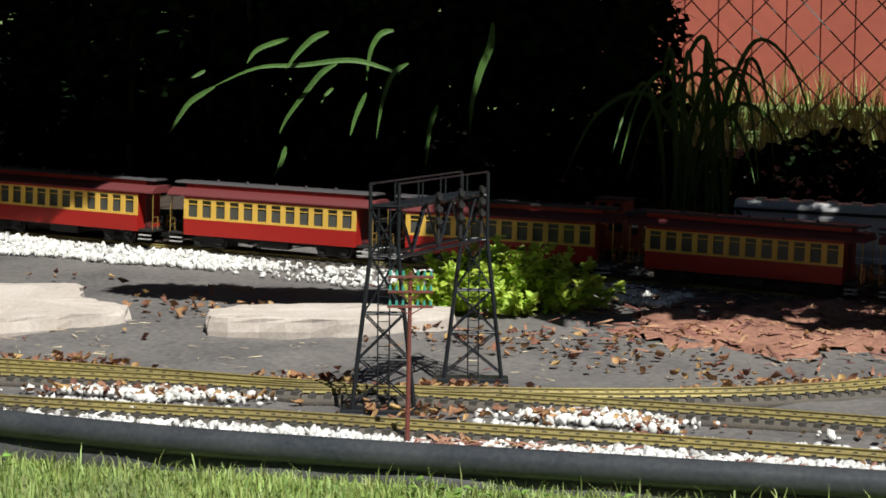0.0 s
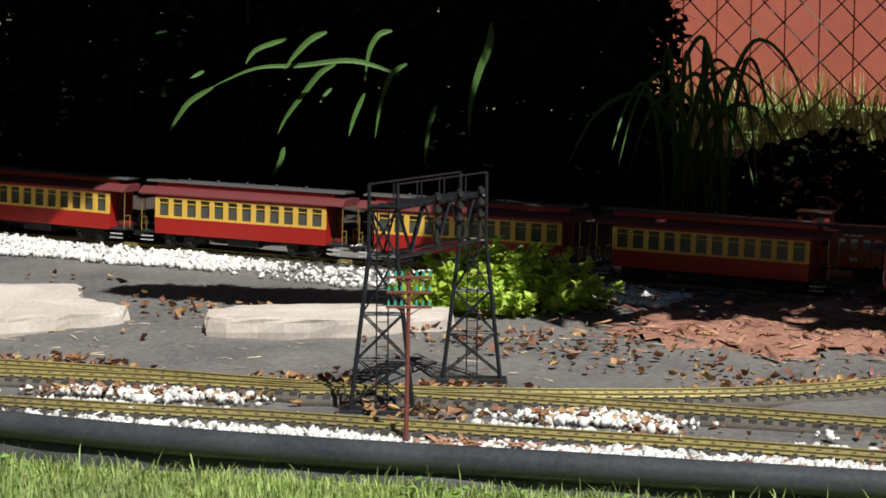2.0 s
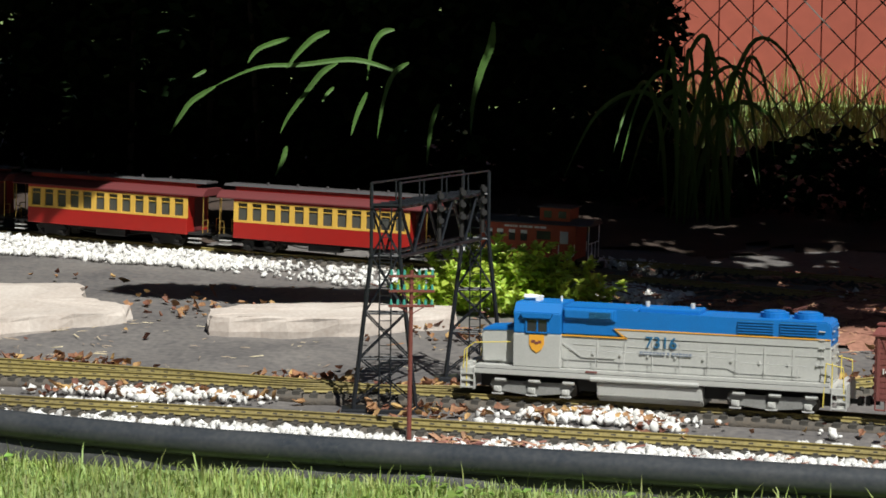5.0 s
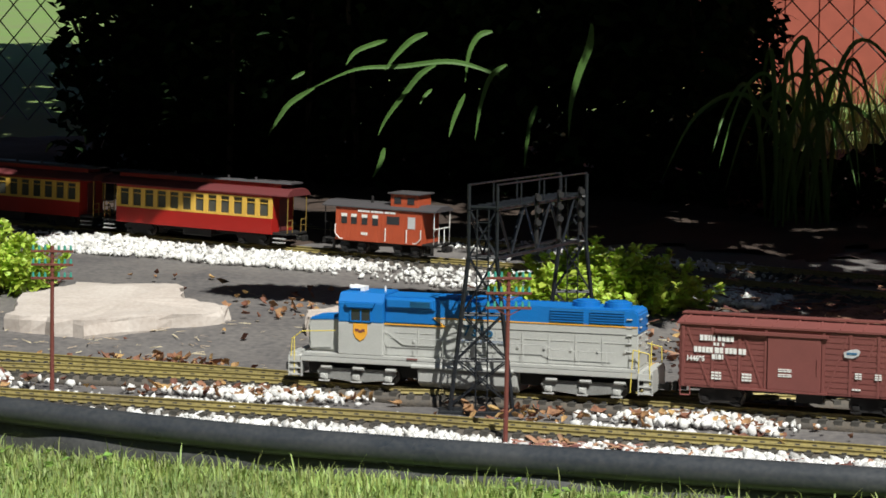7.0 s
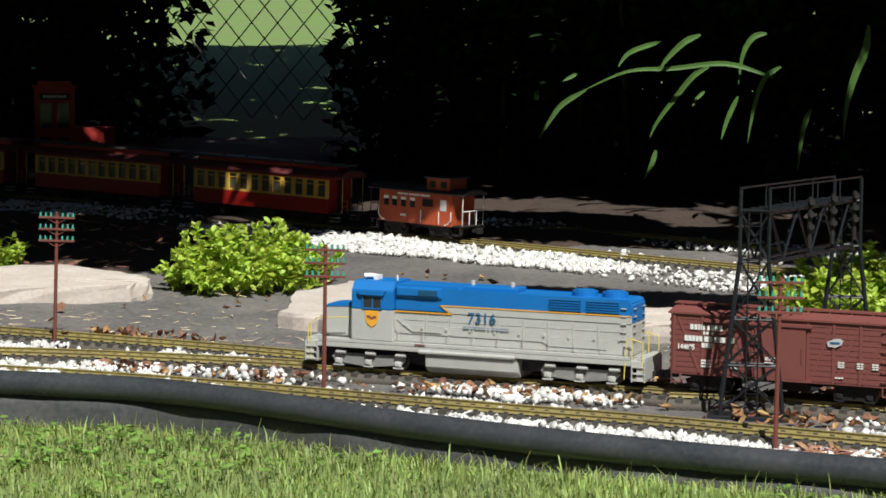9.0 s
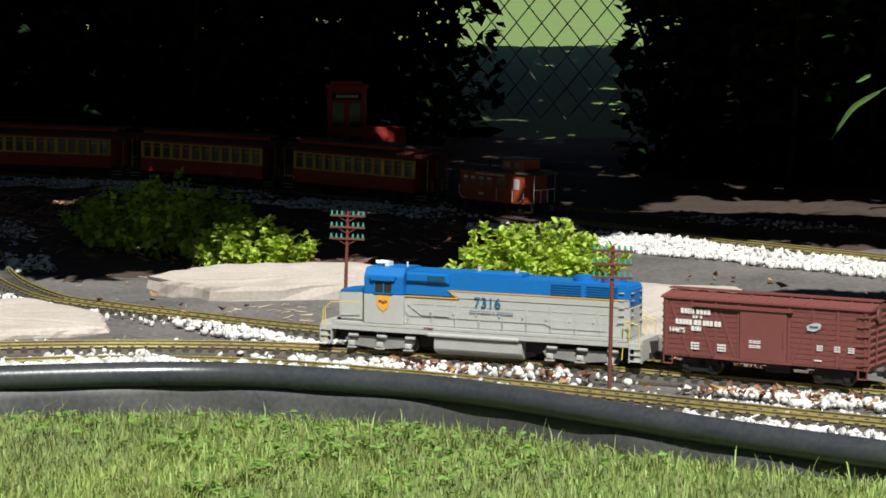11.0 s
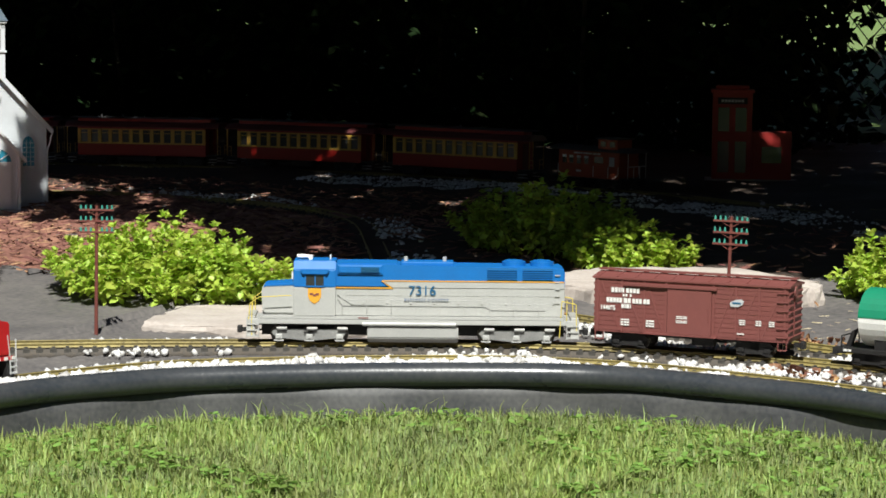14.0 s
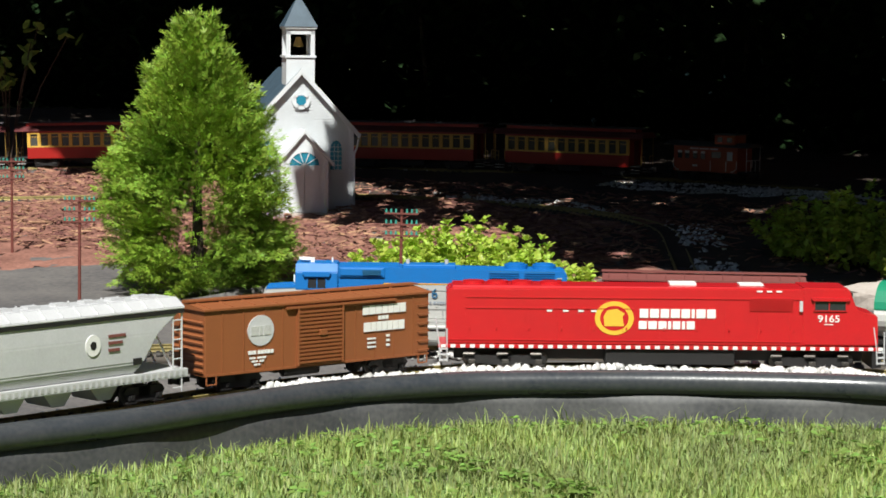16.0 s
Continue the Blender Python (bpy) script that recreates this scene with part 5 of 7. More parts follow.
# bark chips
chip_v = np.array([(-1, -0.16, -0.05), (1, -0.2, -0.05), (1, 0.16, -0.04), (-1, 0.2, -0.05), (-0.9, -0.1, 0.09), (0.9, -0.12, 0.08), (0.85, 0.1, 0.1), (-0.95, 0.12, 0.08)])
chip_f = np.array([(0, 1, 5), (0, 5, 4), (1, 2, 6), (1, 6, 5), (2, 3, 7), (2, 7, 6), (3, 0, 4), (3, 4, 7), (4, 5, 6), (4, 6, 7)])
ch = np.concatenate([
    np.stack([RNG.normal(1.010, 0.364, 1500), RNG.normal(4.906, 0.181, 1500)], 1),
    clumpy(beside(FRONT, fs - 3.89, fs - 2.04, -0.10, -0.045, 900), 6, 0.2),
    np.stack([RNG.uniform(-7.44, -2.82, 14000), RNG.uniform(4.73, 6.37, 14000)], 1),
    np.stack([RNG.uniform(0.20, 1.42, 400), RNG.uniform(5.07, 5.52, 400)], 1),
    np.stack([RNG.uniform(-3.35, -1.67, 500), RNG.uniform(5.20, 6.04, 500)], 1),
])
gap = np.min(np.hypot(ch[:, None, 0] - SIDING[0][None, ::2, 0], ch[:, None, 1] - SIDING[0][None, ::2, 1]), axis=1)
ch = ch[gap > 0.05]
z = bed_z(ch[:, 0], ch[:, 1]) + 0.008 + RNG.uniform(0, 0.008, len(ch))
v, f = scatter(np.concatenate([ch, z[:, None]], 1), chip_v, chip_f, RNG.uniform(0.006, 0.022, len(ch)) * np.where(RNG.uniform(0, 1, len(ch)) < 0.06, 1.7, 1.0), tilt=0.3, jitter=0.25)
bulk("bark_chips", v, f, MULCH, label="loose reddish bark chips", category="mulch")


# straw and stem bits
st_ = np.concatenate([
    np.stack([RNG.uniform(-2.4, 1.3, 420), RNG.uniform(4.3, 5.2, 420)], 1),
    np.stack([RNG.uniform(-1.9, -0.6, 260), RNG.uniform(4.35, 4.8, 260)], 1),
])
z = bed_z(st_[:, 0], st_[:, 1]) + RNG.uniform(0.002, 0.006, len(st_))
v, f = scatter(np.concatenate([st_, z[:, None]], 1), chip_v * np.array([1.0, 0.35, 0.6]), chip_f, RNG.uniform(0.004, 0.016, len(st_)), tilt=0.2, jitter=0.3)
STRAW = material("straw", (0.50, 0.42, 0.30), 0.8, 0, 0.4, scale=30, fine=150, tint=(0.3, 0.22, 0.14))
bulk("straw_bits", v, f, STRAW, label="pale straw and stem bits on the fabric", category="plant litter")


# ---- paving stones ----
def slab(corners, h, label, seed):
    rnd = random.Random(seed)
    bm = bmesh.new()
    ring = []
    k = len(corners)
    for i, (x, y) in enumerate(corners):
        x2, y2 = corners[(i + 1) % k]
        for a in range(6):
            u = a / 6
            ring.append((x + (x2 - x) * u + rnd.uniform(-0.008, 0.008), y + (y2 - y) * u + rnd.uniform(-0.008, 0.008)))
    cx, cy = sum(p[0] for p in ring) / len(ring), sum(p[1] for p in ring) / len(ring)
    levels = [(1.0, -0.01), (1.004, h * 0.35), (0.995, h * 0.8), (0.985, h), (0.9, h + 0.002), (0.6, h + 0.003)]
    rows = []
    for sc, z in levels:
        rows.append([bm.verts.new((cx + (x - cx) * sc + rnd.uniform(-0.003, 0.003), cy + (y - cy) * sc + rnd.uniform(-0.003, 0.003), z + float(rise(x, y)) + rnd.uniform(-0.0018, 0.0018))) for x, y in ring])
    for a, b in zip(rows, rows[1:]):
        for i in range(len(ring)):
            bm.faces.new((a[i], a[(i + 1) % len(ring)], b[(i + 1) % len(ring)], b[i]))
    top = bm.verts.new((cx, cy, h + 0.003 + float(rise(cx, cy))))
    for i in range(len(ring)):
        bm.faces.new((rows[-1][i], rows[-1][(i + 1) % len(ring)], top))
    bm.faces.new(rows[0][::-1])
    ob = part("paving_stone", bm, SLAB, None, label)
    ob["category"], ob["group"] = "paving stone", "flat stones on the bed"
    return ob


slab([(-1.135, 4.708), (-0.958, 4.647), (-0.683, 4.773), (-0.683, 4.84), (-0.798, 4.931), (-0.82, 5.096), (-1.058, 5.102), (-1.159, 4.951)], 0.045, "flat irregular beige sandstone slab on the fabric", 1)
slab([(-0.502, 4.712), (-0.17, 4.714), (0.023, 4.776), (0.013, 4.865), (-0.179, 4.893), (-0.437, 4.866), (-0.508, 4.802)], 0.045, "long beige sandstone slab beside the leafy shrub", 2)
slab([(-1.987, 4.787), (-1.553, 4.95), (-1.513, 5.014), (-1.545, 5.08), (-1.776, 5.194), (-2.108, 5.093), (-2.198, 4.901)], 0.048, "large pinkish sandstone slab beside the siding", 3)
slab([(-2.782, 4.142), (-2.483, 4.137), (-2.203, 4.355), (-2.085, 4.427), (-2.168, 4.593), (-2.392, 4.711), (-2.652, 4.652), (-2.705, 4.472), (-2.866, 4.405)], 0.02, "low flat beige stone beside the curve", 4)


# ---- leafy shrubs ----
def leafy(name, cx, cy, rx, ry, h, n, leaf, mat, label, seed):
    rng = np.random.default_rng(seed)
    t = thing(name, label, "shrub", "leafy shrubs")
    # upright sprigs that lean out, with pairs of leaves and a rosette at the tip
    k = max(60, n // 30)
    a, r = rng.uniform(0, 2 * np.pi, k), np.sqrt(rng.uniform(0, 1, k))
    ground_z = float(rise(cx, cy))
    foot = np.stack([cx + rx * 0.66 * r * np.cos(a), cy + ry * 0.66 * r * np.sin(a), np.full(k, ground_z)], 1)
    hh = h * (1.02 - 0.55 * r**2.2) * rng.choice([0.6, 0.8, 0.95, 1.08, 1.22], k, p=[0.2, 0.25, 0.3, 0.17, 0.08])
    tip = foot + np.stack([rx * 0.36 * r * np.cos(a) + rng.normal(0, 0.012, k), ry * 0.36 * r * np.sin(a) + rng.normal(0, 0.012, k), hh], 1)
    bm = bmesh.new()
    for p, q2 in zip(foot[:40], tip[:40]):
        rod(p, q2, 0.0016, 4, 0.0007, bm)
    part("stem", bm, STEM, t)
    lv = np.array([(0, 0, 0), (0.30, 0.27, 0.07), (0.5, 0, -0.03), (0.30, -0.27, 0.07), (0.68, 0.27, 0.05), (0.68, -0.27, 0.05), (1.02, 0, -0.12)])
    lf = np.array([(0, 2, 1), (0, 3, 2), (1, 2, 4), (2, 3, 5), (2, 6, 4), (2, 5, 6)])
    V, Fc, c = [], [], 0
    for p, q2 in zip(foot, tip):
        m = 30
        u = np.concatenate([1 - rng.uniform(0.04, 0.75, 20), np.full(10, 1.0)])
        pos = p + (q2 - p) * u[:, None]
        pos[20:, 2] += rng.uniform(-0.004, 0.006, 10)
        yaw = np.concatenate([rng.uniform(0, 2 * np.pi, 20), np.arange(10) * 2.4 + rng.uniform(0, 6)])
        pit = np.concatenate([rng.normal(0.1, 0.55, 20), rng.uniform(0.15, 1.1, 10)])
        rol = rng.normal(0, 0.5, m)
        sz = leaf * np.concatenate([rng.uniform(0.6, 1.15, 20), rng.uniform(0.4, 0.85, 10)])
        cy_, sy_, cp_, sp_ = np.cos(yaw), np.sin(yaw), np.cos(pit), np.sin(pit)
        X = np.stack([cy_ * cp_, sy_ * cp_, sp_], -1)
        Y0 = np.stack([-sy_, cy_, 0 * cy_], -1)
        Z0 = np.cross(X, Y0)
        M = np.stack([X, Y0 * np.cos(rol)[:, None] + Z0 * np.sin(rol)[:, None], Z0 * np.cos(rol)[:, None] - Y0 * np.sin(rol)[:, None]], -1)
        W = np.einsum("nij,nkj->nki", M, lv[None] * sz[:, None, None]) + pos[:, None]
        V.append(W.reshape(-1, 3))
        Fc.append((lf[None] + (np.arange(m) * len(lv))[:, None, None] + c).reshape(-1, 3))
        c += m * len(lv)
    bulk("foliage", np.concatenate(V), np.concatenate(Fc), mat, t)
    return t


leafy("leafy_shrub", 0.141, 5.051, 0.256, 0.174, 0.131, 6400, 0.0245, SHRUB, "bright yellow-green mint shrub behind the signal bridge", 1)
leafy("leafy_shrub", -1.318, 5.184, 0.212, 0.165, 0.136, 5000, 0.024, SHRUB, "bright yellow-green mint shrub between the slabs", 2)
leafy("leafy_shrub", -2.398, 5.469, 0.270, 0.187, 0.172, 5200, 0.026, SHRUB, "mint shrub half in the shade of the trees", 3)
leafy("leafy_shrub", -2.080, 5.266, 0.176, 0.124, 0.109, 2600, 0.024, SHRUB, "low mint shrub at the edge of the shade", 4)
leafy("leafy_shrub", -3.004, 4.551, 0.341, 0.186, 0.163, 7600, 0.026, SHRUB, "bright mint shrub beside the curve", 5)


# ---- conifer ----
def conifer(cx, cy, h, r):
    rng = np.random.default_rng(11)
    t = thing("arborvitae", "dense bright green dwarf arborvitae with a blunt conical crown", "conifer")
    part("trunk", rod((cx, cy, -0.01), (cx, cy, h * 0.6), 0.018, 8, 0.006), BARK, t)
    # branchlets that leave an inner shell outwards and upwards, each a feathery frond
    k = 2900
    tuft = rng.integers(0, 260, k)
    u = np.clip((rng.uniform(0, 1, 260) ** 0.9)[tuft] + rng.normal(0, 0.030, k), 0, 1)
    a = rng.uniform(0, 2 * np.pi, 260)[tuft] + rng.normal(0, 0.12, k)
    prof = r * np.interp(u, [0, 0.10, 0.3, 0.5, 0.7, 0.86, 1.0], [0.72, 0.96, 1.0, 0.93, 0.72, 0.44, 0.12])
    prof *= rng.normal(1.0, 0.07, 260)[tuft] + 0.06 * np.sin(3 * a + 5 * u)
    length = rng.uniform(0.07, 0.12, k) * (1 - 0.25 * u)
    depth = 0.62 + 1.1 * rng.uniform(0, 1, k) ** 2
    root = np.stack([cx + np.maximum(0.01, prof - length * depth) * np.cos(a), cy + np.maximum(0.01, prof - length * depth) * np.sin(a), 0.0 + u * (h - 0.085)], 1)
    lift = 0.05 + 0.95 * u**1.4 + rng.normal(0, 0.22, k)
    yaw = a + rng.normal(0, 0.35, k)
    # leaders standing above the crown
    for q, (dx, dy, z0, g) in enumerate(((-0.035, 0.0, 0.57, 0.15), (-0.02, 0.01, 0.56, 0.13), (0.075, -0.02, 0.53, 0.13), (0.095, 0.03, 0.51, 0.14), (-0.075, -0.04, 0.50, 0.12), (0.02, 0.03, 0.57, 0.10), (0.12, -0.05, 0.45, 0.13), (-0.125, -0.03, 0.43, 0.12), (0.05, 0.0, 0.54, 0.12))):
        root[q], lift[q], length[q], u[q] = (cx + dx, cy + dy, z0), 1.35, g, 1.0
    D = np.stack([np.cos(yaw) * np.cos(lift), np.sin(yaw) * np.cos(lift), np.sin(lift)], 1)
    S = np.cross(D, np.array([0, 0, 1.0]))
    S /= np.linalg.norm(S, axis=1)[:, None] + 1e-9
    N = np.cross(S, D)
    tw = rng.normal(0, 0.8, k)
    S, N = S * np.cos(tw)[:, None] + N * np.sin(tw)[:, None], N * np.cos(tw)[:, None] - S * np.sin(tw)[:, None]
    # twigs alternate along each frond; a twig is three narrow fingers
    per = 20
    e = np.tile(np.linspace(0.12, 1.0, per), (k, 1)) + rng.normal(0, 0.02, (k, per))
    side = np.where(np.arange(per) % 2, 1.0, -1.0)[None] * (1 - 0.75 * e)
    pos = root[:, None] + D[:, None] * (e * length[:, None])[..., None] + S[:, None] * (side * 0.010)[..., None] + N[:, None] * rng.normal(0, 0.006, (k, per))[..., None]
    ang = np.sign(side) * rng.uniform(0.35, 0.95, (k, per)) * (1.05 - 0.7 * e)
    X = D[:, None] * np.cos(ang)[..., None] + S[:, None] * np.sin(ang)[..., None] + N[:, None] * rng.normal(0, 0.25, (k, per))[..., None]
    X /= np.linalg.norm(X, axis=2)[..., None]
    Yv = np.cross(N[:, None] + 0 * X, X)
    Yv /= np.linalg.norm(Yv, axis=2)[..., None]
    M = np.stack([X, Yv, np.cross(X, Yv)], -1).reshape(-1, 3, 3)
    sv_, sf_ = [], []
    for q, (d, l) in enumerate(((-0.62, 0.72), (0.0, 1.0), (0.62, 0.72))):
        c, s = math.cos(d), math.sin(d)
        b = q * 4
        sv_ += [(0.0, 0.0, 0.0), (0.55 * l * c - 0.085 * s, 0.55 * l * s + 0.085 * c, 0.04), (0.55 * l * c + 0.085 * s, 0.55 * l * s - 0.085 * c, 0.04), (l * c, l * s, -0.02)]
        sf_ += [(b, b + 2, b + 1), (b + 1, b + 2, b + 3)]
    sv_, sf_ = np.array(sv_), np.array(sf_)
    n = k * per
    sz = rng.uniform(0.012, 0.023, n)
    W = np.einsum("nij,nkj->nki", M, sv_[None] * sz[:, None, None]) + pos.reshape(-1, 1, 3)
    F = sf_[None] + (np.arange(n) * len(sv_))[:, None, None]
    bulk("crown", W.reshape(-1, 3), F.reshape(-1, 3), CONIFER, t)
    return t


conifer(-3.731, 4.410, 0.709, 0.222)


# ---- lawn grass ----
n = 96000
s = RNG.uniform(0, 1, n)
q, ss = BEAD
sel = RNG.uniform(8.19, ss[-1] - 1.70, n)
p = np.stack([np.interp(sel, ss, q[:, 0]), np.interp(sel, ss, q[:, 1])], 1)
d = np.stack([np.interp(sel + 0.02, ss, q[:, 0]), np.interp(sel + 0.02, ss, q[:, 1])], 1) - p
d /= np.linalg.norm(d, axis=1)[:, None] + 1e-9
away = 0.03 + 0.85 * RNG.uniform(0, 1, n) ** 1.15
p = p + np.stack([d[:, 1], -d[:, 0]], 1) * away[:, None]
hgt = RNG.uniform(0.012, 0.032, n) * np.where(RNG.uniform(0, 1, n) < 0.05, 1.8, 1.0)
az_, ln = RNG.uniform(0, 2 * np.pi, n), RNG.uniform(0.1, 0.9, n)
base = np.stack([p[:, 0], p[:, 1], lawn_z(p[:, 0], p[:, 1]) - 0.004], 1)
side = np.stack([-np.sin(az_), np.cos(az_), 0 * az_], 1) * RNG.uniform(0.0008, 0.0016, n)[:, None]
lean = np.stack([np.cos(az_), np.sin(az_), 0 * az_], 1) * (hgt * ln)[:, None]
up = np.stack([0 * hgt, 0 * hgt, hgt], 1)
W = np.stack([base - side, base + side, base + up * 0.6 + lean * 0.35 - side * 0.8, base + up * 0.6 + lean * 0.35 + side * 0.8, base + up * (1 - 0.25 * ln[:, None]) + lean], 1)
F = np.array([(0, 1, 3), (0, 3, 2), (2, 3, 4)])[None] + (np.arange(n) * 5)[:, None, None]
bulk("lawn_grass", W.reshape(-1, 3), F.reshape(-1, 3), BLADE, label="short green lawn grass blades", category="grass")

# clover and lawn weeds
n = 1500
sel = RNG.uniform(8.59, ss[-1] - 2.57, n)
p = np.stack([np.interp(sel, ss, q[:, 0]), np.interp(sel, ss, q[:, 1])], 1)
d = np.stack([np.interp(sel + 0.02, ss, q[:, 0]), np.interp(sel + 0.02, ss, q[:, 1])], 1) - p
d /= np.linalg.norm(d, axis=1)[:, None] + 1e-9
p = p + np.stack([d[:, 1], -d[:, 0]], 1) * RNG.uniform(0.08, 0.75, (n, 1))
keep = np.sin(5 * p[:, 0] + 1) + np.sin(9 * p[:, 1]) > -0.4
p = p[keep]
cl_v = np.array([(0, 0, 0), (0.5, 0.38, 0.12), (1.0, 0.18, 0.05), (1.0, -0.18, 0.05), (0.5, -0.38, 0.12)])
cl_f = np.array([(0, 2, 1), (0, 3, 2), (0, 4, 3)])
c3 = np.repeat(np.concatenate([p, (lawn_z(p[:, 0], p[:, 1]) + RNG.uniform(0.018, 0.03, len(p)))[:, None]], 1), 3, 0)
v, f = scatter(c3, cl_v, cl_f, RNG.uniform(0.009, 0.018, len(c3)), tilt=0.4)
bulk("clover", v, f, CLOVER, label="patches of clover in the lawn", category="clover")


# ---- trees that shade the back ----
def leaf_cloud(n, sampler, lo, hi, rng):
    lv = np.array([(-0.5, 0, 0), (0, 0.32, 0.08), (0, -0.32, 0.08), (0.55, 0, -0.05)])
    lf = np.array([(0, 2, 1), (1, 2, 3)])
    c = sampler(n)
    return scatter(c, lv, lf, rng.uniform(lo, hi, len(c)), tilt=1.0)


def tree(name, x, y, trunk_r, trunk_h, crown, n, leaf, label, seed, lean=(0, 0)):
    """crown: list of (cx, cy, cz, rx, ry, rz) clumps, relative to the world."""
    rng = np.random.default_rng(seed)
    t = thing(name, label, "tree")
    top = Vector((x + lean[0], y + lean[1], trunk_h))
    bm = rod((x, y, float(lawn_z(x, y)) - 0.05), (x + lean[0] * 0.5, y + lean[1] * 0.5, trunk_h * 0.5), trunk_r, 10, trunk_r * 0.85)
    rod((x + lean[0] * 0.5, y + lean[1] * 0.5, trunk_h * 0.5), top, trunk_r * 0.85, 10, trunk_r * 0.7, bm)
    part("trunk", bm, BARK, t)
    lb = bmesh.new()
    for c in sorted(crown, key=lambda c: (Vector(c[:3]) - top).length)[:6]:
        rod(top, top.lerp(Vector(c[:3]), 0.9), trunk_r * 0.35, 6, trunk_r * 0.1, lb)
    part("limb", lb, BARK, t)
    per = n // len(crown)
    V, Fc, k = [], [], 0
    for c in crown:
        g = rng.normal(0, 1, (per, 3))
        g /= np.linalg.norm(g, axis=1)[:, None]
        g *= rng.uniform(0.35, 1.0, (per, 1)) ** 0.6
        pts = g * np.array(c[3:6]) + np.array(c[:3])
        v, f = leaf_cloud(per, lambda m: pts, leaf * 0.7, leaf * 1.3, rng)
        V.append(v)
        Fc.append(f + k)
        k += len(v)
    bulk("crown", np.concatenate(V), np.concatenate(Fc), CANOPY, t)
    return t


def clumps(regions, rng, step=0.42, r=0.36):
    """Crown clumps whose shade falls on the given ground rectangles (x0, x1, y0, y1)."""
    out = []
    for x0, x1, y0, y1 in regions:
        for a in np.arange(x0 + 0.15, x1, step):
            for b in np.arange(y0 + 0.3, y1, step):
                z = rng.uniform(1.55, 2.35)
                gx_, gy_ = a + rng.uniform(-0.12, 0.12), b + rng.uniform(-0.06, 0.16)
                out.append((gx_ + z * SUN_TO.x / SUN_TO.z, gy_ + z * SUN_TO.y / SUN_TO.z, z + float(lawn_z(gx_, gy_)) + 0.06, r * rng.uniform(0.85, 1.2), r * rng.uniform(0.85, 1.2), r * 0.45))
    return out


def shadow_limb(x0, x1, y, rng):
    """Small unseen leaf clumps, hung so that their shadow falls along one ground line."""
    out = []
    for a in np.linspace(x0, x1, 6):
        z = rng.uniform(1.5, 1.7)
        out.append((a + z * SUN_TO.x / SUN_TO.z, y + rng.uniform(-0.02, 0.04) + z * SUN_TO.y / SUN_TO.z, z, 0.11, 0.05, 0.05))
    return out


crng = np.random.default_rng(3)
tree("shade_tree", 0.58, 7.15, 0.055, 1.9, clumps([(0.33, 4.39, 4.75, 9.70), (-0.01, 0.31, 5.36, 9.70)], crng), 26000, 0.13, "tree with a dark trunk and dense crown shading the track", 21)
# Limb clumps at y 6.1 to 6.4 are added, unseen, to darken the soil.
tree("shade_tree", -1.46, 8.04, 0.045, 2.0, clumps([(-1.30, 0.21, 6.78, 9.70), (-3.19, -2.32, 5.00, 9.70), (-2.27, -1.30, 5.35, 9.70)], crng) + shadow_limb(-0.65, -0.11, 5.21, crng) + shadow_limb(-1.3, -0.7, 6.12, crng) + shadow_limb(-0.7, -0.05, 6.10, crng) + shadow_limb(-1.3, -0.7, 6.28, crng) + shadow_limb(-0.7, -0.05, 6.26, crng) + shadow_limb(-1.3, -0.6, 6.42, crng), 34000, 0.13, "slim dark tree with a wide shading crown", 22)
tree("shade_tree", -8.05, 9.20, 0.12, 2.2, clumps([(-10.75, -3.19, 6.05, 9.70), (-4.09, -3.09, 5.38, 5.99)], crng), 46000, 0.13, "dark tree with a dense crown beyond the church", 23)
tree("shade_tree", -5.20, 11.60, 0.12, 2.3, clumps([(-7.40, -0.95, 9.75, 12.90)], crng, 0.7, 0.55), 16000, 0.2, "dark tree shading the lawn beyond the fence", 24)


# ---- hedge, its leaf colour darkened to near black for the deep shade ----
def hedge(name, x0, y0, x1, y1, depth, h, n, label, seed, leaf=0.06):
    rng = np.random.default_rng(seed)
    t = thing(name, label, "hedge")
    u = rng.uniform(0, 1, n)
    d = rng.uniform(-0.5, 0.5, n) * depth
    L = math.hypot(x1 - x0, y1 - y0)
    nx, ny = -(y1 - y0) / L, (x1 - x0) / L
    top = h * (0.8 + 0.2 * np.sin(u * 17 + seed) * np.sin(u * 7 + 2))
    z = rng.uniform(0, 1, n) ** 0.8 * top
    px, py = x0 + (x1 - x0) * u + nx * d, y0 + (y1 - y0) * u + ny * d
    c = np.stack([px, py, z + rise(px, py) - 0.03], 1)
    v, f = leaf_cloud(n, lambda m: c, leaf * 0.6, leaf * 1.4, rng)
    bulk("foliage", v, f, SHADED_LEAF, t)
    st = bmesh.new()
    for k in range(int(L * 4)):
        w = rng.uniform(0, 1)
        a = rng.uniform(-0.5, 0.5) * depth
        px, py = x0 + (x1 - x0) * w + nx * a, y0 + (y1 - y0) * w + ny * a
        g = float(rise(px, py))
        rod((px, py, g - 0.05), (px + rng.uniform(-0.1, 0.1), py + rng.uniform(-0.1, 0.1), g + h * 0.8), 0.012, 5, 0.004, st)
    part("stem", st, BARK, t)
    return t


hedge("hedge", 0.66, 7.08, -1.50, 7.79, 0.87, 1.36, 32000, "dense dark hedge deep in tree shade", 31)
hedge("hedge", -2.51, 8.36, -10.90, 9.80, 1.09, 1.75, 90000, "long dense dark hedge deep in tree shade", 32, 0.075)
hedge("low_hedge", 2.68, 6.01, 0.58, 6.81, 0.42, 0.29, 4500, "low weeds along the fence, leaf colour darkened as in shade", 33, 0.045)


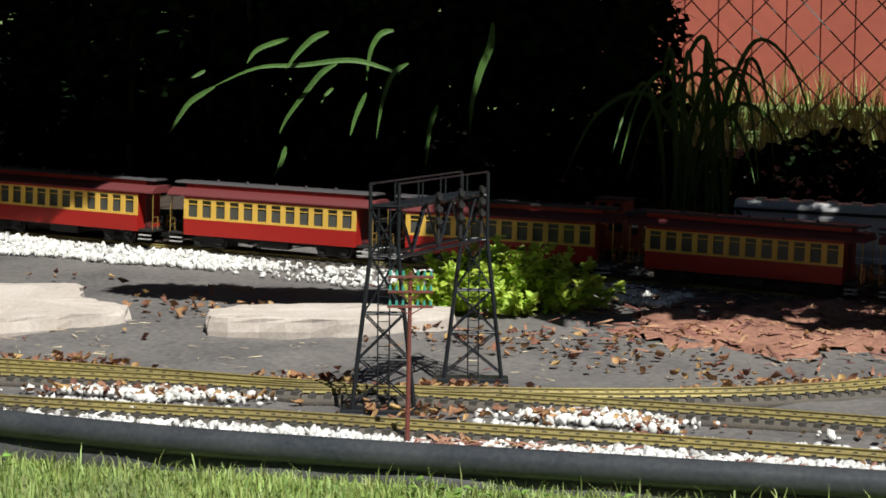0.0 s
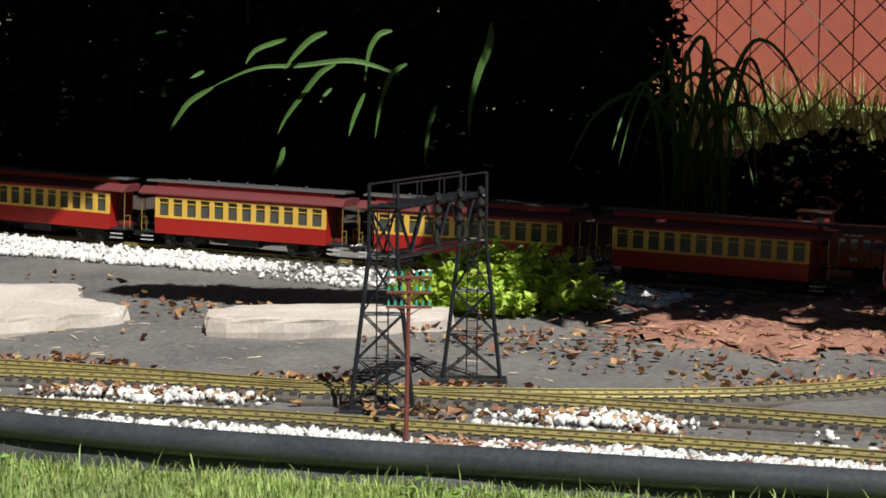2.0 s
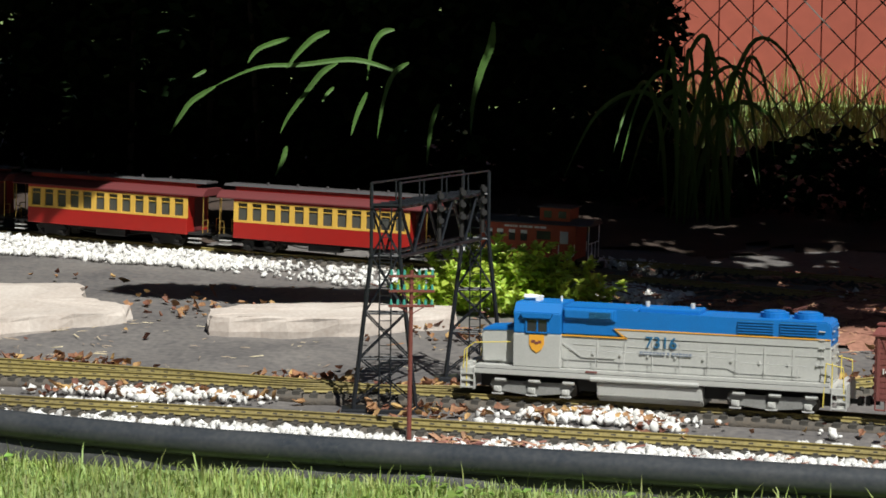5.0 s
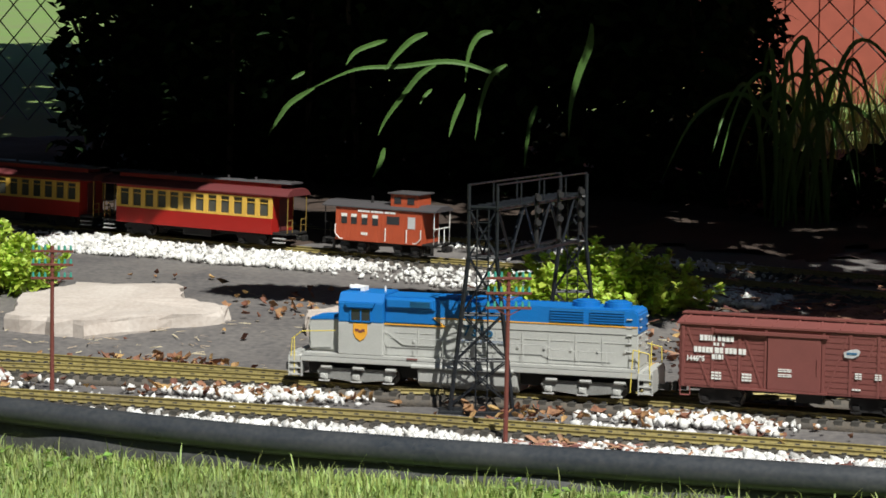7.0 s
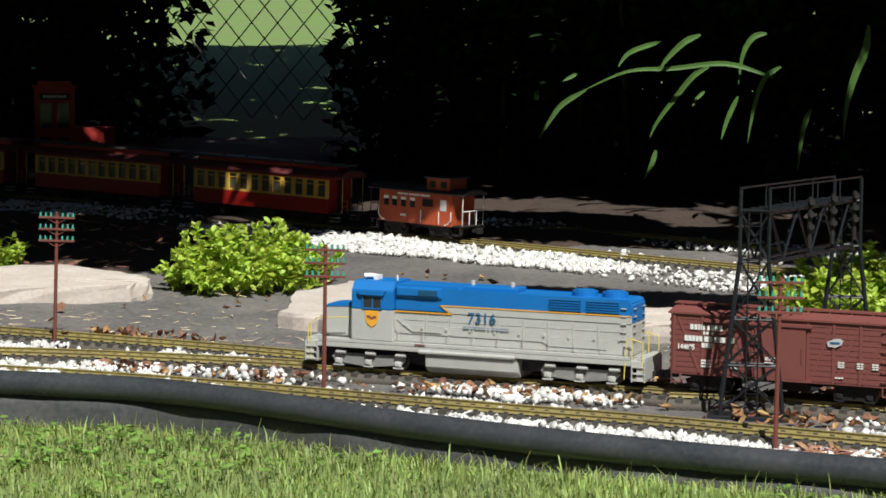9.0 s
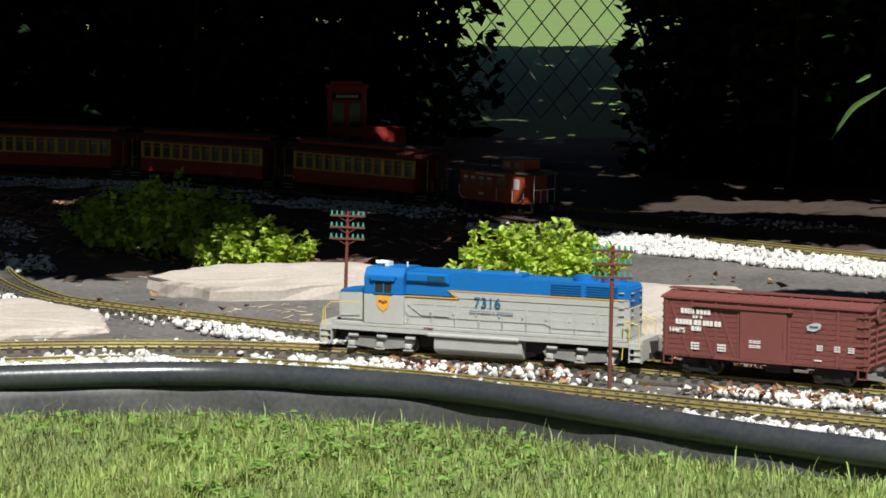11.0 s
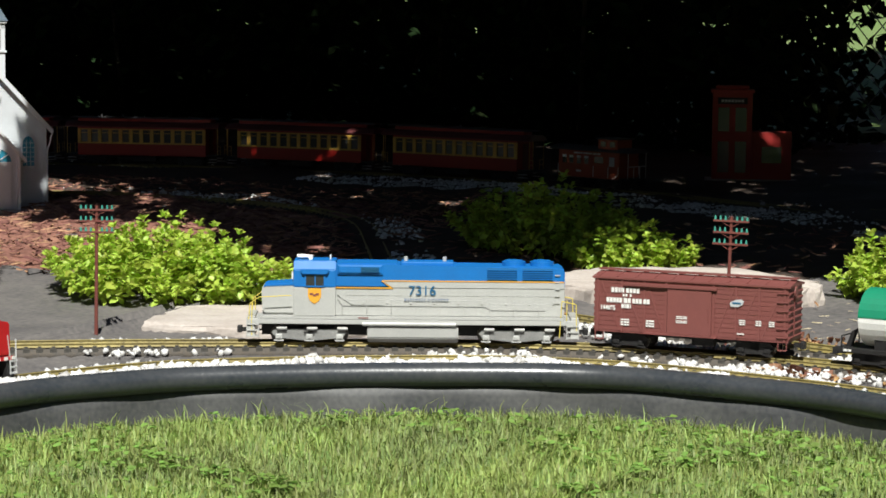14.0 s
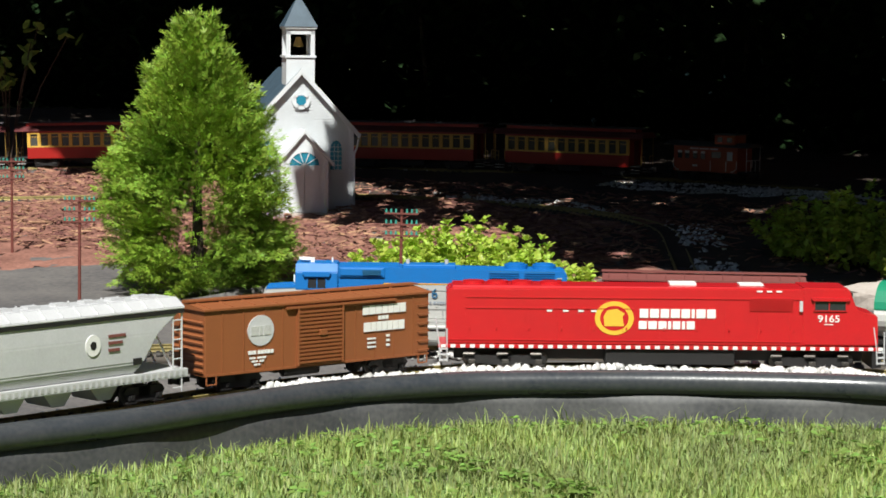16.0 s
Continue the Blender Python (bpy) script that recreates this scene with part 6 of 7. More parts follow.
# ---- arching strap leaves ----
def strap(pts, w, bm):
    """A thin folded blade along a curve."""
    p = [Vector(a) for a in pts]
    fine = []
    for i in range(len(p) - 1):
        a, b, c, d = p[max(i - 1, 0)], p[i], p[i + 1], p[min(i + 2, len(p) - 1)]
        for k in range(6):
            t = k / 6
            fine.append(0.5 * (2 * b + (c - a) * t + (2 * a - 5 * b + 4 * c - d) * t * t + (3 * b - a - 3 * c + d) * t**3))
    fine.append(p[-1])
    n = len(fine)
    rows = []
    for i, q in enumerate(fine):
        tan = (fine[min(i + 1, n - 1)] - fine[max(i - 1, 0)]).normalized()
        side = tan.cross(Vector((0.25, -0.9, 0.35))).normalized()
        u = i / (n - 1)
        ww = w * min(1.0, 0.35 + 3 * u) * (1 - u**3 * 0.97)
        nn = tan.cross(side)
        rows.append([bm.verts.new(q - side * ww), bm.verts.new(q + nn * ww * 0.35), bm.verts.new(q + side * ww)])
    for a, b in zip(rows, rows[1:]):
        bm.faces.new((a[0], a[1], b[1], b[0]))
        bm.faces.new((a[1], a[2], b[2], b[1]))


def strap_plant(name, cx, cy, n, reach, h, w, label, seed, lo=0.0, hi=2 * math.pi):
    rnd = random.Random(seed)
    t = thing(name, label, "ornamental grass")
    for k in range(n):
        a = rnd.uniform(lo, hi)
        r = reach * rnd.uniform(0.55, 1.1)
        hh = h * rnd.uniform(0.7, 1.15)
        dx, dy = math.cos(a), math.sin(a) * 0.6
        bx, by = cx + rnd.uniform(-0.1, 0.1), cy + rnd.uniform(-0.08, 0.08)
        bm = bmesh.new()
        g = float(rise(cx, cy))
        strap([(bx, by, g), (bx + dx * r * 0.12, by + dy * r * 0.12, g + hh * 0.6), (bx + dx * r * 0.4, by + dy * r * 0.4, g + hh), (bx + dx * r * 0.75, by + dy * r * 0.75, g + hh * 0.85), (bx + dx * r, by + dy * r, g + hh * rnd.uniform(0.25, 0.6))], w * rnd.uniform(0.7, 1.2), bm)
        part("blade", bm, STRAP, t)
    return t


def reed():
    """Broad arching blades, each given by x and height along its spine."""
    t = thing("reed_grass", "tall reed with broad arching green leaves", "ornamental grass")
    rnd = random.Random(4)
    spines = (
        ((-0.13, 0.543), (-0.256, 0.58), (-0.403, 0.566), (-0.529, 0.556), (-0.656, 0.499)),
        ((-0.645, 0.504), (-0.709, 0.463), (-0.741, 0.421), (-0.772, 0.369)),
        ((-0.329, 0.659), (-0.371, 0.639), (-0.414, 0.597), (-0.445, 0.555)),
        ((-0.445, 0.639), (-0.529, 0.608), (-0.561, 0.567)),
        ((-0.309, 0.57), (-0.351, 0.544), (-0.393, 0.492), (-0.446, 0.419), (-0.468, 0.372)),
        ((-0.151, 0.664), (-0.187, 0.653), (-0.214, 0.606), (-0.225, 0.522)),
        ((-0.109, 0.574), (-0.151, 0.543), (-0.178, 0.47), (-0.195, 0.365)),
        ((0.123, 0.688), (0.117, 0.625), (0.09, 0.552), (0.069, 0.468), (0.063, 0.374)),
        ((-0.452, 0.336), (-0.463, 0.294), (-0.484, 0.252)),
        ((-0.677, 0.547), (-0.714, 0.526)),
        ((-0.225, 0.491), (-0.252, 0.428), (-0.268, 0.371)),
        ((-0.026, 0.458), (-0.047, 0.396), (-0.059, 0.28)),
        ((-0.32, 0.502), (-0.341, 0.481), (-0.352, 0.46)),
    )
    for sp in spines:
        bm = bmesh.new()
        y = 6.32 + rnd.uniform(-0.06, 0.06)
        strap([(x, y - 0.03 * k / len(sp), z) for k, (x, z) in enumerate(sp)], (0.010 if len(sp) > 3 else 0.007) * rnd.uniform(0.7, 1.15), bm)
        part("blade", bm, STRAP, t)
    return t


reed()
strap_plant("strap_grass", 0.71, 6.42, 17, 0.44, 0.48, 0.008, "shaded clump of arching grass against the fence", 6)


def sapling():
    """A bare forked stem before the fence."""
    t = thing("sapling", "thin dark forked sapling stems before the fence", "sapling")
    for name, pts, r in (
        ("trunk", [(-1.511, 7.583, 0.143), (-1.513, 7.57, 0.306), (-1.517, 7.554, 0.503)], 0.012),
        ("branch", [(-1.517, 7.555, 0.492), (-1.538, 7.543, 0.59), (-1.581, 7.523, 0.699), (-1.619, 7.51, 0.797), (-1.645, 7.493, 0.939)], 0.0075),
        ("branch", [(-1.515, 7.556, 0.481), (-1.497, 7.552, 0.569), (-1.507, 7.542, 0.678), (-1.52, 7.529, 0.831), (-1.513, 7.523, 0.984)], 0.0075),
        ("branch", [(-1.551, 7.538, 0.623), (-1.559, 7.532, 0.721), (-1.556, 7.522, 0.852)], 0.0028),
        ("branch", [(-1.387, 7.572, 0.558), (-1.411, 7.558, 0.678), (-1.455, 7.541, 0.787), (-1.481, 7.526, 0.94)], 0.010),
        ("branch", [(-1.597, 7.517, 0.742), (-1.646, 7.507, 0.769), (-1.69, 7.496, 0.829)], 0.0022)):
        bm = bmesh.new()
        bent([Vector(p) for p in pts], r, 7, bm)
        part(name, bm, BARK, t)
    return t


def leafy_shoot(places, base):
    """Rounded leaves on thin stems at the edge of the wood."""
    t = thing("leafy_shoot", "pale rounded leaves on thin shoots in the shade", "shrub")
    rnd = random.Random(12)
    for p in places:
        p = Vector(p)
        bm = bmesh.new()
        bent([Vector(base), Vector(base).lerp(p, 0.55) + Vector((0, 0, 0.05)), p], 0.002, 5, bm)
        part("shoot", bm, BARK, t)
        for k in range(4):
            bm = bmesh.new()
            c = p + Vector((rnd.uniform(-0.035, 0.035), rnd.uniform(-0.04, 0.04), rnd.uniform(-0.05, 0.02))) * (k > 0)
            size = rnd.uniform(0.018, 0.032)
            m = Matrix.Translation(c) @ Matrix.Rotation(rnd.uniform(0, 6.28), 4, "Z") @ Matrix.Rotation(rnd.uniform(-1.1, -0.2), 4, "X")
            ring = [bm.verts.new(m @ Vector((math.cos(a) * size * 0.8, math.sin(a) * size, 0.25 * size * abs(math.cos(a))))) for a in (i * math.pi / 4 for i in range(8))]
            mid = bm.verts.new(m @ Vector((0, 0, -0.004)))
            for i in range(8):
                bm.faces.new((mid, ring[i], ring[(i + 1) % 8]))
            part("leaf", bm, CLOVER, t)
    return t


sapling()
leafy_shoot([(-5.977, 5.98, 0.544), (-5.972, 6.005, 0.493), (-5.913, 6.052, 0.612), (-5.893, 6.067, 0.669), (-5.923, 6.047, 0.553), (-5.985, 5.993, 0.456), (-5.817, 6.143, 0.635), (-5.999, 5.982, 0.513)], (-6.023, 6.036, 0.104))


# ---- telegraph poles ----
def telegraph_pole():
    t = thing("telegraph_pole", "brown-red model telegraph pole with three crossarms and teal insulators", "telegraph pole", "telegraph poles")
    part("pole", rod((0, 0, -0.01), (0, 0, 0.281), 0.0042, 10, 0.0032), POLE, t)
    for z in (0.272, 0.248, 0.224):
        arm = part("crossarm", box(-0.037, 0.037, -0.0055, -0.002, z - 0.0022, z + 0.0022, 0.0005), POLE, t)
        br = bent([(-0.020, -0.003, z - 0.002), (0, -0.003, z - 0.013), (0.020, -0.003, z - 0.002)], 0.001, 4)
        part("brace", br, POLE, t)
        for x in (-0.033, -0.0225, -0.012, 0.012, 0.0225, 0.033):
            part("insulator", rod((x, -0.0037, z + 0.0022), (x, -0.0037, z + 0.0105), 0.0028, 7, 0.0016), INSUL, arm, "teal glass insulator")
    return t


pole_a = telegraph_pole()
pole_a.matrix_basis = pose(-0.059, 3.618, 0, 0, 0.6, 8)
for x, y, ry, rz in ((-0.873, 3.962, 0.6, 6), (-1.552, 4.458, 1.6, 12), (-2.826, 4.019, 0.5, 30), (-3.591, 3.826, 0.3, 40), (-4.604, 4.631, 0, 40)):
    copy_thing(pole_a, pose(x, y, float(rise(x, y)), 0, ry, rz))



# ---- signal bridge ----
def signal_bridge():
    t = thing("signal_bridge", "black lattice signal bridge straddling the track", "signal bridge")

    def bar(p, q, r=0.0024, name="lattice_bar"):
        return part(name, rod(p, q, r, 5), TOWER, t)

    front, rear = Vector((-0.080, -0.186, 0)), Vector((0.080, 0.186, 0))
    for c, deck in ((front, 0.360), (rear, 0.357)):
        knee = deck - 0.085
        hw0, hw1, d = 0.055, 0.0245, 0.015

        def half(z):
            return hw1 if z > knee else hw0 + (hw1 - hw0) * z / knee
        for sx in (-1, 1):
            for sd in (-1, 1):
                r = 0.0042 if sd < 0 else 0.0026
                bar(c + Vector((sx * hw0, sd * d, 0.004)), c + Vector((sx * hw1, sd * d, knee)), r, "leg")
                bar(c + Vector((sx * hw1, sd * d, knee)), c + Vector((sx * hw1, sd * d, deck + 0.042)), r * 0.8, "leg")
        lev = [0.016, 0.095, 0.175, knee, deck]
        for a, b in zip(lev, lev[1:]):
            for sd in (-1, 1):
                bar(c + Vector((-half(a), sd * d, a)), c + Vector((half(b), sd * d, b)), 0.0015)
                bar(c + Vector((half(a), sd * d, a)), c + Vector((-half(b), sd * d, b)), 0.0015)
                bar(c + Vector((-half(b), sd * d, b)), c + Vector((half(b), sd * d, b)), 0.0019)
        part("base_plate", box(c.x - 0.075, c.x + 0.068, c.y - 0.024, c.y + 0.024, -0.004, 0.008, 0.002), TOWER, t)
        lad = bmesh.new()
        for sx in (-0.010, 0.010):
            rod(c + Vector((sx, -d - 0.005, 0.008)), c + Vector((sx, -d - 0.005, deck)), 0.0014, 5, bm=lad)
        for k in range(23):
            z = 0.018 + k * 0.0145
            rod(c + Vector((-0.010, -d - 0.005, z)), c + Vector((0.010, -d - 0.005, z)), 0.001, 4, bm=lad)
        part("ladder", lad, TOWER, t)
    f0, r0 = front + Vector((0, -0.02, 0.360)), rear + Vector((0, 0.02, 0.357))
    for sx in (-1, 1):
        o = Vector((sx * 0.0245, 0, 0))
        low = Vector((0, 0, -0.085))
        bar(f0 + o, r0 + o, 0.0036, "girder")
        bar(f0 + o + low, r0 + o + low, 0.0036, "girder")
        for k in range(7):
            a, b = f0.lerp(r0, k / 7) + o, f0.lerp(r0, (k + 1) / 7) + o
            bar(a + (low if k % 2 else Vector()), b + (Vector() if k % 2 else low), 0.0022)
        up = Vector((0, 0, 0.042))
        bar(f0 + o + up, r0 + o + up, 0.0017, "handrail")
        for k in range(5):
            a = f0.lerp(r0, k / 4) + o
            bar(a, a + up, 0.0015, "handrail_post")
    dk = bmesh.new()
    for k in range(12):
        a, b = f0.lerp(r0, k / 12), f0.lerp(r0, (k + 0.8) / 12)
        box(a.x - 0.023, b.x + 0.023, a.y, b.y, a.z + 0.002, a.z + 0.005, bm=dk)
    part("deck_plank", dk, TOWER, t)
    for k in (0.35, 0.6, 0.85):
        a = f0.lerp(r0, k) + Vector((0.036, -0.01, 0))
        head = rod(a + Vector((0, 0, -0.07)), a + Vector((0, 0, 0.02)), 0.004, 8)
        for z in (0.012, -0.010, -0.032):
            rod(a + Vector((0, 0, z)), a + Vector((0.004, -0.009, z)), 0.0055, 10, bm=head)
        part("signal_head", head, BLACK, t, "black three-lamp signal head")
    part("hook", rod(f0.lerp(r0, 0.7) + Vector((0.0, -0.03, 0.0)), f0.lerp(r0, 0.7) + Vector((0.012, -0.03, -0.008)), 0.0025, 5), WHITE, t)
    return t


bridge = signal_bridge()
bridge.matrix_basis = pose(-0.026, 4.103, 0.0)


# ---- church ----
def church():
    t = thing("model_church", "white clapboard model church with slate steeple and blue windows", "model church")
    W, D, E, A = 0.155, 0.42, 0.255, 0.425   # half width, depth, eave and apex heights; front at y = 0 facing -y
    body = prism([(-W, 0.014), (W, 0.014), (W, E), (0, A), (-W, E)], 0.0, D)
    part("wall", body, CHURCHW, t)
    cl = bmesh.new()
    z = 0.02
    while z < A - 0.02:
        half = W if z < E else W * (A - z) / (A - E)
        box(-half + 0.001, half - 0.001, -0.0022, 0.0, z, z + 0.0068, bm=cl)
        if z < E:
            box(-W - 0.0022, -W, 0.002, D - 0.002, z, z + 0.0068, bm=cl)
            box(W, W + 0.0022, 0.002, D - 0.002, z, z + 0.0068, bm=cl)
        z += 0.0085
    part("clapboard", cl, CHURCHW, t)
    for s in (-1, 1):
        p0, p1 = (s * 0.0, A + 0.004), (s * (W + 0.02), E - 0.018)
        sl = prism([p0, p1, (p1[0] - s * 0.004, p1[1] - 0.008), (0, A - 0.006)], -0.016, D + 0.01)
        part("roof", sl, SLATE, t, "dark slate roof")
        ba = prism([(0, A + 0.006), (s * (W + 0.022), E - 0.017), (s * (W + 0.018), E - 0.030), (0, A - 0.012)], -0.0205, -0.0165)
        part("barge_board", ba, CHURCHW, t)
    part("corner_board", box(-W - 0.003, -W + 0.010, -0.004, 0.004, 0.014, E), CHURCHW, t)
    part("corner_board", box(W - 0.010, W + 0.003, -0.004, 0.004, 0.014, E), CHURCHW, t)
    dp = bent([(W + 0.016, -0.012, E - 0.03), (W + 0.014, -0.006, E - 0.05), (W + 0.004, -0.008, E - 0.075), (W + 0.004, -0.008, 0.02)], 0.003, 6)
    part("downpipe", dp, CHURCHW, t)
    # rose window
    rose = part("rose_window", rod((0, -0.003, 0.338), (0, -0.009, 0.338), 0.027, 24), CHURCHW, t)
    part("pane", rod((0, -0.0085, 0.338), (0, -0.0105, 0.338), 0.020, 4), AZURE, rose)
    for a in range(4):
        dx, dz = 0.021 * math.cos(a * math.pi / 2 + 0.785), 0.021 * math.sin(a * math.pi / 2 + 0.785)
        part("rosette", rod((dx, -0.008, 0.338 + dz), (dx, -0.0125, 0.338 + dz), 0.0065, 10), CHURCHW, rose)
    # arched side windows
    for x in (-0.105, 0.105):
        arch = [(x - 0.017, 0.135), (x + 0.017, 0.135), (x + 0.017, 0.195)] + [(x + 0.017 * math.cos(b), 0.195 + 0.026 * math.sin(b)) for b in (0.5, 1.0, 1.57, 2.14, 2.64)] + [(x - 0.017, 0.195)]
        wn_ = part("window", prism([(x + (px - x) * 1.22, 0.175 + (pz - 0.175) * 1.10) for px, pz in arch], -0.006, -0.001), CHURCHW, t)
        part("pane", prism(arch, -0.0072, -0.006), AZURE, wn_, "blue glass pane")
        mu = bmesh.new()
        for k in range(1, 3):
            box(x - 0.017 + k * 0.0113 - 0.0007, x - 0.017 + k * 0.0113 + 0.0007, -0.0085, -0.007, 0.135, 0.21, bm=mu)
        for k in range(5):
            box(x - 0.017, x + 0.017, -0.0085, -0.007, 0.147 + k * 0.0135, 0.1484 + k * 0.0135, bm=mu)
        part("muntin", mu, CHURCHW, wn_)
    # porch
    PW, PD, PE, PA = 0.070, 0.07, 0.165, 0.245
    po = part("porch", prism([(-PW, 0.014), (PW, 0.014), (PW, PE), (0, PA), (-PW, PE)], -PD, -0.001), CHURCHW, t)
    for s in (-1, 1):
        part("porch_roof", prism([(0, PA + 0.010), (s * (PW + 0.018), PE - 0.008), (s * (PW + 0.014), PE - 0.016), (0, PA)], -PD - 0.012, -0.001), CHURCHW, po)
        part("porch_post", box(s * (PW - 0.005) - 0.005, s * (PW - 0.005) + 0.005, -PD - 0.006, -PD + 0.004, 0.014, PE), CHURCHW, po)
    fan = [(-0.045, 0.150)] + [(0.045 * math.cos(b), 0.150 + 0.040 * math.sin(b)) for b in np.linspace(math.pi, 0, 9)[1:-1]] + [(0.045, 0.150)]
    part("fanlight", prism(fan, -PD - 0.003, -PD), AZURE, po)
    mu = bmesh.new()
    for b in np.linspace(0, math.pi, 6):
        rod((0, -PD - 0.004, 0.150), (0.045 * math.cos(b), -PD - 0.004, 0.150 + 0.040 * math.sin(b)), 0.0018, 4, bm=mu)
    bent([(0.046 * math.cos(b), -PD - 0.004, 0.150 + 0.041 * math.sin(b)) for b in np.linspace(0, math.pi, 12)], 0.0022, 4, mu)
    part("fanlight_bar", mu, CHURCHW, po)
    for s in (-1, 1):
        part("door_leaf", box(min(0, s * 0.045) + 0.0006, max(0, s * 0.045) - 0.0006, -PD - 0.004, -PD, 0.016, 0.148, 0.0006), CHURCHW, po)
    # belfry
    b0 = 0.40
    part("belfry_base", box(-0.042, 0.042, 0.004, 0.088, b0 - 0.03, 0.462), CHURCHW, t)
    part("belfry_ledge", box(-0.046, 0.046, 0.0, 0.092, 0.462, 0.468), CHURCHW, t)
    for sx in (-1, 1):
        for yy in (0.010, 0.082):
            part("belfry_post", box(sx * 0.036 - 0.006, sx * 0.036 + 0.006, yy - 0.006, yy + 0.006, 0.468, 0.542), CHURCHW, t)
    part("bell", rod((0, 0.046, 0.522), (0, 0.046, 0.494), 0.007, 12, 0.017), GOLDMETAL, t)
    part("belfry_head", box(-0.042, 0.042, 0.004, 0.088, 0.530, 0.546), CHURCHW, t)
    part("cornice", box(-0.047, 0.047, -0.001, 0.093, 0.546, 0.552), CHURCHW, t)
    sp = bmesh.new()
    lv = [(0.050, 0.552), (0.040, 0.570), (0.022, 0.606), (0.003, 0.640)]
    rows = [[sp.verts.new((sx * r, 0.046 + sy * r, z)) for sx, sy in ((-1, -1), (1, -1), (1, 1), (-1, 1))] for r, z in lv]
    for a, b in zip(rows, rows[1:]):
        for k in range(4):
            sp.faces.new((a[k], a[(k + 1) % 4], b[(k + 1) % 4], b[k]))
    sp.faces.new(rows[0][::-1])
    sp.faces.new(rows[-1])
    part("spire", sp, SLATE, t, "blue-grey slate spire")
    part("finial", rod((0, 0.046, 0.638), (0, 0.046, 0.665), 0.004, 8, 0.0025), CHURCHW, t)
    part("plinth", box(-W - 0.02, W + 0.06, -PD - 0.03, D + 0.02, -0.012, 0.014, 0.003), SLAB, t, "flat stone base")
    return t


chapel = church()
chapel.matrix_basis = pose(-4.298, 5.570, 0.093, 0, 0, 47) @ Matrix.Scale(1.057, 4)


# ---- red booth in the shade ----
def booth():
    t = thing("red_signal_cabin", "red two-storey model cabin in deep shade", "model building")
    part("wall", box(-0.06, 0.06, -0.05, 0.05, 0.0, 0.27, 0.002), TILERED, t)
    part("cornice", box(-0.066, 0.066, -0.056, 0.056, 0.262, 0.272, 0.002), TILERED, t)
    part("roof", box(-0.05, 0.05, -0.04, 0.04, 0.272, 0.284, 0.004), TILERED, t)
    part("sign_board", box(-0.045, 0.045, -0.053, -0.05, 0.228, 0.248), BLACK, t)
    bars([0.008] * 7, 0.008, 0.002, WHITE, t, 0.0, -0.0538, 0.238, -1)
    for x in (-0.026, 0.026):
        part("upper_window", box(x - 0.017, x + 0.017, -0.0515, -0.05, 0.145, 0.218), PANE, t)
        part("lower_window", box(x - 0.017, x + 0.017, -0.0515, -0.05, 0.02, 0.115), PANE, t)
    part("annex", box(0.0605, 0.18, -0.045, 0.05, 0.0, 0.145, 0.002), TILERED, t)
    part("annex_window", box(0.09, 0.15, -0.0465, -0.045, 0.05, 0.10), PANE, t)
    part("base", box(-0.08, 0.20, -0.07, 0.07, -0.015, 0.0), SLAB, t)
    return t


cabin = booth()
cabin.matrix_basis = pose(-2.480, 7.144, 0.183, 0, 0, 20) @ Matrix.Scale(1.080, 4)


# ---- fence, barn ----
def fence(x0, y0, x1, y1, h, cell):
    t = thing("chain_link_fence", "rusty chain-link fence along the back of the garden", "fence", kind="structure")
    L = math.hypot(x1 - x0, y1 - y0)
    ux, uy = (x1 - x0) / L, (y1 - y0) / L
    g0, g1 = float(lawn_z(x0, y0 + 3)), float(lawn_z(x1, y1))

    def foot(k):
        return g0 + (g1 - g0) * k / L

    m = bmesh.new()
    for sgn in (-1, 1):
        for k in np.arange(-h, L + h, cell):
            a, b = k, k + sgn * h * 1.0
            s0, z0, s1, z1 = a, 0.0, b, h
            if s0 < 0:
                z0 += -s0 / (s1 - s0) * h if s1 != s0 else 0
                s0 = 0.0
            if s1 < 0 or s0 > L:
                continue
            if s1 > L:
                z1 = z0 + (L - s0) / (s1 - s0) * (z1 - z0)
                s1 = L
            off = sgn * 0.002
            rod((x0 + ux * s0 - uy * off, y0 + uy * s0 + ux * off, z0 + foot(s0)), (x0 + ux * s1 - uy * off, y0 + uy * s1 + ux * off, z1 + foot(s1)), 0.0030, 4, bm=m)
    part("mesh", m, STEEL, t, "diamond wire mesh")
    for k in (0.0, 2.3, 5.3, 7.7, 10.1, 12.5):
        part("post", rod((x0 + ux * k, y0 + uy * k, foot(k) - 0.1), (x0 + ux * k, y0 + uy * k, foot(k) + h + 0.04), 0.024, 10), STEEL, t)
    part("top_rail", rod((x0, y0, g0 + h), (x1, y1, g1 + h), 0.018, 8), STEEL, t)
    return t


fence(3.70, 6.15, -10.22, 11.87, 1.52, 0.123)


def barn():
    t = thing("barn", "large red painted wooden barn in sunlight", "barn")
    part("wall", box(0.0, 9.0, 0.0, 5.0, -0.05, 3.2), BARN, t)
    b = bmesh.new()
    for k in range(60):
        box(k * 0.15 + 0.003, k * 0.15 + 0.147, -0.012, 0.0, -0.05, 3.2, bm=b)
    part("siding_board", b, BARN, t)
    part("roof", prism([(-0.3, 3.2), (9.3, 3.2), (9.3, 3.3), (4.5, 5.2), (-0.3, 3.3)], -0.3, 5.3), SLATE, t)
    return t


shed = barn()
shed.matrix_basis = pose(0.63, 10.56, 0.34, 0, 0, -10) @ Matrix.Scale(1.03, 4)

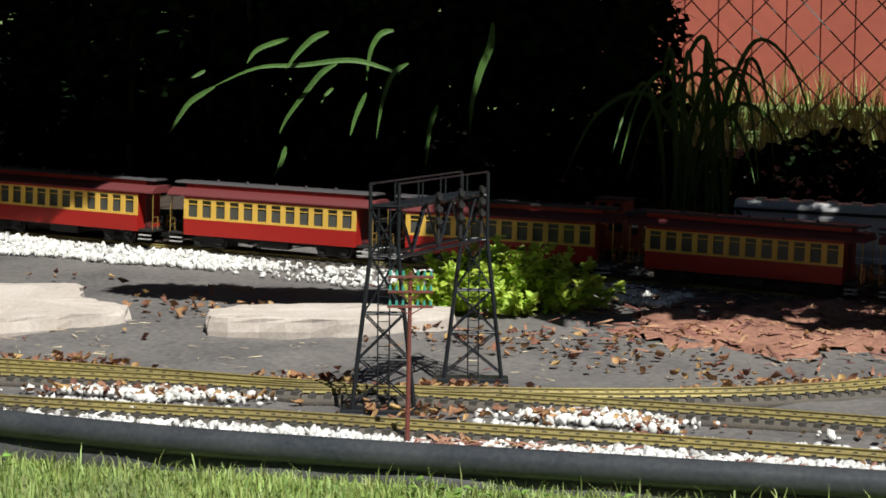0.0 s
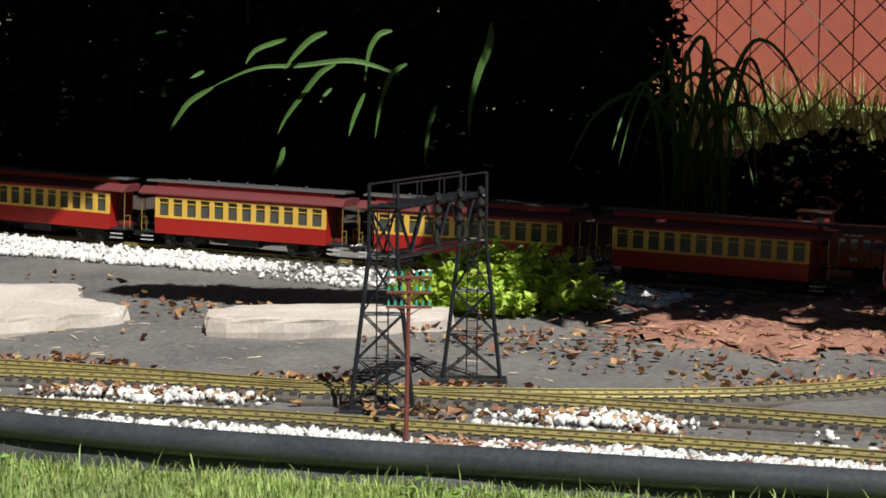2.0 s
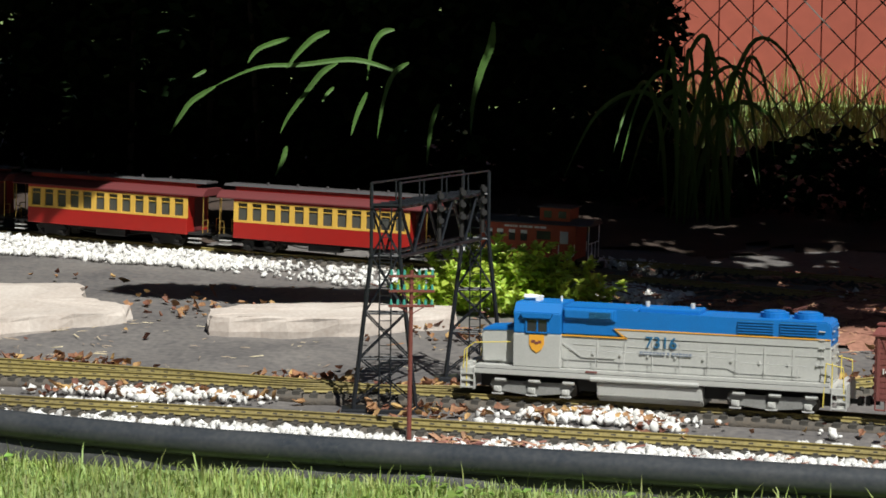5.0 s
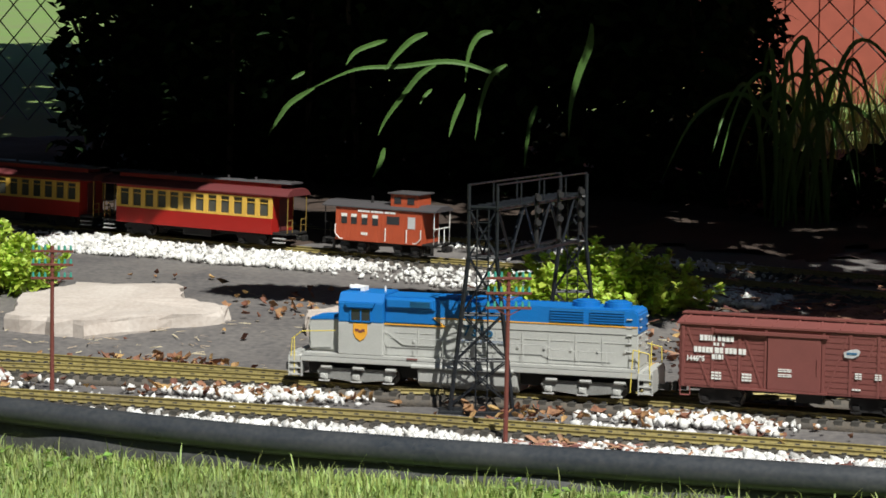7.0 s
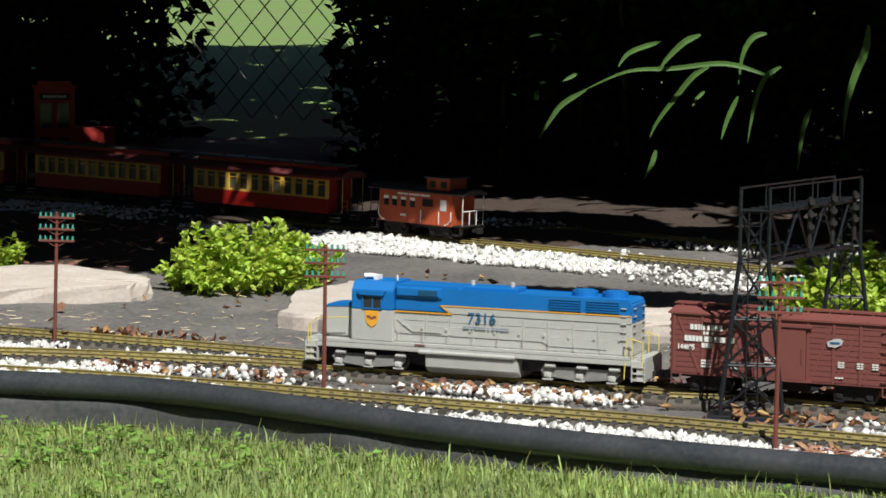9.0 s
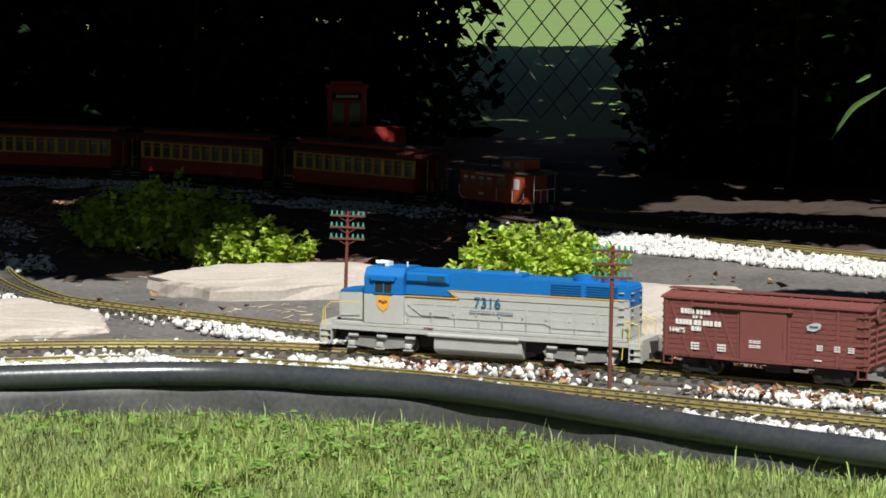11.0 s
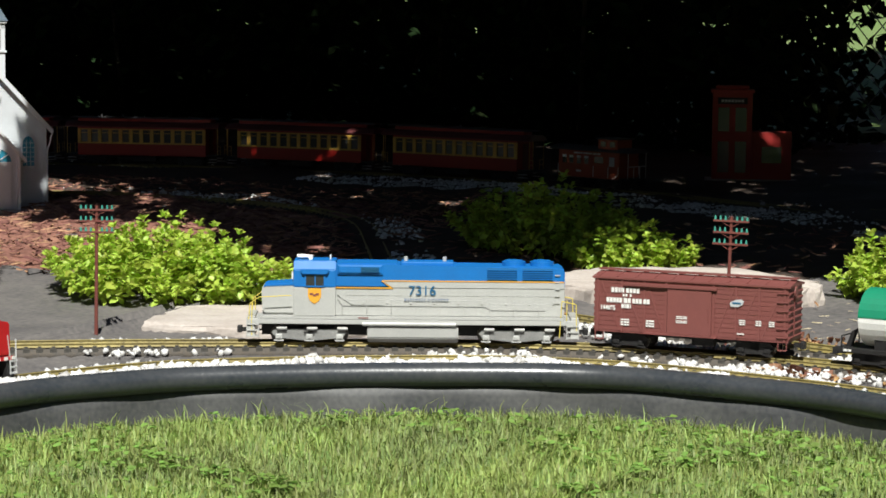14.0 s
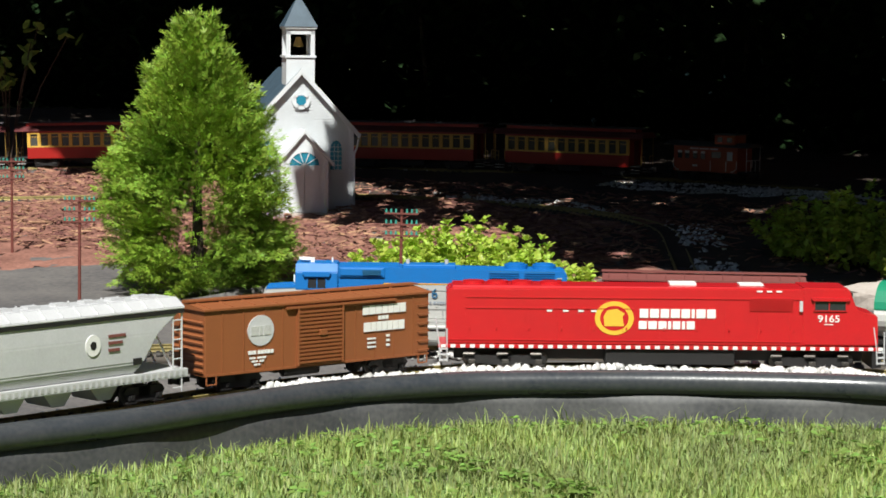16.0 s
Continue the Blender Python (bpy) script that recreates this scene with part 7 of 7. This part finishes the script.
# tall grass along the barn
n = 5200
gx_ = RNG.uniform(0.63, 4.63, n)
gy_ = 10.46 - 0.18 * (gx_ - 0.63) - RNG.uniform(0.0, 2.2, n) ** 1.3
hg = RNG.uniform(0.06, 0.24, n)
a_ = RNG.uniform(0, 2 * np.pi, n)
b_ = np.stack([gx_, gy_, lawn_z(gx_, gy_) - 0.01], 1)
sd = np.stack([-np.sin(a_), np.cos(a_), 0 * a_], 1) * 0.005
tp = b_ + np.stack([np.cos(a_) * hg * 0.4, np.sin(a_) * hg * 0.4, hg], 1)
W = np.stack([b_ - sd, b_ + sd, tp], 1).reshape(-1, 3)
bulk("tall_grass", W, np.arange(3 * n).reshape(-1, 3), BLADE, label="unmown sunlit grass along the barn", category="grass")


# ---- plain walls behind the camera close the garden, added to block low skylight ----
WALLM = material("sky_blocker_dark", (0.09, 0.075, 0.06), 0.9, 0, 0.3, scale=2, fine=30, per="")
for nm, x0, x1, y0, y1 in (("sky_blocker_south", -20.0, 18.0, -9.2, -9.0), ("sky_blocker_west", -20.2, -20.0, -9.0, 26.0), ("sky_blocker_east", 18.0, 18.2, -9.0, 9.0)):
    tagged(part(nm, box(x0, x1, y0, y1, -0.1, 9.0), WALLM, None, "plain dark unseen wall added to block low skylight"), category="wall", kind="structure")


# ---- trains and their runs ----
def car_pose(line, s, bogie_half):
    a, b = along(line, s + bogie_half), along(line, s - bogie_half)
    c, d = (a + b) / 2, a - b
    za, zb = float(rise(*a)), float(rise(*b))
    return Matrix.Translation((c[0], c[1], RAIL + (za + zb) / 2)) @ Matrix.Rotation(math.atan2(d[1], d[0]), 4, "Z") @ Matrix.Rotation(-math.atan2(za - zb, 2 * bogie_half), 4, "Y")


DIESEL_RUN = [(0, 2.432), (2.7, 3.149), (3.5, 3.379), (6.4, 4.125), (7, 4.273), (8, 4.525), (9, 4.784), (9.5, 4.907), (12, 5.670), (13, 6.013), (14, 6.320), (15, 6.634), (16, 6.936)]
RED_RUN = [(0, 2.201), (14.1, 9.281), (14.5, 9.518), (15, 9.822), (15.5, 10.105), (16, 10.384)]
COACH_RUN = [(0, 3.42), (3.5, 4.615), (7, 5.74), (9.5, 6.60), (12.5, 7.739), (16, 9.042)]
BACK_RUN = [(0, 2.456), (16, 6.533)]

diesel, boxcar_a, tanker = blue_loco(), maroon_boxcar(), tank_car()
red, boxcar_b, hopper = red_loco(), brown_boxcar(), hopper_car()
diesel.scale = (1.03, 1.0, 1.01)
boxcar_a.scale = (0.95, 1.0, 1.12)
red.scale = (1.035, 1.0, 0.90)
boxcar_b.scale = (1.13, 1.05, 1.10)
hopper.scale = (1.07, 1.0, 1.24)
coaches = [coach()]
coaches[0].scale = (1.17, 1.09, 1.11)
for _ in range(5):
    coaches.append(copy_thing(coaches[0], pose(0, 0, 0)))
tail = caboose()
tail.scale = (1.06, 1.12, 1.12)
tail_b = tagged(copy_thing(tail, pose(0, 0, 0)), "dark red wooden model caboose in deep shade")
hopper_b = tagged(copy_thing(hopper, pose(0, 0, 0)), "pale grey covered hopper car in the shade")
hopper_c = copy_thing(hopper_b, pose(0, 0, 0))


def run(line, cars, start, times):
    """cars: thing, distance behind the reference point, half the bogie spacing; times: seconds and metres of the reference point."""
    ts, ds = zip(*times)
    steps = [k * 0.5 for k in range(33)]
    for ob, off, half in cars:
        walk(ob, [(t, car_pose(line, np.interp(t, ts, ds) - off, half)) for t in steps])


def motions():
    run(MAIN, [(diesel, 0.0, 0.205), (boxcar_a, 0.59, 0.13), (tanker, 1.10, 0.13)], 0, DIESEL_RUN)
    run(FRONT, [(red, 0.0, 0.285), (boxcar_b, 0.735, 0.155), (hopper, 1.31, 0.18)], 0, RED_RUN)
    run(LOOP, [(tail, 0.0, 0.07)] + [(c, -0.535 - 0.605 * k, 0.17) for k, c in enumerate(coaches)], 0, COACH_RUN)
    run(BACK, [(tail_b, 0.0, 0.07), (hopper_b, -0.51, 0.17), (hopper_c, -1.07, 0.17)], 0, BACK_RUN)


motions()
